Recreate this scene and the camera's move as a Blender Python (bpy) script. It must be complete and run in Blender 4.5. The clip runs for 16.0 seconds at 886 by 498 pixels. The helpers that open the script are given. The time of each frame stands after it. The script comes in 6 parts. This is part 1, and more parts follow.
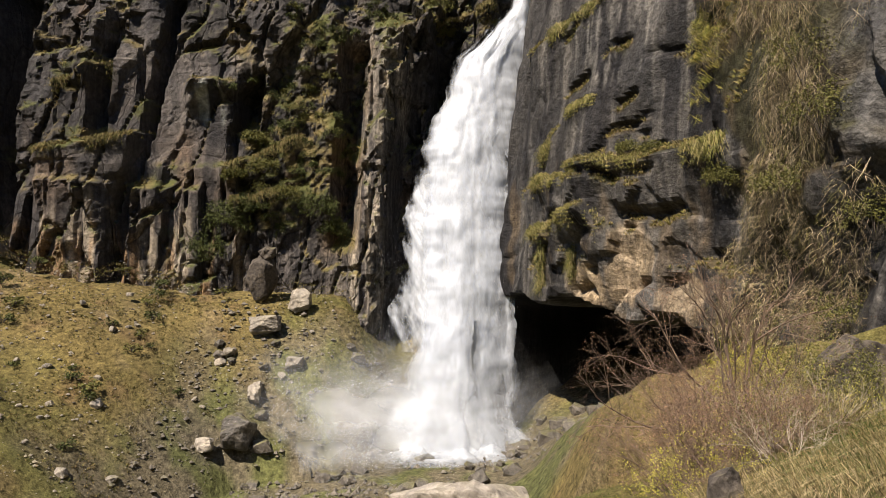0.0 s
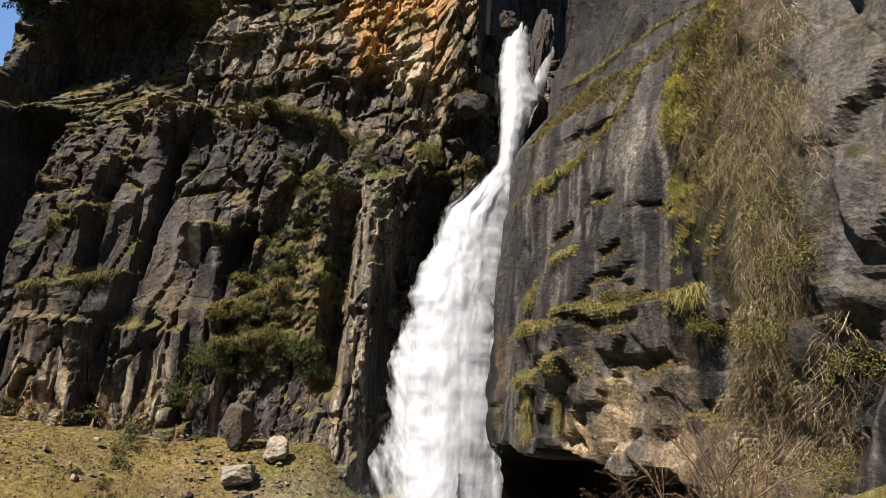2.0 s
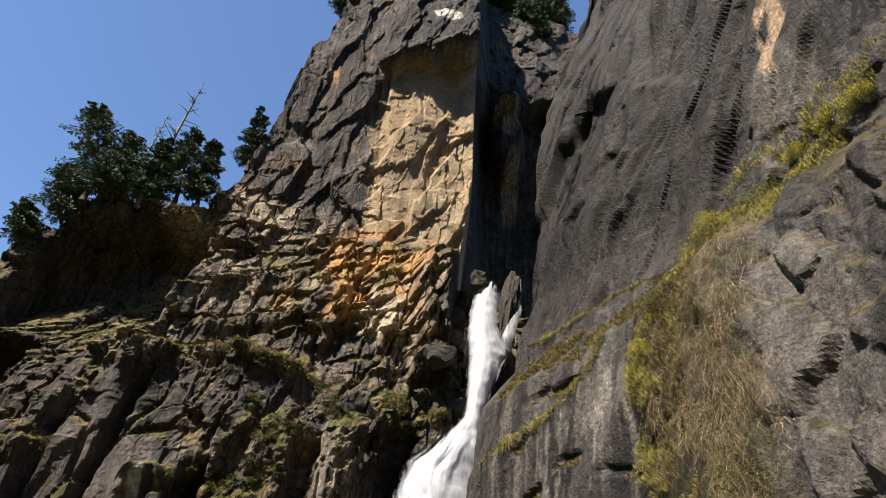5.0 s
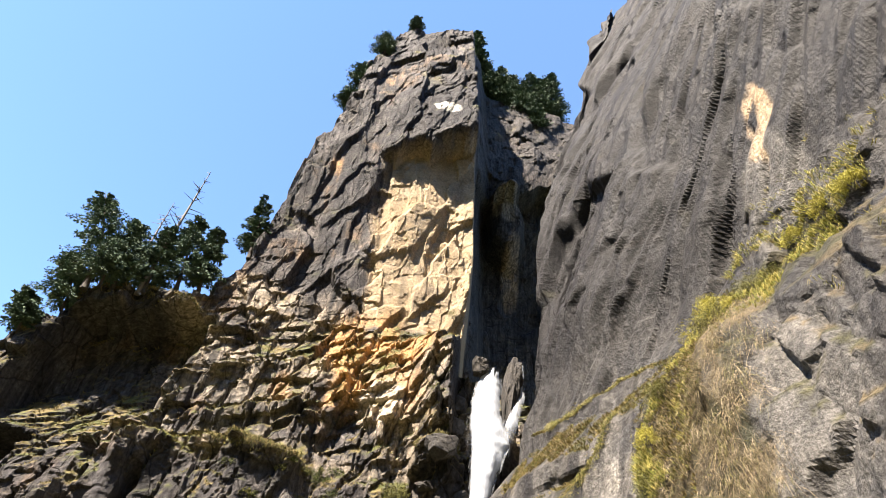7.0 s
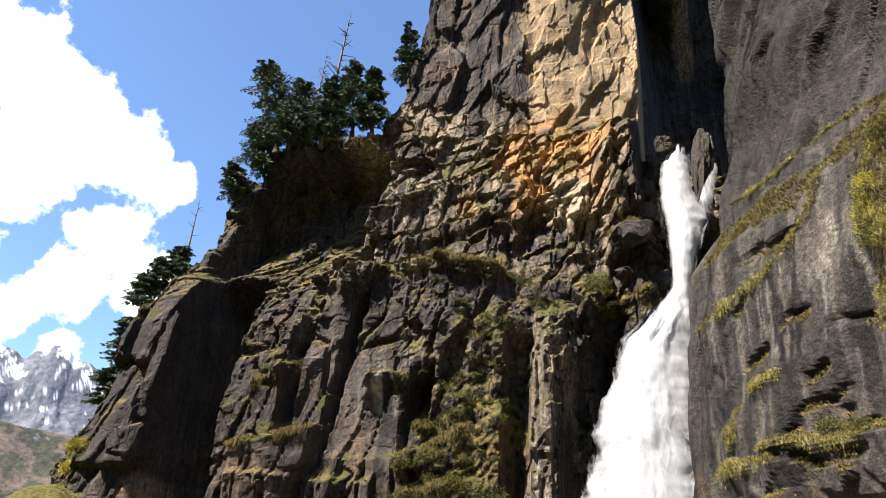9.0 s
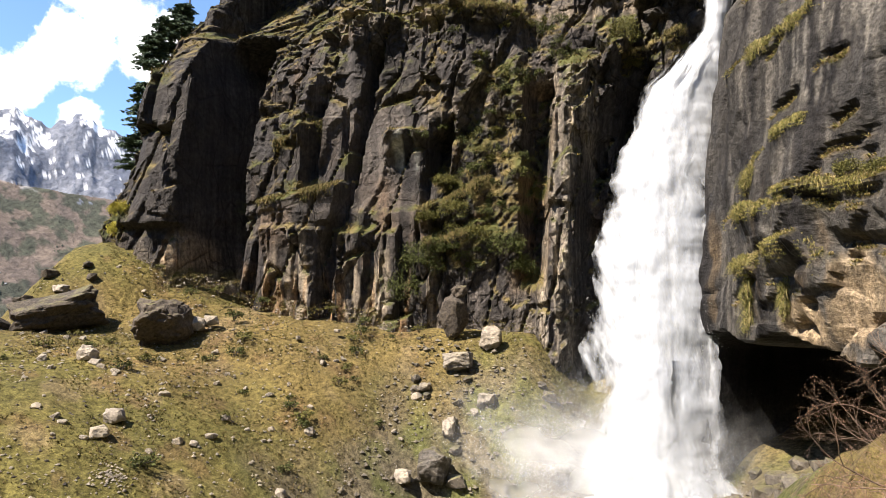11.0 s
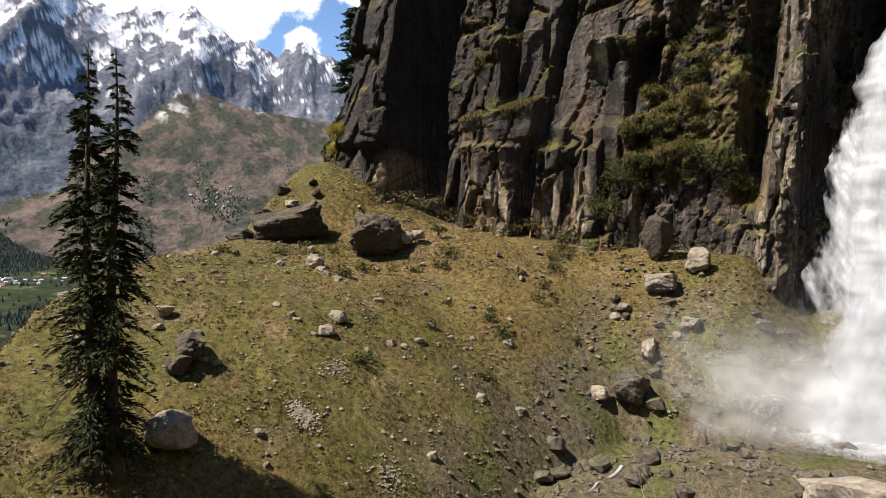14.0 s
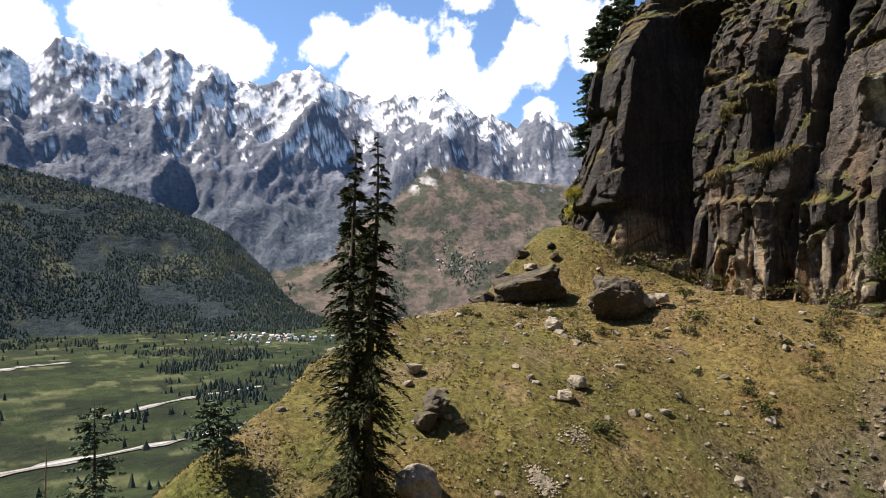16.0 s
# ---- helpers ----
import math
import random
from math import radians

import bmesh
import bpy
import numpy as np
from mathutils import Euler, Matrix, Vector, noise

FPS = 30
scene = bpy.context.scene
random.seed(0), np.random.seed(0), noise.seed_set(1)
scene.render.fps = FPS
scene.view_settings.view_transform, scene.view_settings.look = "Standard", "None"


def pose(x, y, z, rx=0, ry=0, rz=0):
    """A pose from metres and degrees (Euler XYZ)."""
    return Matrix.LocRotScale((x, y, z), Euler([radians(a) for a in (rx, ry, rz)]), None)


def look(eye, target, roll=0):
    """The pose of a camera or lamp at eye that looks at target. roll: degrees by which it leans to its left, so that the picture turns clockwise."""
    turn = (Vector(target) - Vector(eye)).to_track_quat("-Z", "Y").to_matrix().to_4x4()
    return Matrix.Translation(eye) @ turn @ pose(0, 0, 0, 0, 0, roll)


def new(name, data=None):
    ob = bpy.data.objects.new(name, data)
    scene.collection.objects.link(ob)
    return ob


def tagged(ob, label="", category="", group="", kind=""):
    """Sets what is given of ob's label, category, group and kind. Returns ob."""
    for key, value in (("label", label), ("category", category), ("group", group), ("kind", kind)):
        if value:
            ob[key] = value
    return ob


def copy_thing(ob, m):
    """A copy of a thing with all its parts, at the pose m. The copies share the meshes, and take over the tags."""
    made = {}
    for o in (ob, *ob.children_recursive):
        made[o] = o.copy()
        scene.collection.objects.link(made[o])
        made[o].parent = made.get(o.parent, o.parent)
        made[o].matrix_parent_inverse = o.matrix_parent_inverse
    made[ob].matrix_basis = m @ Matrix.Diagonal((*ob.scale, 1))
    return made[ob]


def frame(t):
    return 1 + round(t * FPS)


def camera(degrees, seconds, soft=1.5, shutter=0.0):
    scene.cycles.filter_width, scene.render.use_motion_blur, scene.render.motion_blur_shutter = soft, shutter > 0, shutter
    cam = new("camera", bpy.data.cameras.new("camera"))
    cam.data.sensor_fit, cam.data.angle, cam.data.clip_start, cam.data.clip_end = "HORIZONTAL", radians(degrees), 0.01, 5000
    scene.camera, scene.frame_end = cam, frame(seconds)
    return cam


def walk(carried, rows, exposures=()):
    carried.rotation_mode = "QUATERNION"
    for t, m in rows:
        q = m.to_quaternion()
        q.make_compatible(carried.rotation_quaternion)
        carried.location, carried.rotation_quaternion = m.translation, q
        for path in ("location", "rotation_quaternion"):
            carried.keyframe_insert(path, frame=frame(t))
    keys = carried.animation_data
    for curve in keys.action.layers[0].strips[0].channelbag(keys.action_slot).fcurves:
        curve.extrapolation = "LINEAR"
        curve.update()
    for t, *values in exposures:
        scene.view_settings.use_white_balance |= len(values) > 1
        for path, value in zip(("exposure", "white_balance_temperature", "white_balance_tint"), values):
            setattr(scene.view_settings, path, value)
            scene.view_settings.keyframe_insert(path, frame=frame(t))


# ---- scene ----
cam = camera(68.0, 16.0, soft=0.6)
EYE = (0.0, 0.0, 0.0)


def aim(yaw, pitch, roll):
    return pose(*EYE, 90 + pitch, 0, yaw) @ pose(0, 0, 0, 0, 0, roll)


# seconds, turn to the left, tilt up, roll
TURNS = [
    (0, 0.26, 1.28, -0.01), (0.5, 0.21, 4.09, 0.32), (1, 0.01, 6.67, 0.45), (1.5, -0.15, 10.30, 0.27),
    (2, -0.85, 13.93, 0.96), (2.5, -1.11, 16.41, 1.25), (3, -0.94, 18.69, 1.12), (3.5, -0.27, 21.53, 1.76),
    (4, -0.32, 26.76, 2.23), (4.5, -1.55, 31.27, 2.96), (5, -2.98, 35.55, 3.37), (5.2, -3.84, 37.72, 4.09),
    (7.3, -1.47, 42.99, 3.19), (7.5, 0.54, 41.17, 2.79), (8, 6.77, 36.28, 3.01), (8.5, 12.12, 31.67, 1.88),
    (9, 14.96, 25.67, 1.09), (9.5, 17.74, 19.77, 1.98), (10, 17.57, 14.14, 0.13), (10.2, 17.72, 11.67, -0.00),
    (12.3, 14.63, -2.66, -0.16), (12.5, 15.38, -3.50, -0.60), (13, 22.04, -2.61, -0.52), (13.5, 28.73, -3.20, -0.11),
    (14, 33.77, -2.62, 0.50), (14.5, 40.00, -0.32, 0.68), (15, 43.62, 1.00, 0.59), (15.5, 47.57, 2.59, 1.01),
    (16, 54.34, 2.75, 0.15)]
walk(cam, [(t, aim(y, p, r)) for t, y, p, r in TURNS], [(0, 1.2), (1, 1.22), (4, 1.36), (5.2, 1.36), (7.3, 2.5), (8, 2.1), (9, 1.68), (10.2, 1.66), (12.3, 1.55), (12.6, 1.32), (13.2, 0.98), (14, 0.98), (15, 1.08), (16, 1.15)])

# ---- daylight ----
SUN_LEFT, SUN_UP = 138.0, 56.0   # degrees to the left of north (+y), degrees above the horizon


def sun_way():
    a, e = radians(SUN_LEFT), radians(SUN_UP)
    return Vector((-math.sin(a) * math.cos(e), math.cos(a) * math.cos(e), math.sin(e)))


sun = new("sun", bpy.data.lights.new("sun", "SUN"))
sun.data.energy, sun.data.angle, sun.data.color = 5.0, radians(0.53), (1.0, 0.875, 0.735)
sun.matrix_world = look(sun_way() * 300, (0, 0, 0))


# clouds: azimuth from north (right is positive), height, size, all in degrees
CLOUDS = [(-54.5, 33.8, 5.5), (-49.5, 32.1, 5.5), (-44.6, 29.9, 5.0), (-40.4, 28.6, 2.5), (-51.6, 27.9, 5.0), (-44.5, 22.7, 4.0), (-46.1, 19.2, 4.5), (-41.2, 19.7, 3.5), (-48.6, 17.8, 3.0),
          (-88.2, 18.7, 4.0), (-81.1, 20.4, 5.0), (-76.0, 19.0, 5.5), (-71.6, 18.7, 3.5), (-58.6, 19.5, 5.0), (-61.0, 17.6, 4.0), (-53.6, 17.3, 4.5), (-50.6, 16.3, 3.0), (-45.9, 14.1, 2.2), (-64.5, 19.7, 3.0), (-96, 20, 8)]


def make_sky():
    world = bpy.data.worlds.new("sky")
    scene.world = world
    world.use_nodes = True
    nt = world.node_tree
    bg = nt.nodes["Background"]
    bg.inputs["Strength"].default_value = 0.098
    sky = nt.nodes.new("ShaderNodeTexSky")
    sky.sky_type, sky.sun_disc = "NISHITA", False
    sky.sun_elevation, sky.sun_rotation = radians(SUN_UP), radians(-SUN_LEFT)
    sky.altitude, sky.air_density, sky.dust_density, sky.ozone_density = 2300, 1.1, 0.1, 4.5
    nt.links.new(sky.outputs[0], bg.inputs["Color"])
    tc = nt.nodes.new("ShaderNodeTexCoord")
    best = None
    for az, el, size in CLOUDS:
        a, e = radians(az), radians(el)
        far = nt.nodes.new("ShaderNodeVectorMath")
        far.operation = "DISTANCE"
        far.inputs[1].default_value = (math.sin(a) * math.cos(e), math.cos(a) * math.cos(e), math.sin(e))
        nt.links.new(tc.outputs["Generated"], far.inputs[0])
        rng = nt.nodes.new("ShaderNodeMapRange")
        rng.inputs["From Min"].default_value, rng.inputs["From Max"].default_value = 0.0, 1.3 * radians(size)
        rng.inputs["To Min"].default_value, rng.inputs["To Max"].default_value = 1.0, 0.0
        nt.links.new(far.outputs["Value"], rng.inputs["Value"])
        if best is None:
            best = rng.outputs[0]
        else:
            m = nt.nodes.new("ShaderNodeMath")
            m.operation = "MAXIMUM"
            nt.links.new(best, m.inputs[0])
            nt.links.new(rng.outputs[0], m.inputs[1])
            best = m.outputs[0]
    n = nt.nodes.new("ShaderNodeTexNoise")
    n.inputs["Scale"].default_value, n.inputs["Detail"].default_value, n.inputs["Roughness"].default_value = 13, 7, 0.6
    nt.links.new(tc.outputs["Generated"], n.inputs["Vector"])
    add = nt.nodes.new("ShaderNodeMath")
    add.operation = "MULTIPLY_ADD"
    add.inputs[1].default_value = 1.5
    nt.links.new(n.outputs[0], add.inputs[0])
    nt.links.new(best, add.inputs[2])
    edge = nt.nodes.new("ShaderNodeMapRange")
    edge.interpolation_type = "SMOOTHSTEP"
    edge.inputs["From Min"].default_value, edge.inputs["From Max"].default_value = 1.10, 1.30
    nt.links.new(add.outputs[0], edge.inputs["Value"])
    cloud = nt.nodes.new("ShaderNodeBackground")
    cloud.inputs["Color"].default_value, cloud.inputs["Strength"].default_value = (1.0, 1.0, 1.0, 1), 0.75
    mix = nt.nodes.new("ShaderNodeMixShader")
    nt.links.new(edge.outputs[0], mix.inputs[0])
    nt.links.new(bg.outputs[0], mix.inputs[1])
    nt.links.new(cloud.outputs[0], mix.inputs[2])
    nt.links.new(mix.outputs[0], nt.nodes["World Output"].inputs["Surface"])


make_sky()
# ---- numbers in place of chance: smooth noise, and flat facets like broken rock ----


def hash2(i, j, seed):
    v = np.sin(i * 127.1 + j * 311.7 + seed * 74.7) * 43758.5453
    return v - np.floor(v)


def vnoise(x, y, seed=0):
    i, j = np.floor(x), np.floor(y)
    fx, fy = x - i, y - j
    fx, fy = fx * fx * (3 - 2 * fx), fy * fy * (3 - 2 * fy)
    a = hash2(i, j, seed) * (1 - fx) + hash2(i + 1, j, seed) * fx
    b = hash2(i, j + 1, seed) * (1 - fx) + hash2(i + 1, j + 1, seed) * fx
    return (a * (1 - fy) + b * fy) * 2 - 1


def fbm(x, y, seed=0, octaves=4):
    s, a = 0, 0.5
    for k in range(octaves):
        s = s + a * vnoise(x * 2 ** k, y * 2 ** k, seed + k)
        a *= 0.5
    return s


def ridged(x, y, seed=0, octaves=5):
    s, a = 0, 0.5
    for k in range(octaves):
        s = s + a * (1 - 2 * np.abs(vnoise(x * 2 ** k, y * 2 ** k, seed + k)))
        a *= 0.5
    return s


def facets(u, v, seed=0):
    """Cells of size 1: each cell's own height (-1 to 1), its slanted plane, its random number, and the way to its border."""
    iu, iv = np.floor(u), np.floor(v)
    best = np.full(u.shape, 9.0)
    second = np.full(u.shape, 9.0)
    hgt, tilt, rnd = np.zeros(u.shape), np.zeros(u.shape), np.zeros(u.shape)
    for a in (-1, 0, 1):
        for b in (-1, 0, 1):
            ci, cj = iu + a, iv + b
            du = u - (ci + hash2(ci, cj, seed))
            dv = v - (cj + hash2(ci, cj, seed + 1))
            d = np.maximum(np.abs(du), np.abs(dv)) * 0.6 + np.hypot(du, dv) * 0.4
            near = d < best
            second = np.where(near, best, np.minimum(second, d))
            best = np.where(near, d, best)
            r = hash2(ci, cj, seed + 2)
            hgt = np.where(near, r * 2 - 1, hgt)
            tilt = np.where(near, du * (hash2(ci, cj, seed + 3) * 2 - 1) + dv * (hash2(ci, cj, seed + 4) * 2 - 1), tilt)
            rnd = np.where(near, hash2(ci, cj, seed + 5), rnd)
    return hgt, tilt, rnd, second - best


def step(a, b, x):
    k = np.clip((x - a) / (b - a), 0, 1)
    return k * k * (3 - 2 * k)


def line(x, xs, ys):
    return np.interp(x, xs, ys)


def blob(x, y, cx, cy, rx, ry, lean=0.0):
    """1 at the middle of an ellipse, 0 outside; lean slants it, metres sideways for each metre up."""
    dx = x - cx - lean * (y - cy)
    return np.clip(1 - (dx / rx) ** 2 - ((y - cy) / ry) ** 2, 0, 1)


# ---- materials ----


def material(name):
    m = bpy.data.materials.new(name)
    m.use_nodes = True
    nt = m.node_tree
    return m, nt, nt.nodes["Principled BSDF"]


def node(nt, kind, **values):
    n = nt.nodes.new(kind)
    for k, v in values.items():
        n.inputs[k].default_value = v
    return n


def ramp(nt, fac, stops):
    r = nt.nodes.new("ShaderNodeValToRGB")
    while len(r.color_ramp.elements) < len(stops):
        r.color_ramp.elements.new(0.5)
    for e, (p, c) in zip(r.color_ramp.elements, stops):
        e.position, e.color = p, (*c, 1)
    nt.links.new(fac, r.inputs[0])
    return r.outputs[0]


def mixed(nt, mode, fac, a, b):
    m = nt.nodes.new("ShaderNodeMix")
    m.data_type, m.blend_type = "RGBA", mode
    for slot, v in ((0, fac), (6, a), (7, b)):
        if isinstance(v, (int, float)):
            m.inputs[slot].default_value = v
        elif isinstance(v, tuple):
            m.inputs[slot].default_value = (*v, 1)
        else:
            nt.links.new(v, m.inputs[slot])
    return m.outputs[2]


def noise_tex(nt, scale, detail=6, rough=0.6, stretch=None, coord="Object"):
    tc = nt.nodes.new("ShaderNodeTexCoord")
    src = tc.outputs[coord]
    if stretch:
        mp = nt.nodes.new("ShaderNodeMapping")
        mp.inputs["Scale"].default_value = stretch
        nt.links.new(src, mp.inputs[0])
        src = mp.outputs[0]
    n = node(nt, "ShaderNodeTexNoise", Scale=scale, Detail=detail, Roughness=rough)
    nt.links.new(src, n.inputs["Vector"])
    return n.outputs[0]


def bump(nt, bsdf, height, strength, distance):
    b = node(nt, "ShaderNodeBump", Strength=strength, Distance=distance)
    nt.links.new(height, b.inputs["Height"])
    nt.links.new(b.outputs[0], bsdf.inputs["Normal"])


def painted(name, scales, rough=0.9, bumps=(0.5, 0.1), spread=(0.55, 1.5), streaks=0.0, spec=0.3, grain=0.0, joints=None):
    """A surface whose base colour comes from the mesh's own colour layer, broken up by noise at two scales."""
    m, nt, b = material(name)
    at = nt.nodes.new("ShaderNodeAttribute")
    at.attribute_name = "tone"
    n1 = noise_tex(nt, scales[0], 8, 0.65)
    n2 = noise_tex(nt, scales[1], 5, 0.6)
    lo, hi = spread
    g1 = ramp(nt, n1, [(0.3, (lo, lo, lo)), (0.7, (hi, hi, hi))])
    g2 = ramp(nt, n2, [(0.3, (0.72, 0.74, 0.78)), (0.7, (1.25, 1.22, 1.15))])
    busy = nt.nodes.new("ShaderNodeMath")
    busy.operation = "MULTIPLY_ADD"
    busy.inputs[1].default_value, busy.inputs[2].default_value = 0.6, 0.4
    nt.links.new(at.outputs["Alpha"], busy.inputs[0])
    c = mixed(nt, "MULTIPLY", busy.outputs[0], at.outputs["Color"], g1)
    c = mixed(nt, "MULTIPLY", 1.0, c, g2)
    if grain:
        n4 = noise_tex(nt, grain, 4, 0.7)
        fine = n4
        c = mixed(nt, "MULTIPLY", busy.outputs[0], c, ramp(nt, n4, [(0.32, (0.55, 0.55, 0.56)), (0.68, (1.4, 1.4, 1.38))]))
    if streaks:
        n3 = noise_tex(nt, 1.0, 4, 0.6, (1.6, 1.6, 0.09))
        g3 = ramp(nt, n3, [(0.38, (0.30, 0.30, 0.31)), (0.6, (1.25, 1.23, 1.2))])
        k3 = nt.nodes.new("ShaderNodeMath")
        k3.operation = "MULTIPLY"
        k3.inputs[1].default_value = streaks
        nt.links.new(at.outputs["Alpha"], k3.inputs[0])
        c = mixed(nt, "MULTIPLY", k3.outputs[0], c, g3)
    height = mixed(nt, "MIX", 0.3, n1, fine) if grain else n1
    if joints:
        # slanting joints in the rock
        tc, mp = nt.nodes.new("ShaderNodeTexCoord"), nt.nodes.new("ShaderNodeMapping")
        mp.inputs["Rotation"].default_value = (0.0, radians(24), 0.0)
        mp.inputs["Scale"].default_value = (1.0, 0.8, 0.42)
        warp = nt.nodes.new("ShaderNodeMix")
        warp.data_type, warp.blend_type = "RGBA", "LINEAR_LIGHT"
        warp.inputs[0].default_value = 0.35
        wn = node(nt, "ShaderNodeTexNoise", Scale=0.7, Detail=4)
        nt.links.new(tc.outputs["Object"], wn.inputs["Vector"])
        nt.links.new(tc.outputs["Object"], warp.inputs[6])
        nt.links.new(wn.outputs["Color"], warp.inputs[7])
        nt.links.new(warp.outputs[2], mp.inputs[0])
        vo = node(nt, "ShaderNodeTexVoronoi", Scale=joints[0])
        vo.feature = "DISTANCE_TO_EDGE"
        nt.links.new(mp.outputs[0], vo.inputs["Vector"])
        g = ramp(nt, vo.outputs["Distance"], [(0.0, (0.35, 0.34, 0.33)), (joints[1], (1.0, 1.0, 1.0))])
        c = mixed(nt, "MULTIPLY", at.outputs["Alpha"], c, g)
        h2 = nt.nodes.new("ShaderNodeMix")
        h2.data_type, h2.blend_type = "RGBA", "MULTIPLY"
        nt.links.new(at.outputs["Alpha"], h2.inputs[0])
        nt.links.new(height, h2.inputs[6])
        nt.links.new(g, h2.inputs[7])
        height = h2.outputs[2]
    nt.links.new(c, b.inputs["Base Color"])
    b.inputs["Roughness"].default_value = rough
    b.inputs["Specular IOR Level"].default_value = spec
    bump(nt, b, height, *bumps)
    return m


M_ROCK = painted("cliff_rock", (2.4, 0.3), 0.74, (1.0, 0.42), (0.36, 1.6), 0.75, 0.2, grain=11.0, joints=(0.36, 0.03))
M_WALL = painted("wall_rock", (2.2, 0.25), 0.62, (1.0, 0.26), (0.55, 1.4), 0.5, 0.14, grain=5.0)
M_GROUND = painted("ground_cover", (2.6, 0.12), 0.95, (1.0, 0.26), (0.32, 1.75), 0, 0.1, grain=10.0)
M_FAR = painted("far_land", (0.035, 0.004), 0.95, (1.0, 16.0), (0.6, 1.35), 0, 0.1)


# ---- meshes ----


def sheet(name, X, Y, Z, tone=None, mat=None, smooth=False, flip=False):
    """One mesh object over a grid of points."""
    n, m = X.shape
    me = bpy.data.meshes.new(name)
    co = np.stack([X, Y, Z], -1).reshape(-1, 3).astype(np.float32)
    q = np.arange(n * m).reshape(n, m)
    quads = np.stack([q[:-1, :-1], q[1:, :-1], q[1:, 1:], q[:-1, 1:]], -1).reshape(-1, 4)
    if flip:
        quads = quads[:, ::-1]
    k = len(quads)
    me.vertices.add(n * m)
    me.vertices.foreach_set("co", co.ravel())
    me.loops.add(4 * k)
    me.loops.foreach_set("vertex_index", quads.ravel().astype(np.int32))
    me.polygons.add(k)
    me.polygons.foreach_set("loop_start", np.arange(0, 4 * k, 4, dtype=np.int32))
    me.polygons.foreach_set("use_smooth", np.full(k, smooth))
    me.update()
    if tone is not None:
        c = me.color_attributes.new("tone", "FLOAT_COLOR", "POINT")
        c.data.foreach_set("color", (tone.reshape(-1, 4) if tone.shape[-1] == 4 else np.concatenate([tone.reshape(-1, 3), np.ones((n * m, 1))], 1)).astype(np.float32).ravel())
    if mat:
        me.materials.append(mat)
    return new(name, me)


def normals(X, Y, Z):
    p = np.stack([X, Y, Z], -1)
    a, b = np.gradient(p, axis=0), np.gradient(p, axis=1)
    n = np.cross(a, b)
    n /= np.linalg.norm(n, axis=-1, keepdims=True) + 1e-9
    return n


def soften(a, times=1):
    for _ in range(times):
        p = np.pad(a, 1, mode="edge")
        a = (p[:-2, 1:-1] + p[2:, 1:-1] + p[1:-1, :-2] + p[1:-1, 2:] + 2 * a) / 6
    return a


def blend(a, b, k):
    return a * (1 - k[..., None]) + np.asarray(b) * k[..., None]


# ---- the ground: a stream bed, a meadow on its far bank, a spur, the valley and the ranges ----
STREAM = np.array([(3, 55, -15.6), (-5, 52, -15.8), (-16, 48, -16.6), (-18, 41, -17.3), (-18.5, 20, -19.5), (-20, 0, -22), (-30, -40, -30)])


def stream_way(x, y):
    """Distance from the stream's line, its height there, and 1 on the meadow's side."""
    best = np.full(x.shape, 1e9)
    floor, side = np.zeros(x.shape), np.zeros(x.shape)
    for (ax, ay, az), (bx, by, bz) in zip(STREAM[:-1], STREAM[1:]):
        ex, ey = bx - ax, by - ay
        k = np.clip(((x - ax) * ex + (y - ay) * ey) / (ex * ex + ey * ey), 0, 1)
        dx, dy = x - ax - k * ex, y - ay - k * ey
        d = np.hypot(dx, dy)
        near = d < best
        best = np.where(near, d, best)
        floor = np.where(near, az + k * (bz - az), floor)
        side = np.where(near, (ex * dy - ey * dx < 0).astype(float), side)
    return best, floor, side


BANK_AZ = [-180, -120, -90, -60, -30, -12, -6, 0, 6, 9, 14, 20, 30, 45, 70, 110, 180]
BANK_DROP = [0.0, 0.25, 0.45, 0.5, 0.44, 0.40, 0.34, 0.30, 0.295, 0.285, 0.25, 0.21, 0.125, 0.03, -0.12, -0.2, 0.0]


def near_ground(x, y):
    d, floor, far_side = stream_way(x, y)
    far_side = np.where(x > 2.5, 0.0, far_side)
    d = np.maximum(d + 0.8 * fbm(x * 0.12, y * 0.12, 5, 3), 0)
    left = 13 * (1 - np.exp(-d / 11)) + 0.08 * d + 5 * step(44, 62, y) * step(-4, -10, x)
    crest = line(y, [-10, 0, 11.7, 16.6, 20, 28, 38, 46, 58], [4, 9, 18, 21.5, 25.5, 31, 33.5, 36, 44])
    left = left - 0.85 * np.maximum(d - crest, 0)
    az, r = np.degrees(np.arctan2(x, y)), np.hypot(x, y)
    cone = -1.6 - r * line(az, BANK_AZ, BANK_DROP) - 0.75 * np.maximum(r - 20, 0)
    right = np.maximum(floor + (0.10 + 0.30 * step(4, 9, x)) * d, cone)
    left = left + 3.4 * blob(x, y, -57, 55, 10, 10) ** 0.7
    z = np.where(far_side > 0, floor + left, right)
    return z + 0.28 * fbm(x * 0.35, y * 0.35, 11, 4) * step(1, 6, r) + 0.16 * fbm(x * 1.5, y * 1.5, 12, 4) * step(2, 8, r)


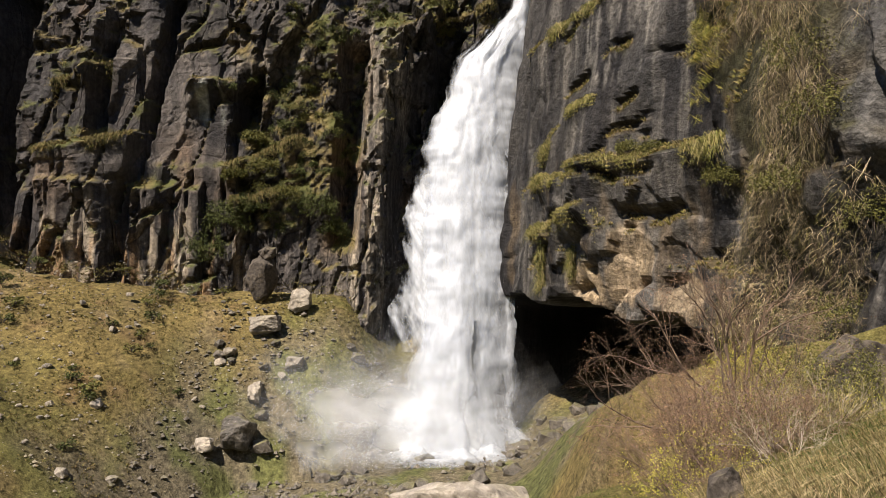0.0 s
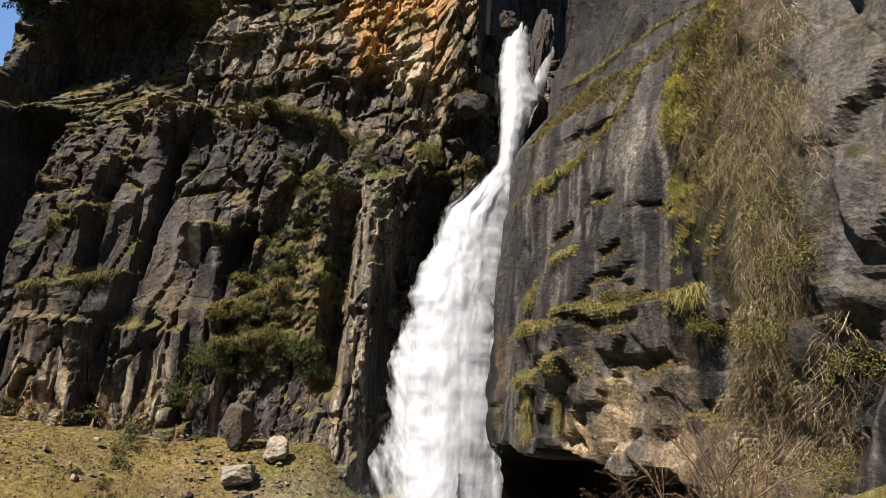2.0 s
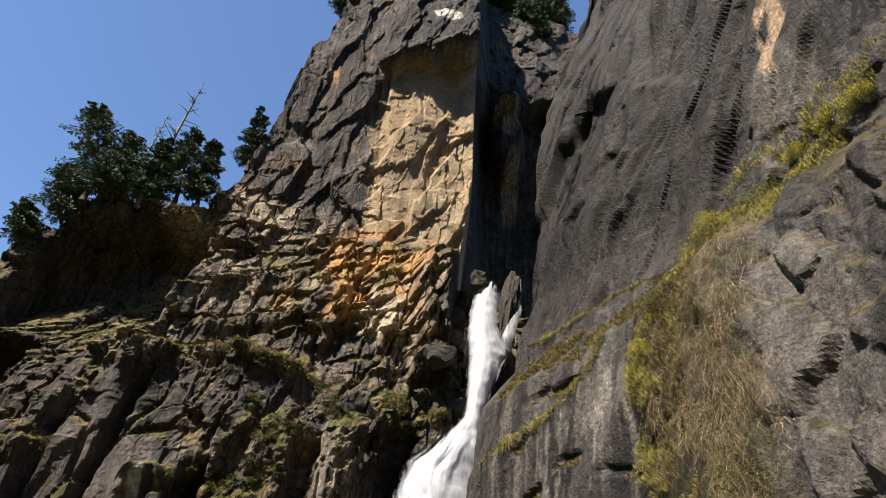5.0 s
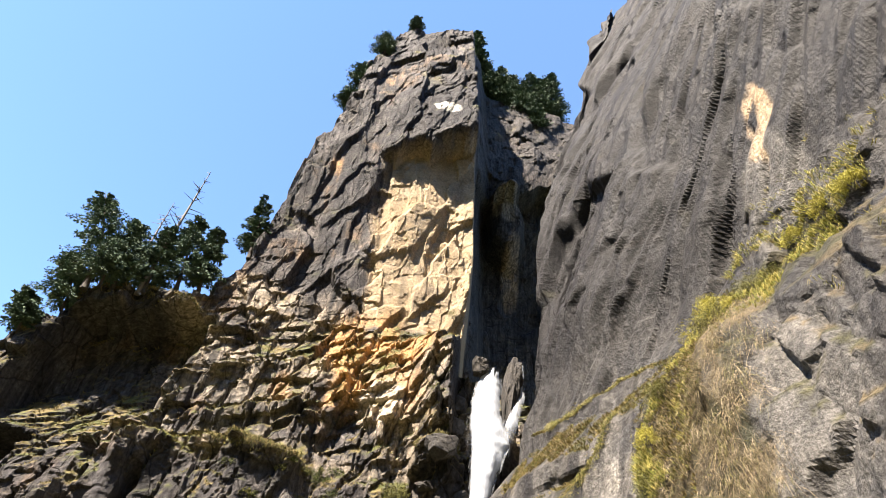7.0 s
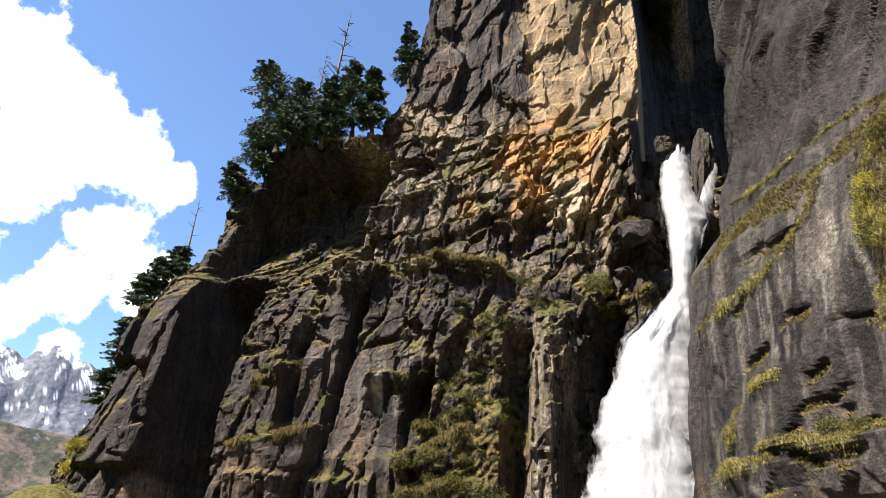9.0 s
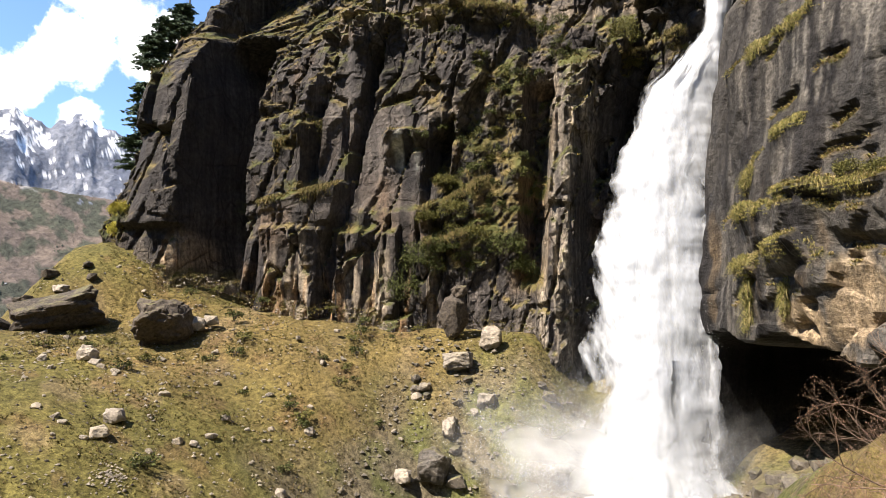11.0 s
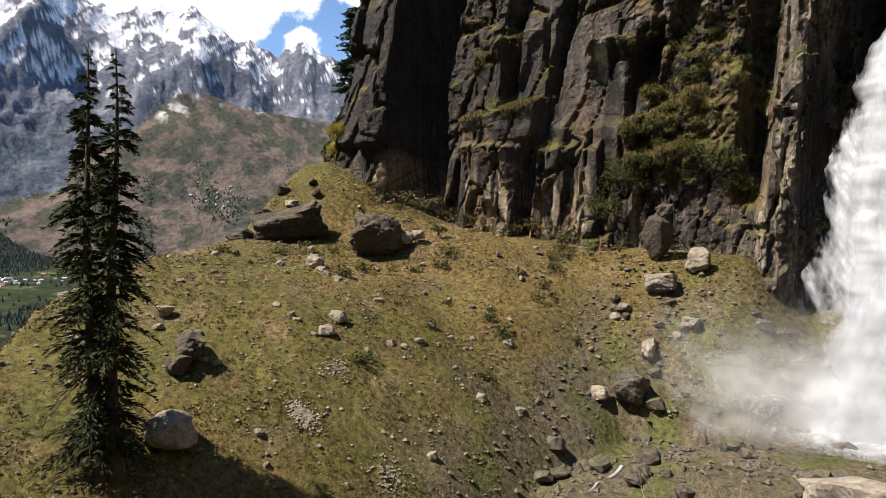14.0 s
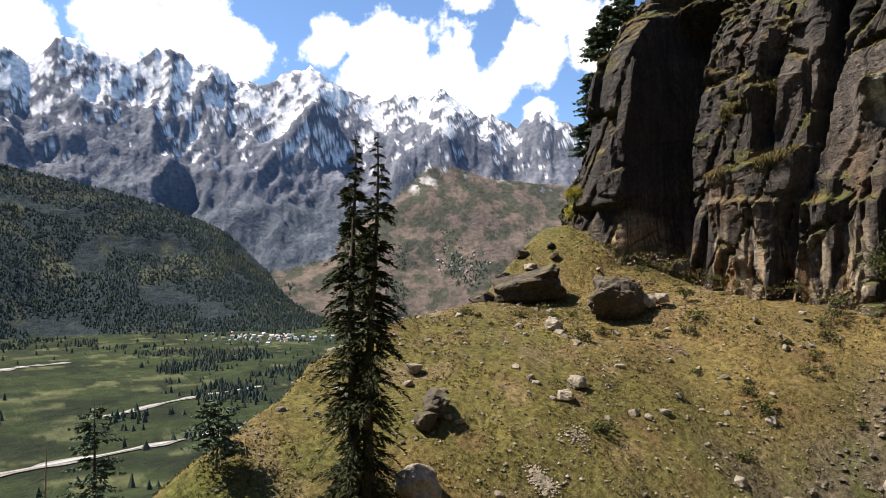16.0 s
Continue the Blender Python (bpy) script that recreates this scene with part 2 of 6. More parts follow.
AZ_SNOW = [-180, -115, -98, -88.8, -87, -84.9, -83, -80.2, -77.3, -74.2, -72, -69.7, -65.9, -63.5, -61.5, -58.6, -56.6, -54.6, -52.1, -49.6, -48.1, -45.7, -43.7, -42.3, -38, -20, 180]
EL_SNOW = [8, 12, 15, 16.8, 16.4, 17.5, 17.0, 16.0, 17.4, 16.9, 16.2, 16.2, 17.1, 15.9, 15.3, 15.6, 14.9, 16.1, 14.9, 13.7, 12.7, 14.1, 13.1, 12.1, 11, 9, 8]
AZ_WOOD = [-180, -140, -112, -98, -88.6, -85, -81, -77, -72.7, -70.4, -68, -65.2, -60, 60, 95, 180]
EL_WOOD = [34, 32, 18, 11, 8.3, 7.4, 6.6, 5.7, 4.0, 2.2, 0.3, -2.1, -5, -4, 28, 34]
AZ_BROWN = [-180, -84, -74, -70.8, -67.2, -63.4, -59, -55.5, -53.6, -49.6, -43.8, -30, 180]
EL_BROWN = [-5, -4, 0.5, 2.6, 4.6, 6.1, 8.2, 10.1, 9.9, 8.7, 8.1, 6, 4]


def far_ground(az, r):
    """Height, and shares of wood, brown hill and snow range."""
    x, y = r * np.sin(np.radians(az)), r * np.cos(np.radians(az))
    floor = line(r, [0, 300, 700, 1000, 1500, 3500, 5000], [-40, -110, -205, -232, -228, -190, -170])
    wob = fbm(x / 420, y / 420, 21, 5)

    def ridge(R, w, azs, els, rough, seed, power=1.15, jag=0.0):
        top = R * np.tan(np.radians(line(az, azs, els) + jag * ridged(az * 0.45, az * 0, seed + 3, 5)))
        foot = w + 0.02 * vnoise(az * 0.2, az * 0, seed + 5)
        rise = np.clip((r - R * foot) / (R * (1 - foot)), 0, 1) ** power * (1 - 0.35 * step(R, R * 1.5, r))
        rel = floor + (top - floor) * rise
        amp = (top - floor) * rough * rise * (1 - 0.75 * np.exp(-((r / R - 1) * 14) ** 2))
        a_ = np.radians(az) * R
        spurs = ridged((a_ + 0.9 * r) / 800, (r - 0.5 * a_) / 700, seed, 6) + ridged((a_ - 1.1 * r) / 500, (r + 0.5 * a_) / 440, seed + 9, 6)
        return rel + amp * (spurs * 0.75 - 0.35)

    wood = ridge(3900, 0.66, AZ_WOOD, EL_WOOD, 0.16, 31)
    brown = ridge(4250, 0.74, AZ_BROWN, EL_BROWN, 0.10, 41)
    snow = ridge(4700, 0.72, AZ_SNOW, EL_SNOW, 0.28, 51, 1.35, 0.6)
    flat = floor + 5 * wob + 7
    z = np.maximum(np.maximum(flat, wood), np.maximum(brown, snow))
    return z, (wood >= z - 1e-6), (brown >= z - 1e-6), (snow >= z - 1e-6), flat >= z - 1e-6
def make_ground():
    az = np.concatenate([np.arange(-180, -96, 3.0), np.arange(-96, -38, 0.13), np.arange(-38, 22, 0.5), np.arange(22, 180.1, 3.0)])
    az[-1] = 180
    rs = [0.0, 0.4]
    while rs[-1] < 4900:
        r = rs[-1]
        rs.append(r + (max(0.25, 0.012 * r) if r < 90 else 0.03 * r if r < 600 else 26.0 if r < 2800 else 14.0))
    r = np.array(rs)
    A, Rr = np.meshgrid(az, r, indexing="ij")
    X, Y = Rr * np.sin(np.radians(A)), Rr * np.cos(np.radians(A))
    zn = near_ground(X, Y)
    zf, wood, brown, snow, flat = far_ground(A, Rr)
    k = step(75, 240, Rr)
    behind = step(40, 90, Y) * step(-52, -40, X)        # under and behind the cliff
    Z = np.where(Rr < 75, zn, zn * 0 + np.maximum(zn, -120) * (1 - k) + zf * k)
    Z = Z * (1 - behind) + np.minimum(Z, -5) * behind
    n = normals(X, Y, Z)
    up = np.abs(n[..., 2])
    # base colours; in forest and rock the blue of distance haze is mixed in
    meadow = blend(np.full(X.shape + (3,), (0.098, 0.088, 0.030)), (0.120, 0.094, 0.038), step(-0.25, 0.3, fbm(X * 0.11, Y * 0.11, 61, 4)))
    meadow = blend(meadow, (0.150, 0.116, 0.066), 0.7 * step(0.15, 0.4, fbm(X * 0.3, Y * 0.3, 62, 5)))
    meadow = blend(meadow, (0.070, 0.085, 0.024), 0.8 * step(0.1, 0.45, fbm(X * 0.06 + 3, Y * 0.06, 63, 4)))
    meadow = blend(meadow, (0.110, 0.070, 0.040), 0.5 * step(0.22, 0.42, fbm(X * 0.42 + 5, Y * 0.42, 76, 5)))
    d, _, _ = stream_way(X, Y)
    wet = np.maximum(step(9, 3, d + 3 * fbm(X * 0.3, Y * 0.3, 64, 3)) * step(20, 34, Y), step(34, 38, Y) * step(-16, -14, X) * step(16, 12, X) * step(60, 54, Y + 0 * X) * step(-3.5, -5, zn))
    meadow = blend(meadow, blend(np.full(X.shape + (3,), (0.10, 0.086, 0.058)), (0.082, 0.086, 0.034), step(-0.1, 0.25, fbm(X * 0.45, Y * 0.45, 75, 4))), wet)
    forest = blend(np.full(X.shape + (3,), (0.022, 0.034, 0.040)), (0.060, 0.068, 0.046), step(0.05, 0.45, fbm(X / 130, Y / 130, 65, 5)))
    heath = blend(np.full(X.shape + (3,), (0.12, 0.10, 0.088)), (0.05, 0.058, 0.046), 0.9 * step(-0.1, 0.15, fbm(X / 60, Y / 60, 66, 6)))
    heath = blend(heath, (0.62, 0.64, 0.68), step(600, 720, Z + 190 * fbm(X / 140, Y / 140, 67, 5)) * step(0.10, 0.17, fbm(X / 110, Y / 60, 68, 4)))
    # range rock, tinted blue-grey for haze
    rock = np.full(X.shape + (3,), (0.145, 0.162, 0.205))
    arc = np.radians(A) * 4700
    lace = 0.6 * ridged((arc + 0.8 * Z) / 190, (Z - 0.5 * arc) / 260, 69, 6) + 0.65 * ridged((arc - 0.9 * Z) / 60, (Z + 0.4 * arc) / 130, 73, 5)
    hollow = np.clip((soften(Z, 10) - Z) / 14, -1, 1)
    sn = step(0.57, 0.62, 0.40 * (Z - 680) / 600 + 0.55 * lace + 0.16 * hollow + 0.12 * n[..., 0] * np.sign(n[..., 2])) * step(480, 640, Z)
    rock = blend(rock, (0.82, 0.84, 0.88), sn)
    # lower slopes, with their bluish haze as colour
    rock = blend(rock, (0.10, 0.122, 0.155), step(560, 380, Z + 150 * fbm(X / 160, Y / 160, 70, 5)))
    fields = blend(np.full(X.shape + (3,), (0.030, 0.043, 0.019)), (0.020, 0.029, 0.016), step(-0.05, 0.1, fbm(X / 70, Y / 70, 71, 5)))
    fields = blend(fields, (0.08, 0.09, 0.045), step(0.26, 0.36, fbm(X / 60, Y / 60, 72, 4)))
    tone = meadow.copy()
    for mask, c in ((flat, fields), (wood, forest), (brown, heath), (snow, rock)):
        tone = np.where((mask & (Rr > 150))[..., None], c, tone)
    mid = (Rr > 80) & (Rr < 420)
    tone = np.where(mid[..., None], blend(meadow, (0.03, 0.042, 0.02), step(80, 120, Rr)), tone)
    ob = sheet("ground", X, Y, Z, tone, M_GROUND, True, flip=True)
    ob.data.materials.append(M_FAR)
    idx = np.tile((0.5 * (r[1:] + r[:-1]) > 130).astype(np.int32), len(az) - 1)
    ob.data.polygons.foreach_set("material_index", idx)
    tagged(ob, "grassy mountain ground with a meadow, a wooded valley and snowy ranges", "ground", kind="structure")
    return ob


make_ground()


# ---- the left cliff: a face over x and z ----
def along(u, v, us, vs, width, deep):
    """A groove or rib that follows a line v -> u: its middle us at heights vs."""
    mid = np.interp(v, vs, us)
    inside = step(vs[0] - 1.5, vs[0] + 1.5, v) * step(vs[-1] + 1.5, vs[-1] - 1.5, v)
    return deep * inside * np.clip(1 - ((u - mid) / width) ** 2, 0, 1) ** 0.6


def shelf(u, v, us, vs, out, fall):
    """A ledge along a line: what lies below it stands out by so much, and less further down."""
    top = np.interp(u, us, vs)
    inside = step(us[0] - 0.8, us[0] + 0.8, u) * step(us[-1] + 0.8, us[-1] - 0.8, u)
    return out * inside * step(top + 0.4, top - 0.3, v) * np.exp(-np.maximum(top - v, 0) / fall)


def edge_left(z):
    return line(z, [-20, 4, 8.6, 13, 17, 21.7, 26, 31, 34, 39, 45, 48, 52, 54, 57, 65, 72, 83, 98, 115, 144, 158, 168],
                [-60, -60, -59, -58, -55.5, -53.3, -52.4, -51.6, -50.6, -50, -48.8, -47.4, -45.8, -40, -29.5, -26.9, -25, -23.2, -21.5, -18.3, -14.2, -9.0, -6])


def blocks(u, v, wide, tall, seed):
    """Rock broken by joints into rough courses: each block's own height, its slant across and up, and the way to its nearest joint."""
    row = v / tall + 0.25 * vnoise(u / (wide * 2.3), v / (tall * 3), seed + 7)
    j = np.floor(row)
    col = u / (wide * (0.7 + 0.7 * hash2(j, j * 0, seed))) + 9 * hash2(j, j * 0 + 3, seed + 1)
    i = np.floor(col)
    fu, fv = col - i, row - j
    h = hash2(i, j, seed + 2) * 2 - 1
    slant = (fu - 0.5) * (hash2(i, j, seed + 3) * 2 - 1) + (fv - 0.5) * (0.2 + hash2(i, j, seed + 4))
    return h, slant, np.minimum(np.minimum(fu, 1 - fu) * wide, np.minimum(fv, 1 - fv) * tall)


def roof_line(X):
    return 98 + 0.62 * (X + 6.5) + 2.2 * fbm(X * 0.3, X * 0, 151, 4)


def left_parts(X, Z):
    """Shares of the smooth tower, the slabs, the fluted foot, the overgrown stretch and the broken ground below the tower."""
    tower = step(54, 62, Z + 0.35 * (X + 10) + 3 * fbm(X * 0.2, Z * 0.1, 152, 3))
    slabs = np.clip(1.6 * blob(X, Z, -28.6, 16, 4.2, 12, 0.12) + 1.4 * blob(X, Z, -50, 18, 5.5, 20, 0.05) + 1.3 * blob(X, Z, -22, 11.5, 2.6, 6) + 0.6 * blob(X, Z, -31, 13, 13, 19), 0, 1)
    foot = step(8.0, 6.4, Z + 0.5 * vnoise(X * 0.25, X * 0, 103)) * step(-17, -20, X)
    wild = np.clip(1.5 * blob(X, Z, -13.5, 15, 6.0, 17, 0.18), 0, 1)
    broken = step(28, 33, Z) * step(62, 54, Z + 0.35 * (X + 10)) * step(-34, -30, X)
    return tower, slabs, foot, wild, broken


def left_face(X, Z):
    """How far north the rock stands at each x and z."""
    w1, w2 = 1.3 * fbm(X * 0.16, Z * 0.16, 101, 3), 1.0 * fbm(X * 0.16 + 9, Z * 0.16, 102, 3)
    base = line(X, [-75, -53, -44, -33, -20, -8, -2, 4, 9, 14, 40], [66, 58, 58, 58, 61.5, 62, 64, 67, 69, 74, 80])
    lean = line(Z, [-20, 0, 9, 10, 24, 30, 34, 45, 52, 70, 118, 162, 170], [-0.5, 0, 1.2, 1.8, 4.5, 7.0, 9.0, 12, 15, 17, 19, 27, 34])
    Yf = base + lean * (1 - 0.62 * step(-1, 5, X) * step(56, 46, Z))
    tower, slabs, foot, wild, broken = left_parts(X, Z)
    rough = np.clip(1 - 0.74 * tower - 0.8 * slabs - 0.75 * foot - 0.35 * wild, 0.08, 1)
    rough = rough * (0.45 + 0.55 * step(-0.35, 0.2, fbm(X * 0.09, Z * 0.09, 104, 3)))
    # big leaning slabs, then jointed blocks in courses that rise to the right higher up
    U, V = X - 0.20 * Z + w1, Z - (0.10 + 0.22 * step(26, 34, Z)) * X + w2
    h, t, _, e = facets(U / 6.5, V / 11, 110)
    Yf = Yf + (0.3 + 0.7 * rough) * soften(1.5 * h + 1.5 * t, 1)
    h, t, _, e = facets(U / 3.0, V / 4.4, 120)
    Yf = Yf + rough * (0.75 * h + 1.1 * t)
    h, t, e = blocks(U, V, 3.0, 2.4, 121)
    Yf = Yf + rough * (0.2 + 0.8 * broken) * (0.55 * h + 1.0 * t)
    h, t, _, e = facets((U + 0.3 * V) / 1.25, (V - 0.3 * U) / 1.7, 125)
    Yf = Yf + rough * (0.30 * h + 0.55 * t) * (0.4 + 0.6 * step(-0.2, 0.2, fbm(X * 0.2, Z * 0.2, 141, 3)))
    h, t, _, e = facets(U / 0.55, V / 0.62, 130)
    Yf = Yf + (0.12 + 0.88 * rough) * (0.07 * h + 0.12 * t)
    # long upright joints that part the slabs
    h, t, _, e = facets((U + 2) / 3.4, Z / 16, 126)
    Yf = Yf + 0.55 * (1 - tower) * (0.3 + 0.7 * slabs) * (h + 0.8 * t) + 0.7 * (1 - tower) * (1 - 0.6 * wild) * step(0.07, 0.0, e)
    # upright flutes at the foot
    h, t, _, e = facets((X + 0.5 * w1) / 1.5, Z / 10, 135)
    Yf = Yf + foot * (0.5 * h + 0.9 * t + 0.35 * step(0.1, 0.0, e))
    # lumps under the growth
    Yf = Yf + wild * (1.1 * fbm(X * 0.45, Z * 0.4, 142, 4) + 0.35 * fbm(X * 1.6, Z * 1.5, 143, 3))
    # flaking sheets and ribs on the tower
    h, t, _, e = facets((X - 0.25 * Z + w1) / 5.0, Z / 17, 144)
    Yf = Yf + tower * soften(0.55 * h + 0.9 * t, 1)
    h, t, _, e = facets((X + w1) / 1.9, (Z + w2) / 7, 145)
    Yf = Yf + tower * (0.16 * h + 0.3 * t)
    Yf = Yf + 0.06 * fbm(X * 1.9, Z * 1.9, 140, 3)
    # the prow and the deep gully beside it
    Yf = Yf - along(X, Z, [-50.5, -50.8, -49.5, -48.5], [-2, 10, 22, 32], 4.2, 2.6)
    Yf = Yf + along(X, Z, [-42.0, -43.0, -43.4, -43.0, -43.5], [-2, 8, 15, 23, 31], 4.1, 13)
    Yf = Yf - shelf(X, Z, [-53.6, -50, -46.4], [8.4, 8.2, 8.6], -1.4, 5)
    Yf = Yf + along(X, Z, [-29.9, -29.5, -29.2], [-1, 4, 7], 0.9, 2.6)
    Yf = Yf + along(X, Z, [-28.8, -27.6, -26.4], [7, 17, 27], 0.6, 2.0)
    Yf = Yf + along(X, Z, [-32.2, -31.9, -31.2], [12, 20, 29], 0.7, 2.0)
    Yf = Yf + along(X, Z, [-19.4, -19.2], [13, 18], 1.2, 2.8)
    Yf = Yf + along(X, Z, [-9.6, -9.4, -8.9], [2, 12, 22], 1.6, 3.4)
    Yf = Yf + along(X, Z, [-4.0, -3.0, -0.2], [-6, 12, 21], 2.2, 2.6)
    # the pillar beside the fall
    Yf = Yf - along(X, Z, [-7.3, -7.1, -6.2, -5.3], [-8, 6, 16, 25], 2.2, 2.8)
    h, t, _, e = facets((X - 0.1 * Z) / 0.8, Z / 9, 146)
    Yf = Yf + np.clip(along(X, Z, [-7.3, -7.1, -6.2, -5.3], [-8, 6, 16, 25], 2.4, 1.0), 0, 1) * (0.35 * h + 0.5 * t)
    # the alcove under the tree terrace
    right = line(Z, [28, 33, 47, 52], [-33.5, -32, -28.5, -28])
    Yf = Yf + 7.5 * step(-46.5, -43.5, X - 0.25 * (Z - 45)) * step(right + 1.6, right - 1.6, X + w1) * step(51.8, 50.2, Z - 0.12 * (X + 38) + 0.4 * w2) * step(27, 42, Z)
    # ledges
    Yf = Yf - shelf(X, Z, [-29, -27, -21, -11], [30.0, 31.2, 32.3, 30.6], 3.4, 5)
    Yf = Yf - shelf(X, Z, [-37, -33, -29, -28], [10.4, 10.8, 12.1, 12.6], 1.9, 3.5)
    Yf = Yf - shelf(X, Z, [-36, -34, -31.6], [16.6, 17.4, 19.4], 1.5, 4)
    Yf = Yf - shelf(X, Z, [-25, -23, -20.8], [17.2, 17.9, 17.6], 1.9, 4)
    Yf = Yf - shelf(X, Z, [-37, -22.5], [7.7, 6.9], 0.7, 7)
    Yf = Yf - shelf(X, Z, [-21, -18, -14.5], [9.3, 10.3, 12.4], 2.0, 4)
    Yf = Yf - shelf(X, Z, [-20, -16], [6.0, 6.8], 1.8, 4)
    Yf = Yf - shelf(X, Z, [-45, -37, -31, -27], [53, 55, 54, 51], 2.5, 6)
    Yf = Yf - shelf(X, Z, [-30, -22, -14], [41, 44.5, 47], 1.6, 4) - shelf(X, Z, [-24, -18, -11], [36, 38.5, 39.5], 1.8, 3.5)
    Yf = Yf - shelf(X, Z, [-2.4, 1.5, 5], [24.6, 26.0, 27.6], 2.4, 4)
    Yf = Yf - shelf(X, Z, [1.0, 6.0], [34.2, 35.4], 2.0, 4)
    Yf = Yf - shelf(X, Z, [-52, -48, -46], [37.5, 36.5, 34.5], 1.2, 4)
    # the tower's hollow pale front under a roof that juts out more to one side
    front = step(-9.5, -7.0, X + 1.5 * fbm(Z * 0.12, Z * 0, 154, 3)) * step(52, 58, Z)
    top = roof_line(X)
    Yf = Yf + line(X, [-9, -4, 6], [1.2, 2.6, 5.6]) * front * step(top + 0.7, top - 0.7, Z)
    Yf = Yf - 1.6 * tower * step(-10.5, -8.5, X) * step(0, 2, Z - top) * step(10.2, 8.0, X) * np.exp(-np.maximum(Z - top, 0) / 9)
    Yf = Yf - line(X, [-14, -9, 9, 12], [0, 0, 8.5, 8.5]) * step(30, 40, Z) * step(14, 10, X) * (1 - step(4.4, 6.2, X) * step(51, 47, Z))
    # the deep niche beside it, with a floor at the lip of the fall
    wide = line(Z, [40, 50, 60, 75, 110, 160], [5.4, 5.6, 7.2, 8.6, 8.8, 8.0])
    Yf = Yf + step(wide, wide + 1.4, X + 0.25 * fbm(Z * 0.3, Z * 0, 155, 3)) * (20 * step(46.3, 48.0, Z) - 4 * step(52, 70, Z) - 9 * step(84, 125, Z))
    Yf = Yf - 5.0 * np.clip(1.6 * blob(X, Z, 18.5, 108, 5.0, 10), 0, 1) ** 0.7 * step(0, 1, X - 10)
    Yf = Yf + 3.0 * np.maximum(Z - 172 - 2 * fbm(X * 0.2, X * 0, 156, 3), 0) * step(8.2, 9.6, X)
    Yf = Yf + 3.0 * np.maximum(Z - 161 - 1.5 * fbm(X * 0.3, X * 0, 158, 3), 0) * step(9.4, 8.4, X)
    # the way round the left end
    x0 = edge_left(Z) + 0.9 * vnoise(Z * 0.3, Z * 0, 150) + 0.4 * vnoise(Z * 1.1, Z * 0, 157)
    Yf = Yf + 2.6 * np.maximum(x0 - X, 0)
    return Yf


def left_tone(X, Z, up):
    n1, n2 = fbm(X * 0.2, Z * 0.2, 161, 4), fbm(X * 0.25, Z * 0.12, 162, 4)
    tower_, slabs, foot, wild_, broken = left_parts(X, Z)
    tone = np.full(X.shape + (3,), (0.060, 0.055, 0.055))
    tone = blend(tone, (0.108, 0.097, 0.092), step(0.0, 0.4, n1))
    tone = blend(tone, (0.19, 0.125, 0.075), 0.55 * step(0.14, 0.4, fbm(X * 0.17 + 4, Z * 0.13, 160, 4)) * (1 - 0.8 * slabs))
    # broken ground lightened in colour for the sun its ledges should catch
    tone = blend(tone, (0.30, 0.25, 0.19), 0.9 * broken * step(-0.25, 0.15, fbm(X * 0.22, Z * 0.2, 171, 4)))
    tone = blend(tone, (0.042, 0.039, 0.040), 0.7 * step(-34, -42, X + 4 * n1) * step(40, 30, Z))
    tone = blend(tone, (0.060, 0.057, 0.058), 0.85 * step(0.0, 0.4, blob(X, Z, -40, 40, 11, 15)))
    # grey crags over the long green ledge
    tone = blend(tone, (0.15, 0.135, 0.12), 0.8 * step(0.1, 0.4, blob(X, Z, -24, 41, 12, 10) + 0.3 * n1) * step(-0.2, 0.15, n2))
    drip = fbm(X * 1.3, Z * 0.06, 164, 4)
    tone = blend(tone, (0.030, 0.028, 0.029), 0.8 * step(0.05, 0.28, fbm(X * 0.9, Z * 0.07, 168, 4)) * step(-0.3, 0.1, fbm(X * 0.1, Z * 0.1, 169, 3)))
    # pale lime and rust below the long joint
    tone = blend(tone, (0.34, 0.29, 0.23), 0.85 * step(0.06, 0.20, drip + 0.05 * n1) * step(7.2, 3.5, Z + 2.5 * n2) * step(-18, -20, X))
    tone = blend(tone, (0.30, 0.19, 0.10), 0.7 * step(0.10, 0.26, fbm(X * 1.5 + 8, Z * 0.07, 172, 4)) * step(5, 1, Z + 2 * n2) * step(-18, -20, X))
    tone = blend(tone, (0.30, 0.23, 0.155), 0.8 * step(0.3, 0.7, blob(X, Z, -47.6, 4.5, 1.6, 4.5) + 0.4 * n1))
    pillar = np.clip(along(X, Z, [-7.6, -7.1, -6.2, -5.3], [-8, 6, 16, 25], 2.7, 1.6), 0, 1)
    tone = blend(tone, (0.30, 0.265, 0.22), 0.9 * step(-0.2, 0.2, drip) * pillar)
    tone = blend(tone, (0.09, 0.08, 0.072), 0.75 * pillar * step(0.0, 0.3, fbm(X * 1.1 + 3, Z * 0.12, 173, 4)))
    tone = blend(tone, (0.17, 0.115, 0.06), 0.7 * np.clip(along(X, Z, [-10.0, -9.6, -8.9], [1, 12, 22], 2.2, 1.0), 0, 1) * step(-0.2, 0.2, n1))
    tone = blend(tone, (0.36, 0.37, 0.34), 0.8 * step(0.0, 0.22, drip) * step(0.1, 0.4, blob(X, Z, -22.2, 15.3, 1.9, 2.8)))
    front = step(-9.2, -7.2, X + 2.0 * fbm(X * 0.3, Z * 0.10, 159, 4)) * step(9.2, 8.4, X) * step(56, 60, Z) * step(1.5, -1.5, Z - roof_line(X))
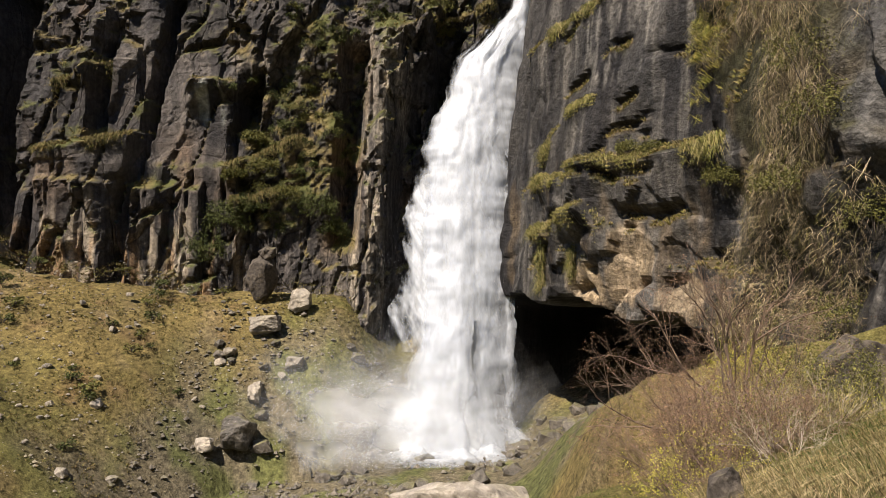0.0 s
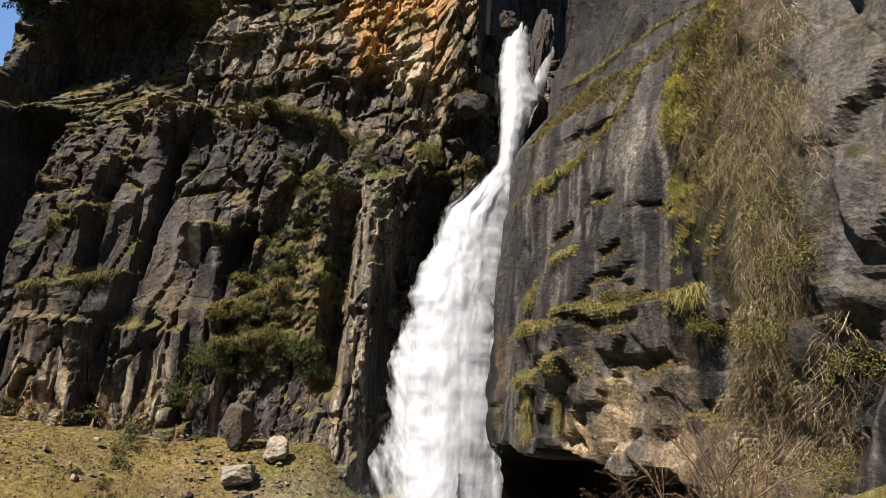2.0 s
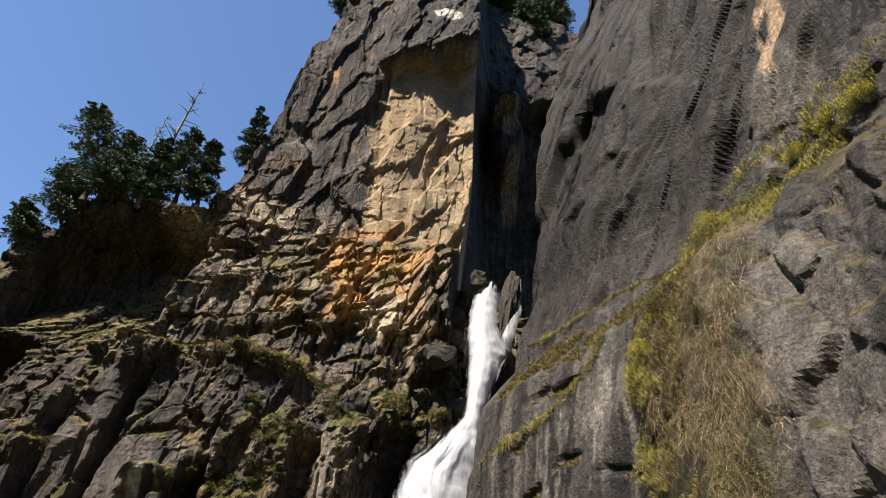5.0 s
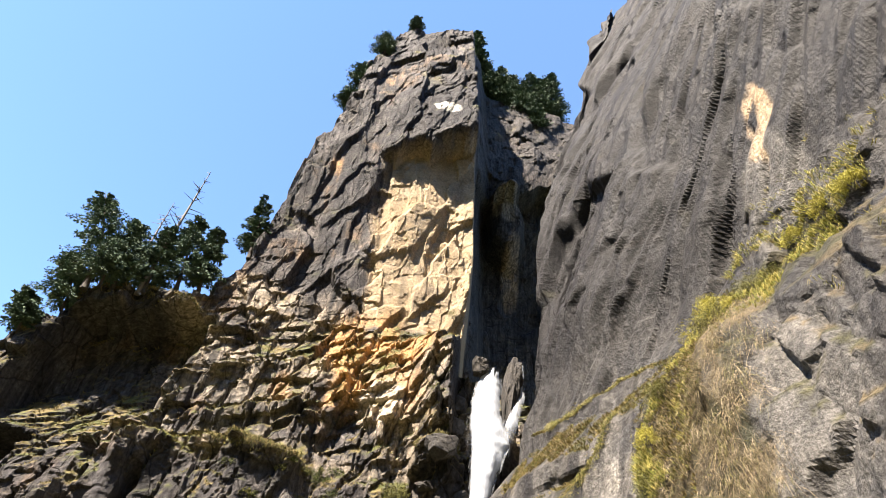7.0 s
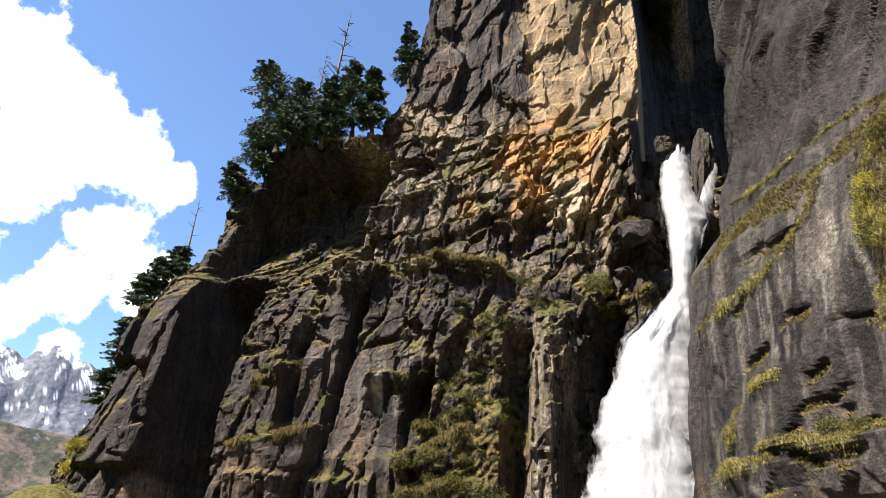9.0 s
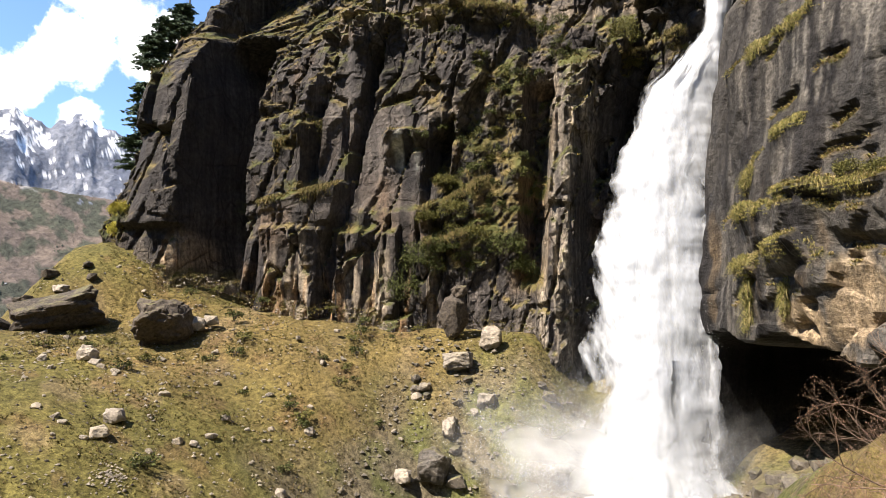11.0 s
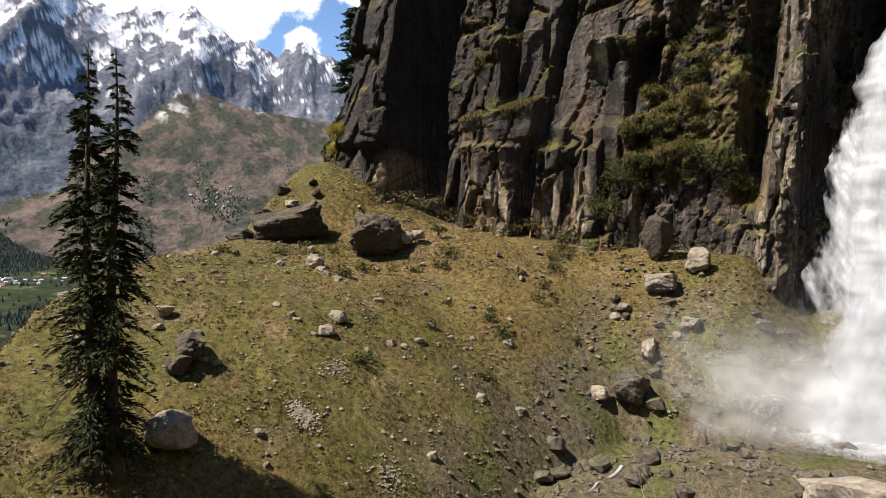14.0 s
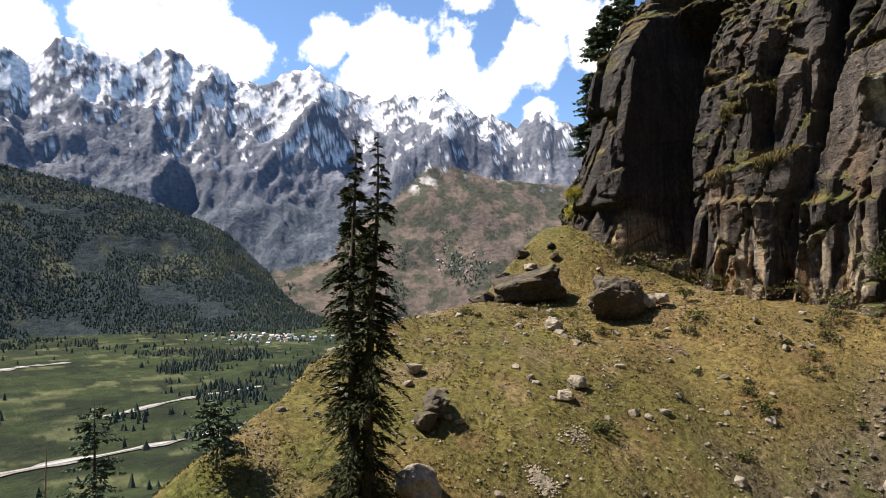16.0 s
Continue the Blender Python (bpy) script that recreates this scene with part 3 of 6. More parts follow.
    ochre = np.clip(1.6 * blob(X, Z, -1.5, 53, 9, 8) + 1.3 * blob(X, Z, -9.5, 47, 4.2, 13) + 1.1 * blob(X, Z, -38.9, 24.0, 1.3, 1.7) + 0.9 * blob(X, Z, -17, 92, 1.4, 13)
                    + 0.9 * blob(X, Z, -3.5, 42, 6, 5) + 0.35 * blob(X, Z, -35, 49.0, 5, 2.5) + 0.9 * blob(X, Z, -10, 133, 2.4, 9) + 0.7 * blob(X, Z, -15, 42, 3, 3), 0, 1)
    tone = blend(tone, (0.33, 0.25, 0.155), np.clip(front * (1.25 + 1.0 * n2), 0, 1))
    tone = blend(tone, (0.40, 0.235, 0.105), ochre * step(-0.25, 0.15, n2 + 0.5 * n1))
    tone = blend(tone, (0.44, 0.37, 0.29), step(0.25, 0.6, blob(X, Z, -3.6, 40, 3.4, 4.5) + 0.5 * n1))
    tone = blend(tone, (0.38, 0.30, 0.20), 0.8 * front * step(0.0, 0.3, fbm(X * 0.35, Z * 0.2, 174, 4)))
    white = step(0.3, 0.5, blob(X, Z, 2.6, 114, 3.6, 2.6) + 0.35 * fbm(X * 0.4, Z * 1.6, 175, 4))
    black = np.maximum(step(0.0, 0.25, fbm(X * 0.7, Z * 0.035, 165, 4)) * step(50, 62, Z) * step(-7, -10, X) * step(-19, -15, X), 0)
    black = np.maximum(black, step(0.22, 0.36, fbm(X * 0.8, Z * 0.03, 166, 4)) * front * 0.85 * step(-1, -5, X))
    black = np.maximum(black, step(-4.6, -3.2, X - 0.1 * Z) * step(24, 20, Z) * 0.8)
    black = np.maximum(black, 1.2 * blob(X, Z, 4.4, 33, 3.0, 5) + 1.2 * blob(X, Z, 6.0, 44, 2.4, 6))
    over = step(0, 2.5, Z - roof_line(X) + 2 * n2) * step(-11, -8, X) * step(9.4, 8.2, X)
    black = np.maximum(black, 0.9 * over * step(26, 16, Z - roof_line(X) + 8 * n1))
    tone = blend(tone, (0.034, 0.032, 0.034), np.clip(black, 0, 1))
    tone = blend(tone, (0.56, 0.54, 0.50), white)
    # the niche's shade, put into the colour of its back wall
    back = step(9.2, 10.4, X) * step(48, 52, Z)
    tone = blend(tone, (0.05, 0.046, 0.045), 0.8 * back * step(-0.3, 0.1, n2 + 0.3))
    # sunlit strip and knob at the niche's right, painted as paler rock
    tone = blend(tone, (0.33, 0.25, 0.18), 0.8 * step(0.2, 0.6, blob(X, Z, 20, 97, 2.6, 10) + 0.4 * drip))
    tone = blend(tone, (0.26, 0.23, 0.20), 0.8 * step(0.2, 0.6, blob(X, Z, 18.5, 111, 4, 5) + 0.4 * n1))
    n3 = fbm(X * 0.35, Z * 0.35, 163, 4)
    green = step(0.40, 0.66, up + 0.42 * n3) * step(64, 50, Z)
    wild = np.clip(1.3 * blob(X, Z, -14, 15, 6.5, 14, 0.15) + blob(X, Z, -20, 31.6, 9.5, 2.2) + 1.2 * blob(X, Z, -33.5, 18, 2.6, 2.4) + blob(X, Z, 1.5, 26.5, 5, 3)
                   + blob(X, Z, -57, 9, 4.0, 4) + blob(X, Z, -32.5, 11.2, 5, 1.6) + 0.9 * blob(X, Z, 3, 36, 2.6, 2.4) + 0.8 * blob(X, Z, -31, 52, 6, 2.2), 0, 1)
    green = np.clip(green + step(0.15, 0.5, wild + 0.6 * n3) * step(-0.05, 0.3, up + 0.3 * n3), 0, 1)
    n4 = step(-0.2, 0.25, fbm(X * 0.5 + 7, Z * 0.5, 167, 3))
    veg = blend(np.full(X.shape + (3,), (0.075, 0.080, 0.024)), (0.15, 0.118, 0.05), n4)
    veg = blend(veg, (0.155, 0.150, 0.036), 0.8 * step(0.1, 0.4, blob(X, Z, -20, 31.8, 10, 3.0)))
    drip_share = np.clip(1 - 0.9 * front - 0.6 * ochre - 0.45 * slabs, 0, 1) * (1 - green)
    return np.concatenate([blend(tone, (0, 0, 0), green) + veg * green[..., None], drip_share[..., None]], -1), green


LEFT_X = np.concatenate([np.arange(-84, -60, 0.6), np.arange(-60, 13, 0.22), np.arange(13, 42.1, 0.5)])
LEFT_Z = np.concatenate([np.arange(-20, 64, 0.23), np.arange(64, 187.1, 0.38)])


def make_left_cliff():
    x, z = LEFT_X, LEFT_Z
    X, Z = np.meshgrid(x, z, indexing="ij")
    Y = left_face(X, Z)
    Y = 0.82 * Y + 0.18 * soften(Y)
    n = normals(X, Y, Z)
    up = n[..., 2] * np.sign(-n[..., 1].mean())
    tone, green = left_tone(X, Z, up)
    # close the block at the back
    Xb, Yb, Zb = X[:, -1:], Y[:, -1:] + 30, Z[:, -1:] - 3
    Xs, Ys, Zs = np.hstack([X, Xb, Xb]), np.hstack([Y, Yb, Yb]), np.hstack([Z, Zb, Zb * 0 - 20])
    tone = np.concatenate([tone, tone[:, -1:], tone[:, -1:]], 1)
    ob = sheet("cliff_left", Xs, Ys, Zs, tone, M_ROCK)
    tagged(ob, "tall blocky dark rock cliff with ochre patches and grassy ledges", "cliff", kind="structure")
    return np.stack([X, Y, Z], -1), n * np.sign(-n[..., 1].mean()), green


LEFT_P, LEFT_N, LEFT_G = make_left_cliff()


# ---- the right wall: a face along a bent line in plan ----
WALL = np.array([(16, 92), (10, 76), (6.5, 66), (4.6, 57), (7.5, 50.5), (13.7, 38.5), (16.5, 28), (18.5, 18), (21, 6), (24, -12)])
WALL_S = np.concatenate([[0], np.cumsum(np.hypot(*np.diff(WALL, axis=0).T))])
BAND_1 = ([40, 44, 48.8, 52.5, 53.8, 55.4, 58.5], [17.6, 18.4, 19.2, 21.0, 22.4, 26.2, 28.6])
BAND_2 = ([40, 47.8, 52, 59], [29.4, 28.8, 30.4, 28.2])


# ledges: along, height, thickness of their grass, how far they stand out, how far down that lasts
LEDGES = [([48.0, 50.5, 52.8, 57.8, 61.5], [7.0, 7.2, 6.8, 6.9, 6.5], 0.4, 1.4, 4), ([45.0, 48, 50.2, 51.4], [2.6, 3.7, 4.0, 2.6], 0.45, 1.1, 2.5), ([40.5, 44, 47.4], [5.8, 6.5, 6.2], 0.35, 0.9, 2.5),
          ([42.5, 44.2, 45.6], [7.6, 9.4, 10.2], 0.4, 0.7, 3), ([46.6, 49.6], [11.0, 11.7], 0.25, 0.6, 2.5), ([42, 44.8], [2.2, 2.8], 0.3, 0.7, 2)]


def right_push(S, Z):
    """How far the rock stands back, to the right of its line."""
    w1, w2 = 1.2 * fbm(S * 0.12, Z * 0.12, 201, 3), 1.2 * fbm(S * 0.12 + 5, Z * 0.12, 202, 3)
    P = line(Z, [-20, 0, 8, 17, 23.5, 27.5, 35, 41, 50, 64, 76, 91, 109, 118], [0.2, 0.2, 0.7, 1.9, 3.2, 6.4, 8.0, 8.2, 9.8, 11.4, 14.4, 18.6, 22.8, 25])
    c, s = math.cos(-0.5), math.sin(-0.5)
    u, v = S + w1, Z + w2
    high = step(24, 40, Z)
    h, t, _, e = facets((u * c + v * s) / 9, (-u * s + v * c) / 26, 210)
    P = P + soften((0.4 + 0.6 * high) * h + 1.0 * t, 14)
    h, t, _, e = facets((u * c + v * s) / 2.4, (-u * s + v * c) / 20, 220)
    P = P + soften(0.09 * h + (0.3 + 0.3 * high) * t, 2)
    h, t, _, e = facets((u * c + v * s) / 0.8, (-u * s + v * c) / 6.0, 230)
    P = P + soften((0.06 + 0.12 * high) * h + (0.12 + 0.18 * high) * t, 1) + 0.06 * fbm(S * 2.2, Z * 2.2, 240, 3)
    h, t, _, e = facets((u * c + v * s) / 4.5, (-u * s + v * c) / 17, 235)
    P = P + soften(0.5 * step(0.03, 0.0, e) * step(-0.1, 0.2, fbm(S * 0.2, Z * 0.15, 236, 3)) * (1 - high), 1)
    # broken rock low down, near the cave's lip
    low = step(8, 2, Z) * step(41, 46, S)
    h, t, _, e = facets(u / 2.6, v / 1.8, 245)
    P = P + low * (0.45 * h + 0.5 * t)
    # slanting striations higher up, short dark cracks lower down
    P = P + 0.5 * high * fbm((u * c + v * s) * 0.55, (-u * s + v * c) * 0.04, 246, 4) + 0.22 * high * fbm((u * c + v * s) * 1.7, (-u * s + v * c) * 0.12, 247, 3)
    seam = np.abs(fbm((u * c + v * s) * 0.3 + 3, (-u * s + v * c) * 0.03, 251, 4))
    P = P + 0.75 * high * step(76, 64, S) * np.clip(1 - seam / 0.07, 0, 1) * step(-0.15, 0.1, fbm(S * 0.12, Z * 0.06, 252, 3))
    # cracked blocks of pale rock past the hanging grass
    pale = step(67, 70, S + 0.12 * (Z - 15)) * step(38, 31, Z) * step(2, 5, Z)
    h, t, _, e = facets((u + 0.35 * v) / 2.2, (v - 0.3 * u) / 3.4, 253)
    P = P + pale * soften(0.5 * h + 0.5 * t + 0.6 * step(0.05, 0.0, e), 1)
    for k in range(34):
        s0, z0 = 41 + 20 * hash2(k, 1, 248), -2 + 27 * hash2(k, 2, 248)
        half, rise = 0.8 + 2.4 * hash2(k, 3, 248) ** 2, -0.25 + 0.6 * hash2(k, 4, 248)
        mid = z0 + rise * (S - s0) + 0.35 * vnoise(S * 1.2, S * 0, 249 + k)
        P = P + (0.35 + 0.6 * hash2(k, 5, 248)) * np.clip(1 - ((S - s0) / half) ** 2, 0, 1) * np.clip(1 - np.abs(Z - mid) / (0.36 + 0.2 * hash2(k, 6, 248)), 0, 1) ** 0.6
    # grassy cracks and ledges
    P = P - shelf(S, Z, BAND_1[0], BAND_1[1], 0.9, 7) - shelf(S, Z, BAND_2[0], BAND_2[1], 0.8, 7)
    for us, vs, _, out, fall in LEDGES:
        P = P - shelf(S, Z, us, vs, out, fall)
    # the bulge under the hanging grass
    P = P - 1.8 * blob(S, Z, 64.8, 15, 7.0, 15, -0.15) ** 0.6
    P = P + along(S, Z, [58.6, 60.4, 62.4, 65], [26, 31, 37, 46], 1.0, 0.9)
    P = P + along(S, Z, [42.5, 43.5, 46.5], [44, 54, 70], 1.0, 0.5) + along(S, Z, [50, 54, 58], [34, 52, 70], 0.9, 0.5)
    return P


def cave_depth(S, Z):
    s0 = WALL_S[3]
    return 17 * step(s0 - 1, s0 + 2.5, S) * step(s0 + 25, s0 + 18, S) * step(-3.2, -4.8, Z + 1.1 * vnoise(S * 0.3, S * 0, 250))


def wall_frame(s):
    q = np.arange(-8, WALL_S[-1] + 8, 0.19)
    bx, by = np.interp(q, WALL_S, WALL[:, 0]), np.interp(q, WALL_S, WALL[:, 1])
    tx, ty = np.gradient(bx), np.gradient(by)
    tx, ty = [np.convolve(np.pad(a, 30, mode="edge"), np.ones(61) / 61, "valid") for a in (tx, ty)]
    ln = np.hypot(tx, ty) + 1e-9
    return [np.interp(s, q, a) for a in (bx, by, -ty / ln, tx / ln)]


RIGHT_U = np.concatenate([np.arange(0, 34, 0.5), np.arange(34, 80, 0.195), np.arange(80, WALL_S[-1], 0.5)])
RIGHT_Z = np.concatenate([np.arange(-20, 60, 0.235), np.arange(60, 118, 0.36)])


def make_right_cliff():
    s, z = RIGHT_U, RIGHT_Z
    S, Z = np.meshgrid(s, z, indexing="ij")
    bx, by, nx, ny = (a[:, None] for a in wall_frame(s))
    P = right_push(S, Z)
    P = 0.4 * P + 0.6 * soften(P)
    C = cave_depth(S, Z)
    X, Y = bx + nx * P + 0.72 * C, by + ny * P + 0.69 * C
    n = normals(X, Y, Z)
    n = n * np.sign((n[..., 0] * -nx + n[..., 1] * -ny).mean())
    up = n[..., 2]
    n1 = fbm(S * 0.2, Z * 0.08, 261, 4)
    tone = np.full(X.shape + (3,), (0.040, 0.038, 0.037))
    tone = blend(tone, (0.070, 0.066, 0.062), step(0.0, 0.35, n1))
    # upper wall: darker rock, with the shade of its grooves put into the tone
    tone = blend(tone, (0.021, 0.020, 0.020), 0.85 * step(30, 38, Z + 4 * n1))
    drip = fbm(S * 1.1, Z * 0.05, 264, 4)
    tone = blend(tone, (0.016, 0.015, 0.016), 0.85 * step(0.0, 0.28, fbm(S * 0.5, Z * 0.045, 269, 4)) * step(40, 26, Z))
    tone = blend(tone, (0.105, 0.098, 0.090), 0.75 * step(0.12, 0.34, drip + 0.5 * n1) * step(34, 20, Z))
    tone = blend(tone, (0.11, 0.082, 0.052), 0.6 * step(0.1, 0.35, fbm(S * 0.6 + 4, Z * 0.2, 270, 4)) * step(9, 4, Z))
    # the same darkening of the upper wall, stronger towards the fall
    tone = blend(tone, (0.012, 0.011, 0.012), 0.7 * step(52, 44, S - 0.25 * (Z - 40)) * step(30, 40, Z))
    tone = blend(tone, (0.17, 0.16, 0.145), 0.7 * step(0.1, 0.35, fbm(S * 2.3, Z * 0.35, 265, 5)) * step(0.3, 0.6, blob(S, Z, 52, 16.5, 8, 6) + 0.4 * n1))
    tone = blend(tone, (0.092, 0.087, 0.081), step(0.2, 0.5, blob(S, Z, 72, 13, 4.5, 13) + blob(S, Z, 68, 37, 4.5, 8) + 0.4 * n1 - 0.1))
    tone = blend(tone, (0.34, 0.25, 0.16), 0.85 * step(0.5, 0.75, 0.9 * blob(S, Z, 69.2, 45.0, 2.6, 6.0) + 1.1 * fbm(S * 0.9, Z * 0.22, 268, 5)) * step(0.0, 0.25, blob(S, Z, 69.2, 45.0, 3.2, 7.0)))
    tone = blend(tone, (0.27, 0.21, 0.14), 0.85 * step(0.30, 0.55, (blob(S, Z, 53.5, 0.4, 2, 4) + blob(S, Z, 50, -1.4, 4, 2) + blob(S, Z, 58, -2.2, 3, 2)) * (0.8 + 1.2 * drip)))
    n3 = fbm(S * 0.35, Z * 0.35, 263, 4)
    green = step(0.40, 0.62, up + 0.30 * n3) * step(33, 28, Z) * step(37.5, 39, S) * step(-2, 0, Z)
    wild = blob(S, Z, 64.6, 13, 6.0, 15, -0.15) + blob(S, Z, 67, 29, 9, 2.5, 0)
    green = np.clip(green + 0.85 * step(0.2, 0.5, wild + 0.5 * n3), 0, 1)
    veg = blend(np.full(X.shape + (3,), (0.040, 0.038, 0.018)), (0.075, 0.058, 0.032), step(-0.2, 0.25, fbm(S * 0.5, Z * 0.5, 267, 3)))
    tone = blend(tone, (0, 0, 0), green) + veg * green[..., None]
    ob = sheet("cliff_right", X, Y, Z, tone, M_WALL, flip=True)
    tagged(ob, "steep dark grey rock wall with grassy cracks above a cave", "cliff", kind="structure")
    return np.stack([X, Y, Z], -1), n, green, S


RIGHT_P, RIGHT_N, RIGHT_G, RIGHT_S = make_right_cliff()


# ---- building blocks for trees, shrubs, grass and stones ----


def raw(name, co, faces, mat, tone=None, smooth=False):
    """Mesh data from arrays: faces all of one size."""
    me = bpy.data.meshes.new(name)
    co, faces = np.asarray(co, np.float32), np.asarray(faces, np.int32)
    k, m = faces.shape
    me.vertices.add(len(co))
    me.vertices.foreach_set("co", co.ravel())
    me.loops.add(k * m)
    me.loops.foreach_set("vertex_index", faces.ravel())
    me.polygons.add(k)
    me.polygons.foreach_set("loop_start", np.arange(0, k * m, m, dtype=np.int32))
    me.polygons.foreach_set("use_smooth", np.full(k, smooth))
    me.update()
    if tone is not None:
        c = me.color_attributes.new("tone", "FLOAT_COLOR", "POINT")
        c.data.foreach_set("color", np.concatenate([tone, np.ones((len(co), 1))], 1).astype(np.float32).ravel())
    me.materials.append(mat)
    return me


def part(name, me, parent, label=""):
    ob = new(name, me)
    ob.parent = parent
    return tagged(ob, label)


def leaf_material(name, dark, light, scale=2.0):
    m, nt, b = material(name)
    g = nt.nodes.new("ShaderNodeNewGeometry")
    n = noise_tex(nt, scale, 3, 0.6)
    f = nt.nodes.new("ShaderNodeMath")
    f.operation = "MULTIPLY_ADD"
    f.inputs[1].default_value = 0.5
    nt.links.new(g.outputs["Random Per Island"], f.inputs[0])
    h = nt.nodes.new("ShaderNodeMath")
    h.operation = "MULTIPLY"
    h.inputs[1].default_value = 0.55
    nt.links.new(n, h.inputs[0])
    nt.links.new(h.outputs[0], f.inputs[2])
    c = ramp(nt, f.outputs[0], [(0.15, dark), (0.85, light)])
    nt.links.new(c, b.inputs["Base Color"])
    b.inputs["Roughness"].default_value = 0.75
    b.inputs["Specular IOR Level"].default_value = 0.15
    return m


def bark_material(name, dark, light):
    m, nt, b = material(name)
    n = noise_tex(nt, 6.0, 6, 0.65, (1, 1, 0.25))
    nt.links.new(ramp(nt, n, [(0.3, dark), (0.7, light)]), b.inputs["Base Color"])
    b.inputs["Roughness"].default_value = 0.9
    bump(nt, b, n, 0.6, 0.05)
    return m


M_FIR = leaf_material("fir_needles", (0.010, 0.016, 0.008), (0.050, 0.060, 0.022))
M_DEODAR = leaf_material("deodar_needles", (0.028, 0.050, 0.036), (0.10, 0.14, 0.085), 0.6)
M_BARK = bark_material("dark_bark", (0.025, 0.020, 0.016), (0.09, 0.075, 0.06))
M_DEAD = bark_material("grey_dead_wood", (0.10, 0.09, 0.08), (0.24, 0.22, 0.20))
M_TWIG = bark_material("brown_twigs", (0.055, 0.038, 0.027), (0.20, 0.135, 0.095))
M_PALE_TWIG = bark_material("pale_twigs", (0.20, 0.16, 0.12), (0.42, 0.36, 0.29))
M_IVY = leaf_material("evergreen_leaves", (0.018, 0.026, 0.008), (0.095, 0.105, 0.032), 1.2)
M_OLIVE = leaf_material("olive_leaves", (0.045, 0.05, 0.014), (0.15, 0.14, 0.042), 1.2)
M_YELLOW = leaf_material("yellow_green_leaves", (0.19, 0.18, 0.028), (0.40, 0.36, 0.065), 1.2)
M_BUD = leaf_material("reddish_buds", (0.08, 0.045, 0.026), (0.27, 0.17, 0.11), 3)


def blade_material(name, glow=0.25):
    m, nt, b = material(name)
    at = nt.nodes.new("ShaderNodeAttribute")
    at.attribute_name = "tone"
    n = noise_tex(nt, 1.5, 3, 0.6)
    c = mixed(nt, "MULTIPLY", 1.0, at.outputs["Color"], ramp(nt, n, [(0.3, (0.7, 0.7, 0.7)), (0.7, (1.3, 1.3, 1.3))]))
    nt.links.new(c, b.inputs["Base Color"])
    b.inputs["Roughness"].default_value = 0.8
    b.inputs["Specular IOR Level"].default_value = 0.1
    return m


M_BLADE = blade_material("grass_blades")


def tube(points, radii, sides=5):
    """A tapered round bar through points: vertices and quads."""
    pts, rad = np.asarray(points, float), np.asarray(radii, float)
    t = np.gradient(pts, axis=0)
    t /= np.linalg.norm(t, axis=1, keepdims=True) + 1e-9
    ref = np.where(np.abs(t[:, 2:3]) > 0.9, np.array([[1.0, 0, 0]]), np.array([[0, 0, 1.0]]))
    a = np.cross(t, ref)
    a /= np.linalg.norm(a, axis=1, keepdims=True) + 1e-9
    b = np.cross(t, a)
    w = np.linspace(0, 2 * np.pi, sides, endpoint=False)
    ring = pts[:, None] + rad[:, None, None] * (a[:, None] * np.cos(w)[None, :, None] + b[:, None] * np.sin(w)[None, :, None])
    n = len(pts)
    q = np.arange(n * sides).reshape(n, sides)
    r = np.roll(q, -1, 1)
    f = np.stack([q[:-1], r[:-1], r[1:], q[1:]], -1).reshape(-1, 4)
    return ring.reshape(-1, 3), f


def join(pieces):
    co, fa, k = [], [], 0
    for c, f in pieces:
        co.append(c)
        fa.append(f + k)
        k += len(c)
    return np.concatenate(co), np.concatenate(fa)


def sprays(rng, origin, way, length, width, n_per, sag, size, slim=0.3):
    """Needle sprays along many branches at once: slim triangles to both sides, hanging a little."""
    m = len(origin)
    t = rng.uniform(0.12, 1.0, (m, n_per))
    base = origin[:, None] + way[:, None] * (length[:, None] * t)[..., None]
    base[..., 2] -= sag * length[:, None] * t ** 2
    side = np.stack([-way[:, 1], way[:, 0], np.zeros(m)], -1)
    side /= np.linalg.norm(side, axis=1, keepdims=True) + 1e-9
    s = rng.uniform(-1, 1, (m, n_per))
    out = way[:, None] * rng.uniform(0.2, 0.9, (m, n_per))[..., None] + side[:, None] * s[..., None]
    out[..., 2] += rng.uniform(-0.65, 0.05, (m, n_per))
    out /= np.linalg.norm(out, axis=-1, keepdims=True)
    ln = size * rng.uniform(0.6, 1.4, (m, n_per)) * (0.5 + 0.7 * (1 - t)) * np.clip(length / (2.2 * size), 0.3, 1)[:, None]
    base = base + side[:, None] * (s * width[:, None] * (1 - 0.6 * t))[..., None] * 0.6
    tip = base + out * ln[..., None]
    cross = np.cross(out, rng.normal(size=out.shape))
    cross /= np.linalg.norm(cross, axis=-1, keepdims=True) + 1e-9
    w = (slim * ln)[..., None]
    mid = base + out * (0.4 * ln)[..., None]
    co = np.stack([base, mid + cross * w, tip, mid - cross * w], -2).reshape(-1, 3)
    return co, np.arange(len(co)).reshape(-1, 4)


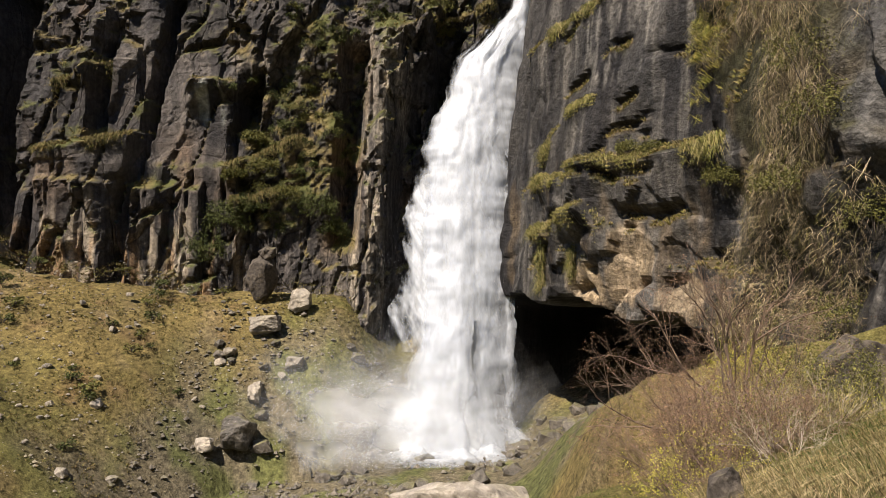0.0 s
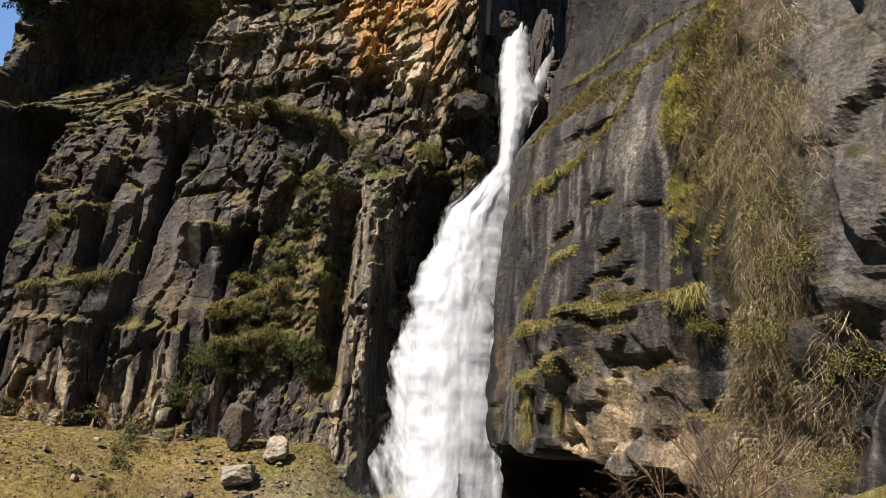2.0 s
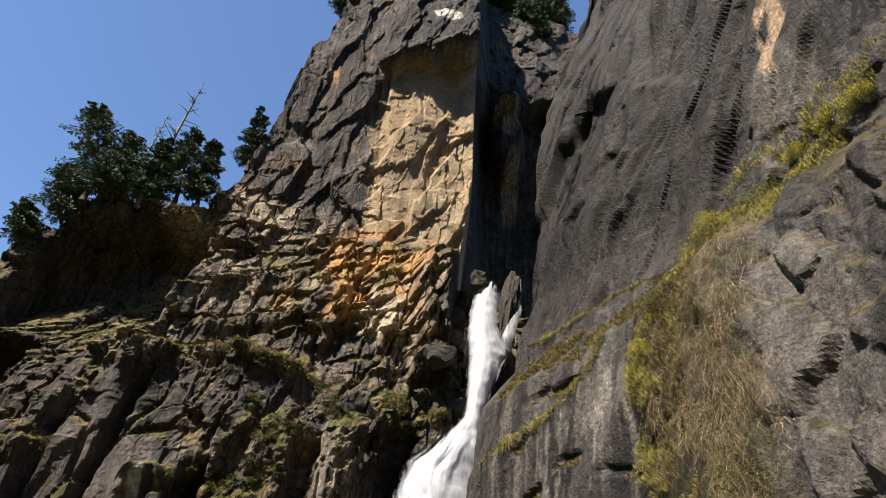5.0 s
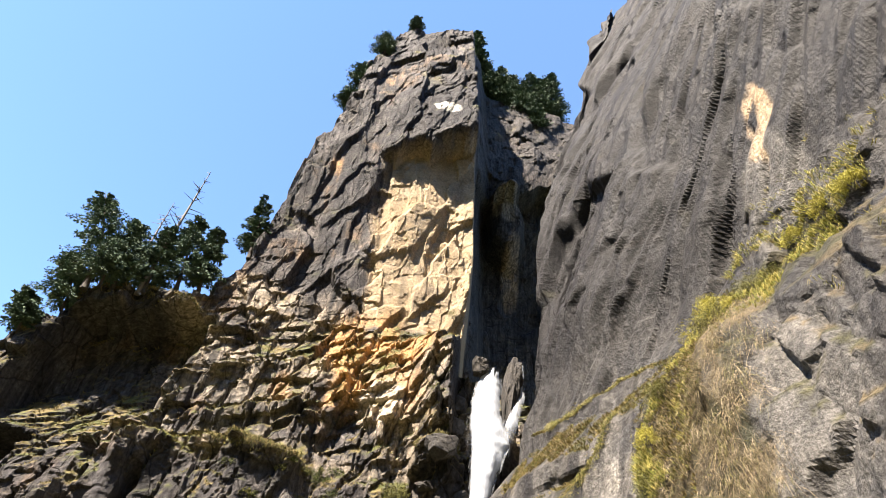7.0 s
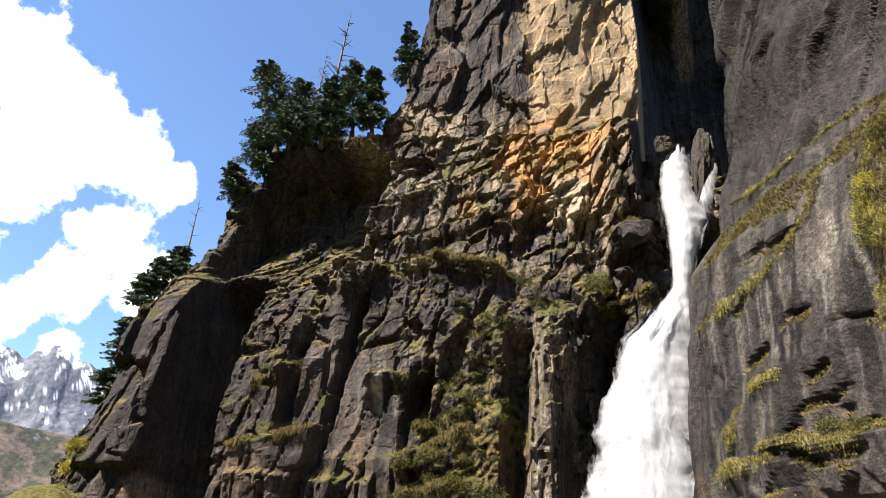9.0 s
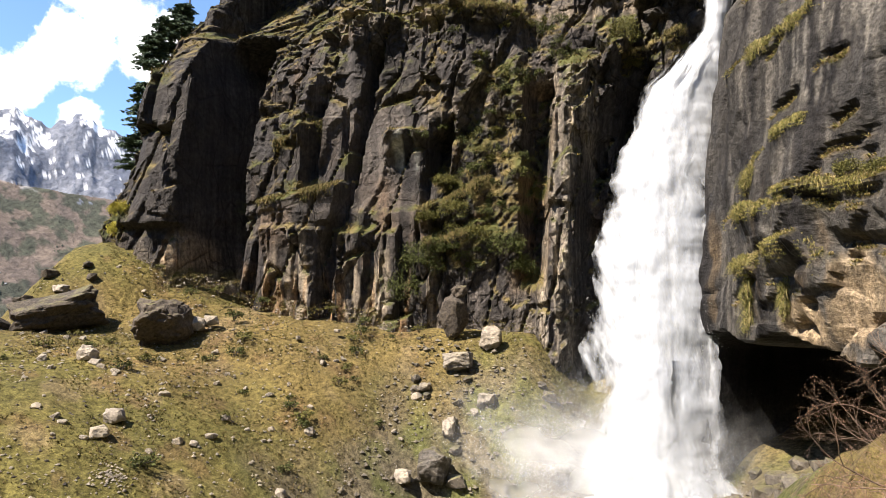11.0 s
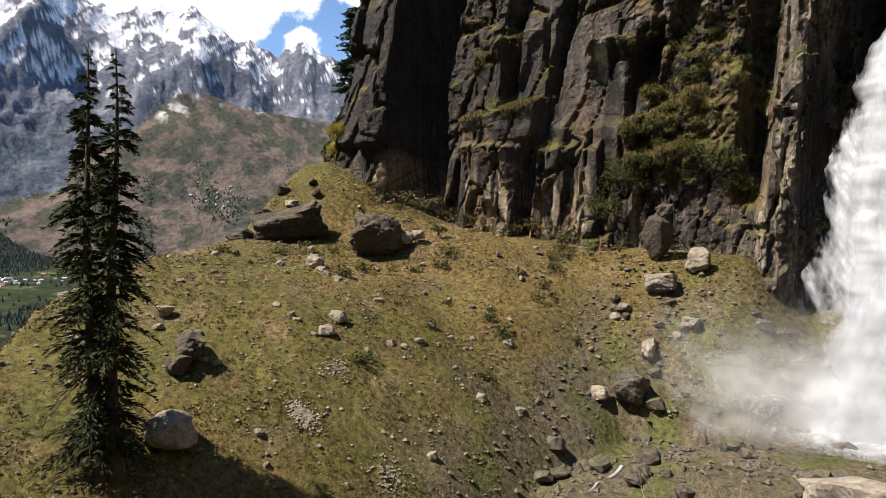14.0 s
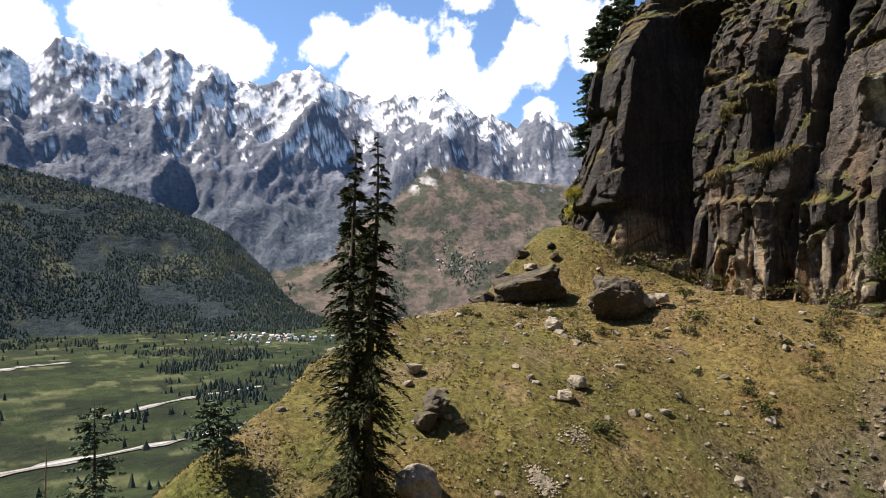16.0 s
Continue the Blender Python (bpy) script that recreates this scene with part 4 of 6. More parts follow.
def conifer(name, height, reach, seed, mat, tiers, per, n_per, size, bare=0.08, taper=1.0, droop=0.25, label="", lean=(0, 0), gaps=0.0, trunk=0.018, rise=0.15, slim=0.3):
    """A conifer as an Empty at its foot with a trunk and a crown."""
    rng = np.random.default_rng(seed)
    top = new(name)
    zz = np.linspace(0, 1, 9)
    bend = np.stack([lean[0] * zz ** 1.5 + 0.006 * height * np.sin(zz * 7 + seed), lean[1] * zz ** 1.5 + 0.006 * height * np.cos(zz * 5 + seed), zz * height], -1)
    bend[0, 2] = -0.6
    co, fa = tube(bend, trunk * height * (1 - zz * 0.93) * (1 + 0.5 * (zz == 0)), 8)
    part("trunk", raw("trunk", co, fa, M_BARK, smooth=True), top)
    n = tiers * per
    h = bare + (1 - bare) * (np.repeat(np.arange(tiers), per) + rng.uniform(-0.5, 0.5, n)) / tiers
    h = np.clip(h, bare * 0.6, 0.985)
    keep = rng.uniform(size=n) > gaps
    h = h[keep]
    n = len(h)
    ang = rng.uniform(0, 2 * np.pi, n)
    o = np.stack([np.interp(h, zz, bend[:, i]) for i in range(3)], -1)
    o[:, 2] = h * height
    ln = reach * ((1 - h) ** taper * rng.uniform(0.62, 1.15, n) + 0.04) * np.minimum(1, 0.55 + (h - bare * 0.6) * 5)
    way = np.stack([np.cos(ang), np.sin(ang), rise * (h - 0.35) + rng.uniform(-0.12, 0.1, n)], -1)
    way /= np.linalg.norm(way, axis=1, keepdims=True)
    co, fa = sprays(rng, o, way, ln, ln * 0.34, n_per, droop, size, slim)
    # the boughs
    t = np.linspace(0, 1, 4)
    bough = []
    for i in range(n):
        p = o[i] + way[i] * (ln[i] * t)[:, None] * 0.9
        p[:, 2] -= droop * ln[i] * t ** 2
        bough.append(tube(p, (0.004 * height ** 0.6 * (1 - 0.8 * t)) * (0.4 + ln[i] / reach), 3))
    tagged(part("framework", raw("framework", *join(bough), M_BARK), top), kind="stuff")
    part("crown", raw("crown", co, fa, mat), top)
    return tagged(top, label, "tree")


def dead_tree(name, height, seed, label, lean=(0, 0), boughs=26):
    rng = np.random.default_rng(seed)
    top = new(name)
    zz = np.linspace(0, 1, 8)
    line_ = np.stack([lean[0] * zz, lean[1] * zz, zz * height], -1)
    line_[0, 2] = -0.5
    part("trunk", raw("trunk", *tube(line_, 0.016 * height * (1 - 0.9 * zz), 7), M_DEAD, smooth=True), top)
    for i in range(boughs):
        k = rng.uniform(0.35, 0.98)
        o = np.array([lean[0] * k, lean[1] * k, k * height])
        a = rng.uniform(0, 6.28)
        ln = height * rng.uniform(0.06, 0.17) * (1.25 - k)
        p = o + np.outer(np.linspace(0, 1, 4), [ln * math.cos(a), ln * math.sin(a), ln * rng.uniform(-0.3, 0.5)])
        p += rng.normal(0, 0.02 * height * 0.12, p.shape) * np.linspace(0, 1, 4)[:, None]
        part("branch", raw("branch", *tube(p, 0.0035 * height * np.linspace(1, 0.25, 4), 3), M_DEAD), top)
    return tagged(top, label, "dead tree")


def leaves(rng, centres, spread, n, size):
    """n small folded leaves round each centre."""
    c = np.repeat(centres, n, 0)
    d = rng.normal(size=(len(c), 3))
    d /= np.linalg.norm(d, axis=1, keepdims=True)
    p = c + d * (np.repeat(spread, n) * rng.uniform(0.5, 1.0, len(c)) ** 0.6)[:, None]
    out = d + rng.normal(0, 0.6, d.shape)
    out /= np.linalg.norm(out, axis=1, keepdims=True)
    side = np.cross(out, rng.normal(size=out.shape))
    side /= np.linalg.norm(side, axis=1, keepdims=True)
    ln = (size * rng.uniform(0.6, 1.4, len(c)))[:, None]
    co = np.stack([p, p + out * ln * 0.5 + side * ln * 0.32, p + out * ln, p + out * ln * 0.5 - side * ln * 0.32], 1).reshape(-1, 3)
    return co, np.arange(len(co)).reshape(-1, 4)


def shrub(name, radius, height, seed, mat, label, clumps=40, n=26, size=0.12, flat=1.0):
    """A leafy shrub: stems from its foot, and clumps of leaves over an uneven dome."""
    rng = np.random.default_rng(seed)
    top = new(name)
    a, k = rng.uniform(0, 6.28, clumps), rng.uniform(0.1, 1, clumps) ** 0.5
    e = rng.uniform(0.0, 1.0, clumps)
    c = np.stack([radius * k * np.cos(a), radius * k * np.sin(a) * flat, height * (0.15 + 0.85 * np.sqrt(np.clip(1 - k ** 2 * 0.9, 0, 1)) * (0.35 + 0.65 * e))], -1)
    c += rng.normal(0, 0.09 * radius, c.shape)
    co, fa = leaves(rng, c, radius * rng.uniform(0.16, 0.34, clumps), n, size)
    part("foliage", raw("foliage", co, fa, mat), top)
    stems = []
    for q in c[:: max(1, clumps // 14)]:
        p = np.linspace(0, 1, 4)[:, None] * q
        p[:, 2] += 0.12 * height * np.sin(np.linspace(0, np.pi, 4))
        p[0, 2] = -0.2
        stems.append(tube(p, 0.02 * radius ** 0.5 * np.linspace(1, 0.4, 4), 4))
    part("stem", raw("stem", *join(stems), M_BARK), top)
    return tagged(top, label, "shrub")


def branching(rng, start, way, length, radius, depth, out, tips, spread=0.55, up=0.1, kids=(3, 5), shrink=0.62):
    """A bough that forks again and again; its bars go to out, its ends to tips."""
    n = 5
    p = [np.array(start, float)]
    w = np.array(way, float)
    for i in range(n - 1):
        w = w + rng.normal(0, 0.13, 3) + np.array([0, 0, up * 0.25])
        w /= np.linalg.norm(w)
        p.append(p[-1] + w * length / (n - 1))
    p = np.array(p)
    out.append(tube(p, radius * np.linspace(1, 0.5 if depth else 0.2, n), 4 if depth > 1 else 3))
    if depth == 0:
        tips.extend(p[1:])
        return
    for _ in range(rng.integers(*kids)):
        k = rng.uniform(0.3, 1.0)
        i = min(int(k * (n - 1)), n - 2)
        q = p[i] + (p[i + 1] - p[i]) * (k * (n - 1) - i)
        d = w + rng.normal(0, spread, 3)
        d /= np.linalg.norm(d)
        branching(rng, q, d, length * shrink * rng.uniform(0.7, 1.15), radius * 0.5, depth - 1, out, tips, spread, up, kids, shrink)


def bare_shrub(name, seed, boughs, mat, label, buds=None, bud_size=0.03, bud_n=1, depth=3, spread=0.55, kids=(3, 5), up=0.1):
    """A leafless shrub. boughs: (way, length, radius) of the main stems."""
    rng = np.random.default_rng(seed)
    top = new(name)
    out, tips = [], []
    for way, length, radius in boughs:
        w = np.array(way, float)
        branching(rng, rng.normal(0, 0.08, 3) * (1, 1, 0) - (0, 0, 0.15), w / np.linalg.norm(w), length, radius, depth, out, tips, spread, up, kids)
    part("framework", raw("framework", *join(out), mat), top)
    if buds:
        tips = np.array(tips)
        co, fa = leaves(rng, tips, np.full(len(tips), bud_size * 1.2), bud_n, bud_size)
        part("foliage", raw("foliage", co, fa, buds), top)
    return tagged(top, label, "shrub")


def blades(name, rng, feet, n, height, spread, width, tones, lean=None, sag=0.5, label="", category="grass"):
    """Tufts of grass as one mesh: n bent blades for each foot."""
    f = np.repeat(feet, n, 0)
    m = len(f)
    a = rng.uniform(0, 6.28, m)
    o = np.stack([np.cos(a), np.sin(a), np.zeros(m)], -1)
    f = f + o * (rng.uniform(0, 1, m) * spread * 0.5)[:, None]
    h = (np.repeat(height, n) if np.ndim(height) else height) * rng.uniform(0.5, 1.25, m)
    way = o * rng.uniform(0.1, 0.9, m)[:, None] + np.array([0, 0, 1.0])
    if lean is not None:
        way = way + (np.repeat(lean, n, 0) if np.ndim(lean) > 1 else np.asarray(lean))
    way /= np.linalg.norm(way, axis=1, keepdims=True)
    side = np.cross(way, rng.normal(size=way.shape))
    side /= np.linalg.norm(side, axis=1, keepdims=True)
    w = (width * rng.uniform(0.6, 1.4, m))[:, None]
    mid = f + way * (h * 0.55)[:, None]
    tip = f + way * h[:, None] + o * (0.25 * h)[:, None]
    tip[:, 2] -= sag * h * 0.6
    co = np.stack([f - side * w, f + side * w, mid + side * w * 0.7, mid - side * w * 0.7, tip], 1).reshape(-1, 3)
    k = np.arange(m)[:, None] * 5
    tris = np.concatenate([k + [[0, 1, 2]], k + [[0, 2, 3]], k + [[3, 2, 4]]], 0)
    tones = np.asarray(tones)
    c = tones[rng.integers(0, len(tones), m)] * rng.uniform(0.65, 1.3, (m, 1))
    ob = new(name, raw(name, co, tris, M_BLADE, np.repeat(c, 5, 0)))
    return tagged(ob, label, category, kind="stuff")


def stone_data(name, seed, size, mat, sub=3, rough=0.22, cuts=9, square=(0.4, 0.68)):
    """A broken stone: the hull of a few points, its faces divided and roughened."""
    rng = np.random.default_rng(seed + 1000)
    d = rng.normal(size=(cuts + 4, 3))
    d /= np.linalg.norm(d, axis=1, keepdims=True)
    d *= rng.uniform(0.8, 1.08, (cuts + 4, 1))
    box = np.array([(x, y, z) for x in (-1, 1) for y in (-1, 1) for z in (-1, 1)]) * rng.uniform(*square, (8, 3))
    bm = bmesh.new()
    for p in np.concatenate([d, box]):
        bm.verts.new(p)
    r = bmesh.ops.convex_hull(bm, input=bm.verts)
    bmesh.ops.delete(bm, geom=[v for v in bm.verts if not v.link_faces], context="VERTS")
    bmesh.ops.bevel(bm, geom=bm.edges[:], offset=0.03, segments=1, affect="EDGES", clamp_overlap=True)
    bmesh.ops.triangulate(bm, faces=bm.faces[:])
    for _ in range(sub - 1):
        long = [e for e in bm.edges if e.calc_length() > 0.9 / 2 ** (sub - 1)]
        bmesh.ops.subdivide_edges(bm, edges=long, cuts=1)
        bmesh.ops.triangulate(bm, faces=bm.faces[:])
    co = np.array([v.co[:] for v in bm.verts])
    ph = rng.uniform(0, 9)
    k = rough * 0.42 * fbm(co[:, 0] * 1.9 + ph, co[:, 1] * 1.9 + co[:, 2] * 2.3, seed, 4) + rough * 0.2 * fbm(co[:, 0] * 6 + ph, co[:, 1] * 5 + co[:, 2] * 7, seed + 3, 3)
    co = co * (1 + k[:, None]) * np.array(size)
    for v, c in zip(bm.verts, co):
        v.co = c
    me = bpy.data.meshes.new(name)
    bm.to_mesh(me)
    bm.free()
    me.materials.append(mat)
    return me


def rock_material(name, dark, light, moss=0.0, scale=1.5):
    m, nt, b = material(name)
    n1, n2 = noise_tex(nt, scale * 2.5, 8, 0.65), noise_tex(nt, scale * 0.5, 4, 0.6)
    c = ramp(nt, n1, [(0.32, dark), (0.68, light)])
    c = mixed(nt, "MULTIPLY", 1.0, c, ramp(nt, n2, [(0.3, (0.7, 0.7, 0.72)), (0.7, (1.25, 1.22, 1.16))]))
    oi = nt.nodes.new("ShaderNodeObjectInfo")
    c = mixed(nt, "MULTIPLY", 1.0, c, ramp(nt, oi.outputs["Random"], [(0.0, (0.75, 0.75, 0.75)), (1.0, (1.2, 1.18, 1.14))]))
    if moss:
        g = nt.nodes.new("ShaderNodeNewGeometry")
        sx = nt.nodes.new("ShaderNodeSeparateXYZ")
        nt.links.new(g.outputs["Normal"], sx.inputs[0])
        a = nt.nodes.new("ShaderNodeMath")
        a.operation = "MULTIPLY"
        nt.links.new(sx.outputs[2], a.inputs[0])
        nt.links.new(n2, a.inputs[1])
        k = ramp(nt, a.outputs[0], [(0.38, (0, 0, 0)), (0.52, (moss, moss, moss))])
        c = mixed(nt, "MIX", k, c, (0.12, 0.115, 0.04))
    nt.links.new(c, b.inputs["Base Color"])
    b.inputs["Roughness"].default_value = 0.85
    b.inputs["Specular IOR Level"].default_value = 0.3
    bump(nt, b, n1, 1.0, 0.12)
    return m


M_STONE = rock_material("grey_stone", (0.15, 0.135, 0.115), (0.36, 0.33, 0.29), 0.3)
M_PALE = rock_material("pale_stone", (0.16, 0.145, 0.12), (0.36, 0.325, 0.275), 0.3)
M_DARK = rock_material("dark_stone", (0.026, 0.023, 0.021), (0.10, 0.085, 0.07), 0.5)
M_WET = rock_material("wet_stone", (0.04, 0.037, 0.033), (0.14, 0.125, 0.105), 0.6)
M_WET.node_tree.nodes["Principled BSDF"].inputs["Roughness"].default_value = 0.5


def ground_at(x, y):
    return float(near_ground(np.array([float(x)]), np.array([float(y)]))[0])


def left_at(x, z):
    i, j = min(np.searchsorted(LEFT_X, x), len(LEFT_X) - 1), min(np.searchsorted(LEFT_Z, z), len(LEFT_Z) - 1)
    return LEFT_P[i, j], LEFT_N[i, j]
# ---- boulders and stones ----
PEBBLES = [(-27.0, 26.3, 0.7, 150, 500), (-28.7, 30.9, 0.8, 70, 501), (-26.9, 26.1, 0.9, 160, 502), (-22.4, 28.4, 1.0, 150, 503), (-28.6, 30.7, 1.0, 60, 504), (-26.9, 26.1, 0.6, 120, 505)]


def boulder(x, y, size, seed, mat, label, turn=0, sink=0.3, tilt=0, lift=0.0, roll=0, square=(0.4, 0.68), rough=0.38):
    ob = new("boulder", stone_data("boulder", seed, size, mat, 4 if max(size) > 1.0 else 3, rough, 8, square))
    ob.matrix_world = pose(x, y, ground_at(x, y) + size[2] * (1 - sink) * 0.8 + lift, roll, tilt, turn)
    return tagged(ob, label, "boulder")


boulder(-12.9, 58.2, (1.5, 1.1, 1.15), 1, M_PALE, "pale angular boulder at the foot of the cliff", 10)
boulder(-15.4, 56.0, (2.0, 1.3, 1.1), 2, M_PALE, "pale flat-topped boulder on the grass slope", -8, tilt=-8)
boulder(-40.0, 48.6, (2.7, 2.6, 2.5), 3, M_DARK, "big dark overhanging boulder on the meadow", 30, 0.45, 0, 0.3, 32, (0.45, 0.76), 0.7)
boulder(-38.2, 50.6, (0.9, 0.9, 0.8), 4, M_STONE, "grey stone beside the big dark boulder")
boulder(-37.4, 51.6, (1.0, 0.8, 0.7), 5, M_STONE, "grey stone beside the big dark boulder", 40)
boulder(-50.0, 46.2, (5.0, 2.4, 2.2), 6, M_DARK, "long dark slab of rock on the meadow's crest", 38, 0.5, -14, 0.6, 28, (0.42, 0.76), 0.7)
boulder(-53.6, 43.6, (1.6, 1.3, 1.0), 7, M_DARK, "dark rock at the end of the long slab", 5)
boulder(-53.6, 35.4, (1.0, 0.9, 0.9), 8, M_DARK, "dark rock on the skyline of the meadow")
boulder(-33.6, 23.6, (0.75, 1.7, 0.85), 9, M_DARK, "long cracked boulder lying down the slope", 62, 0.3, 22, 0.1, 0, (0.6, 0.8))
boulder(-32.6, 22.2, (0.75, 0.85, 0.75), 10, M_DARK, "cracked dark rock against a long boulder", 20)
boulder(-28.6, 18.9, (1.5, 1.3, 1.2), 11, M_PALE, "rounded pale boulder in the meadow", 30, 0.15)
boulder(-32.5, 34.9, (0.85, 0.7, 0.65), 12, M_STONE, "square grey stone in the meadow", 15)
boulder(-31.7, 32.9, (0.8, 0.7, 0.5), 13, M_PALE, "pale stone in the meadow", 50)
boulder(-39.2, 25.6, (0.7, 0.8, 0.5), 14, M_PALE, "flat pale stone in the meadow", 70)
boulder(-40.7, 41.0, (0.9, 0.8, 0.8), 15, M_STONE, "weathered grey stone in the meadow", 30)
boulder(-15.7, 49.2, (1.7, 1.4, 1.7), 16, M_WET, "wet dark boulder on the stream's bank", 15, 0.25)
boulder(-17.6, 48.1, (0.9, 0.8, 0.7), 17, M_STONE, "grey stone on the stream's bank")
boulder(-15.0, 51.8, (0.8, 0.9, 1.0), 18, M_STONE, "upright grey stone on the bank")
boulder(-17.8, 53.8, (0.7, 0.6, 0.5), 19, M_PALE, "pale stone on the upper meadow")
boulder(-12.4, 54.2, (0.9, 0.7, 0.7), 20, M_STONE, "grey rock on the spray-wet slope")
boulder(0.75, 14.6, (1.95, 1.4, 1.4), 26, M_STONE, "broad pale rock in the grass before the fall", 6, 0.55, 8, -0.32)
boulder(2.6, 17.6, (0.35, 0.3, 0.22), 23, M_PALE, "small white stone in the grass")


def figure_rock():
    """Upright weathered stack of two rocks against the cliff."""
    ob = new("boulder", stone_data("boulder", 30, (1.5, 1.2, 2.4), M_DARK, 4, 0.35, 14))
    ob.matrix_world = pose(-16.6, 59.2, ground_at(-16.6, 59.2) + 1.4, 0, 10, 0)
    tagged(ob, "upright mossy rock leaning on the cliff's foot", "boulder")
    ob = new("boulder", stone_data("boulder", 31, (1.0, 0.9, 0.75), M_DARK, 4, 0.3, 10))
    ob.matrix_world = pose(-16.1, 59.2, ground_at(-16.6, 59.2) + 3.5, 0, -25, 30)
    tagged(ob, "grey rock balanced on an upright rock", "boulder")


figure_rock()

for k, (x, y, size) in enumerate(((-52.6, 49.5, 1.1), (-54.4, 47.5, 0.9), (-55.2, 50.6, 1.2), (-56.6, 46.0, 1.0), (-51.4, 52.0, 0.9), (-57.2, 49.0, 0.8), (-55.8, 43.0, 0.8), (-56.2, 39.5, 0.7), (-53.0, 53.0, 0.8))):
    boulder(x, y, (size * 0.9, size * 0.7, size * 0.5), 80 + k, M_DARK if k % 3 else M_STONE, "dark rock in the rubble at the end of the cliff", 37 * k, 0.35)

STONES = [stone_data("stone", 40 + i, (1, random.uniform(0.6, 0.95), random.uniform(0.45, 0.8)), M_STONE if i % 3 else M_PALE, 2, 0.35, 7) for i in range(9)]
WET_STONES = [stone_data("stone", 60 + i, (1, random.uniform(0.6, 0.95), random.uniform(0.5, 0.8)), M_WET, 2, 0.35, 7) for i in range(6)]


def scatter_stones():
    rng = np.random.default_rng(7)
    made = 0
    while made < 230:
        x, y = rng.uniform(-52, -9), rng.uniform(14, 58)
        d, _, far = (float(a[0]) for a in stream_way(np.array([x]), np.array([y])))
        if not far or d < 3 or d > 36 or y > 57:
            continue
        s = 0.12 + 0.42 * rng.uniform() ** 2.4
        ob = new("stone", STONES[rng.integers(9)])
        ob.matrix_world = pose(x, y, ground_at(x, y) + 0.15 * s, rng.uniform(-25, 25), rng.uniform(-25, 25), rng.uniform(0, 360)) @ Matrix.Scale(s, 4)
        tagged(ob, "loose grey stone lying in the meadow grass", "stone", "stones on the meadow")
        made += 1
    made = 0
    while made < 140:
        k = rng.uniform()
        x, y = (rng.uniform(-20, 6), rng.uniform(37, 58)) if k < 0.75 else (rng.uniform(5, 14), rng.uniform(42, 56))
        d = float(stream_way(np.array([x]), np.array([y]))[0][0])
        if d > 12 and k < 0.75:
            continue
        s = 0.22 + 0.9 * rng.uniform() ** 2.4
        ob = new("stone", WET_STONES[rng.integers(6)])
        ob.matrix_world = pose(x, y, ground_at(x, y) + 0.25 * s, rng.uniform(-25, 25), rng.uniform(-25, 25), rng.uniform(0, 360)) @ Matrix.Scale(s, 4)
        tagged(ob, "wet dark rock in the spray of the fall", "stone", "wet rocks round the pool")
        made += 1


scatter_stones()


def rubble(name, n, x0, x1, y0, y1, near, far_, size, mat, label, seed):
    """Small stones past counting, as one mesh of broken bits."""
    rng = np.random.default_rng(seed)
    x, y = rng.uniform(x0, x1, n * 6), rng.uniform(y0, y1, n * 6)
    d, _, side = stream_way(x, y)
    ok = (d > near) & (d < far_) & ((side > 0) | (near == 0)) & (fbm(x * 0.25, y * 0.25, seed, 3) > -0.15)
    x, y = x[ok][:n], y[ok][:n]
    m = len(x)
    shape = np.array([(1, 0, 0), (-0.8, 0.3, 0), (0.1, 0.9, 0.1), (0, -0.9, 0), (0.2, 0.1, 0.7), (0, 0, -0.6)])
    face = np.array([(0, 2, 4), (2, 1, 4), (1, 3, 4), (3, 0, 4), (2, 0, 5), (1, 2, 5), (3, 1, 5), (0, 3, 5)])
    s = size * (0.5 + 1.6 * rng.uniform(size=m) ** 4)
    a = rng.uniform(0, 6.28, m)
    p = shape[None] * rng.uniform(0.6, 1.3, (m, 6, 3)) * s[:, None, None]
    co = np.stack([p[..., 0] * np.cos(a)[:, None] - p[..., 1] * np.sin(a)[:, None] + x[:, None], p[..., 0] * np.sin(a)[:, None] + p[..., 1] * np.cos(a)[:, None] + y[:, None], p[..., 2] + near_ground(x, y)[:, None] + 0.2 * s[:, None]], -1)
    fa = (np.arange(m)[:, None, None] * 6 + face[None]).reshape(-1, 3)
    tagged(new(name, raw(name, co.reshape(-1, 3), fa, mat)), label, "rubble", kind="stuff")


rubble("meadow_rubble", 3600, -56, -8, 10, 60, 4, 38, 0.10, M_PALE, "small pale stones strewn over the meadow", 71)
rubble("meadow_clods", 3500, -56, -8, 10, 60, 3, 38, 0.075, M_DARK, "small dark clods and stones in the meadow grass", 73)
rubble("stream_rubble", 2600, -21, 8, 30, 58, 0, 10, 0.16, M_WET, "dark wet rubble along the stream and the pool", 72)


def pebble_heap(x, y, size, n, seed):
    """A scatter of small pale stones in the grass, past counting."""
    rng = np.random.default_rng(seed)
    px, py = rng.normal(x, size * 0.5, n), rng.normal(y, size * 0.5, n)
    shape = np.array([(1, 0, 0), (-0.8, 0.3, 0), (0.1, 0.9, 0.1), (0, -0.9, 0), (0.2, 0.1, 0.7), (0, 0, -0.6)])
    face = np.array([(0, 2, 4), (2, 1, 4), (1, 3, 4), (3, 0, 4), (2, 0, 5), (1, 2, 5), (3, 1, 5), (0, 3, 5)])
    p = shape[None] * rng.uniform(0.6, 1.3, (n, 6, 3)) * (0.10 * rng.uniform(0.5, 1.3, n))[:, None, None]
    co = p + np.stack([px, py, near_ground(px, py) + 0.04], -1)[:, None]
    fa = (np.arange(n)[:, None, None] * 6 + face[None]).reshape(-1, 3)
    tagged(new("pebble_heap", raw("pebble_heap", co.reshape(-1, 3), fa, M_PALE)), "heap of small pale pebbles in the meadow grass", "pebbles", kind="stuff")


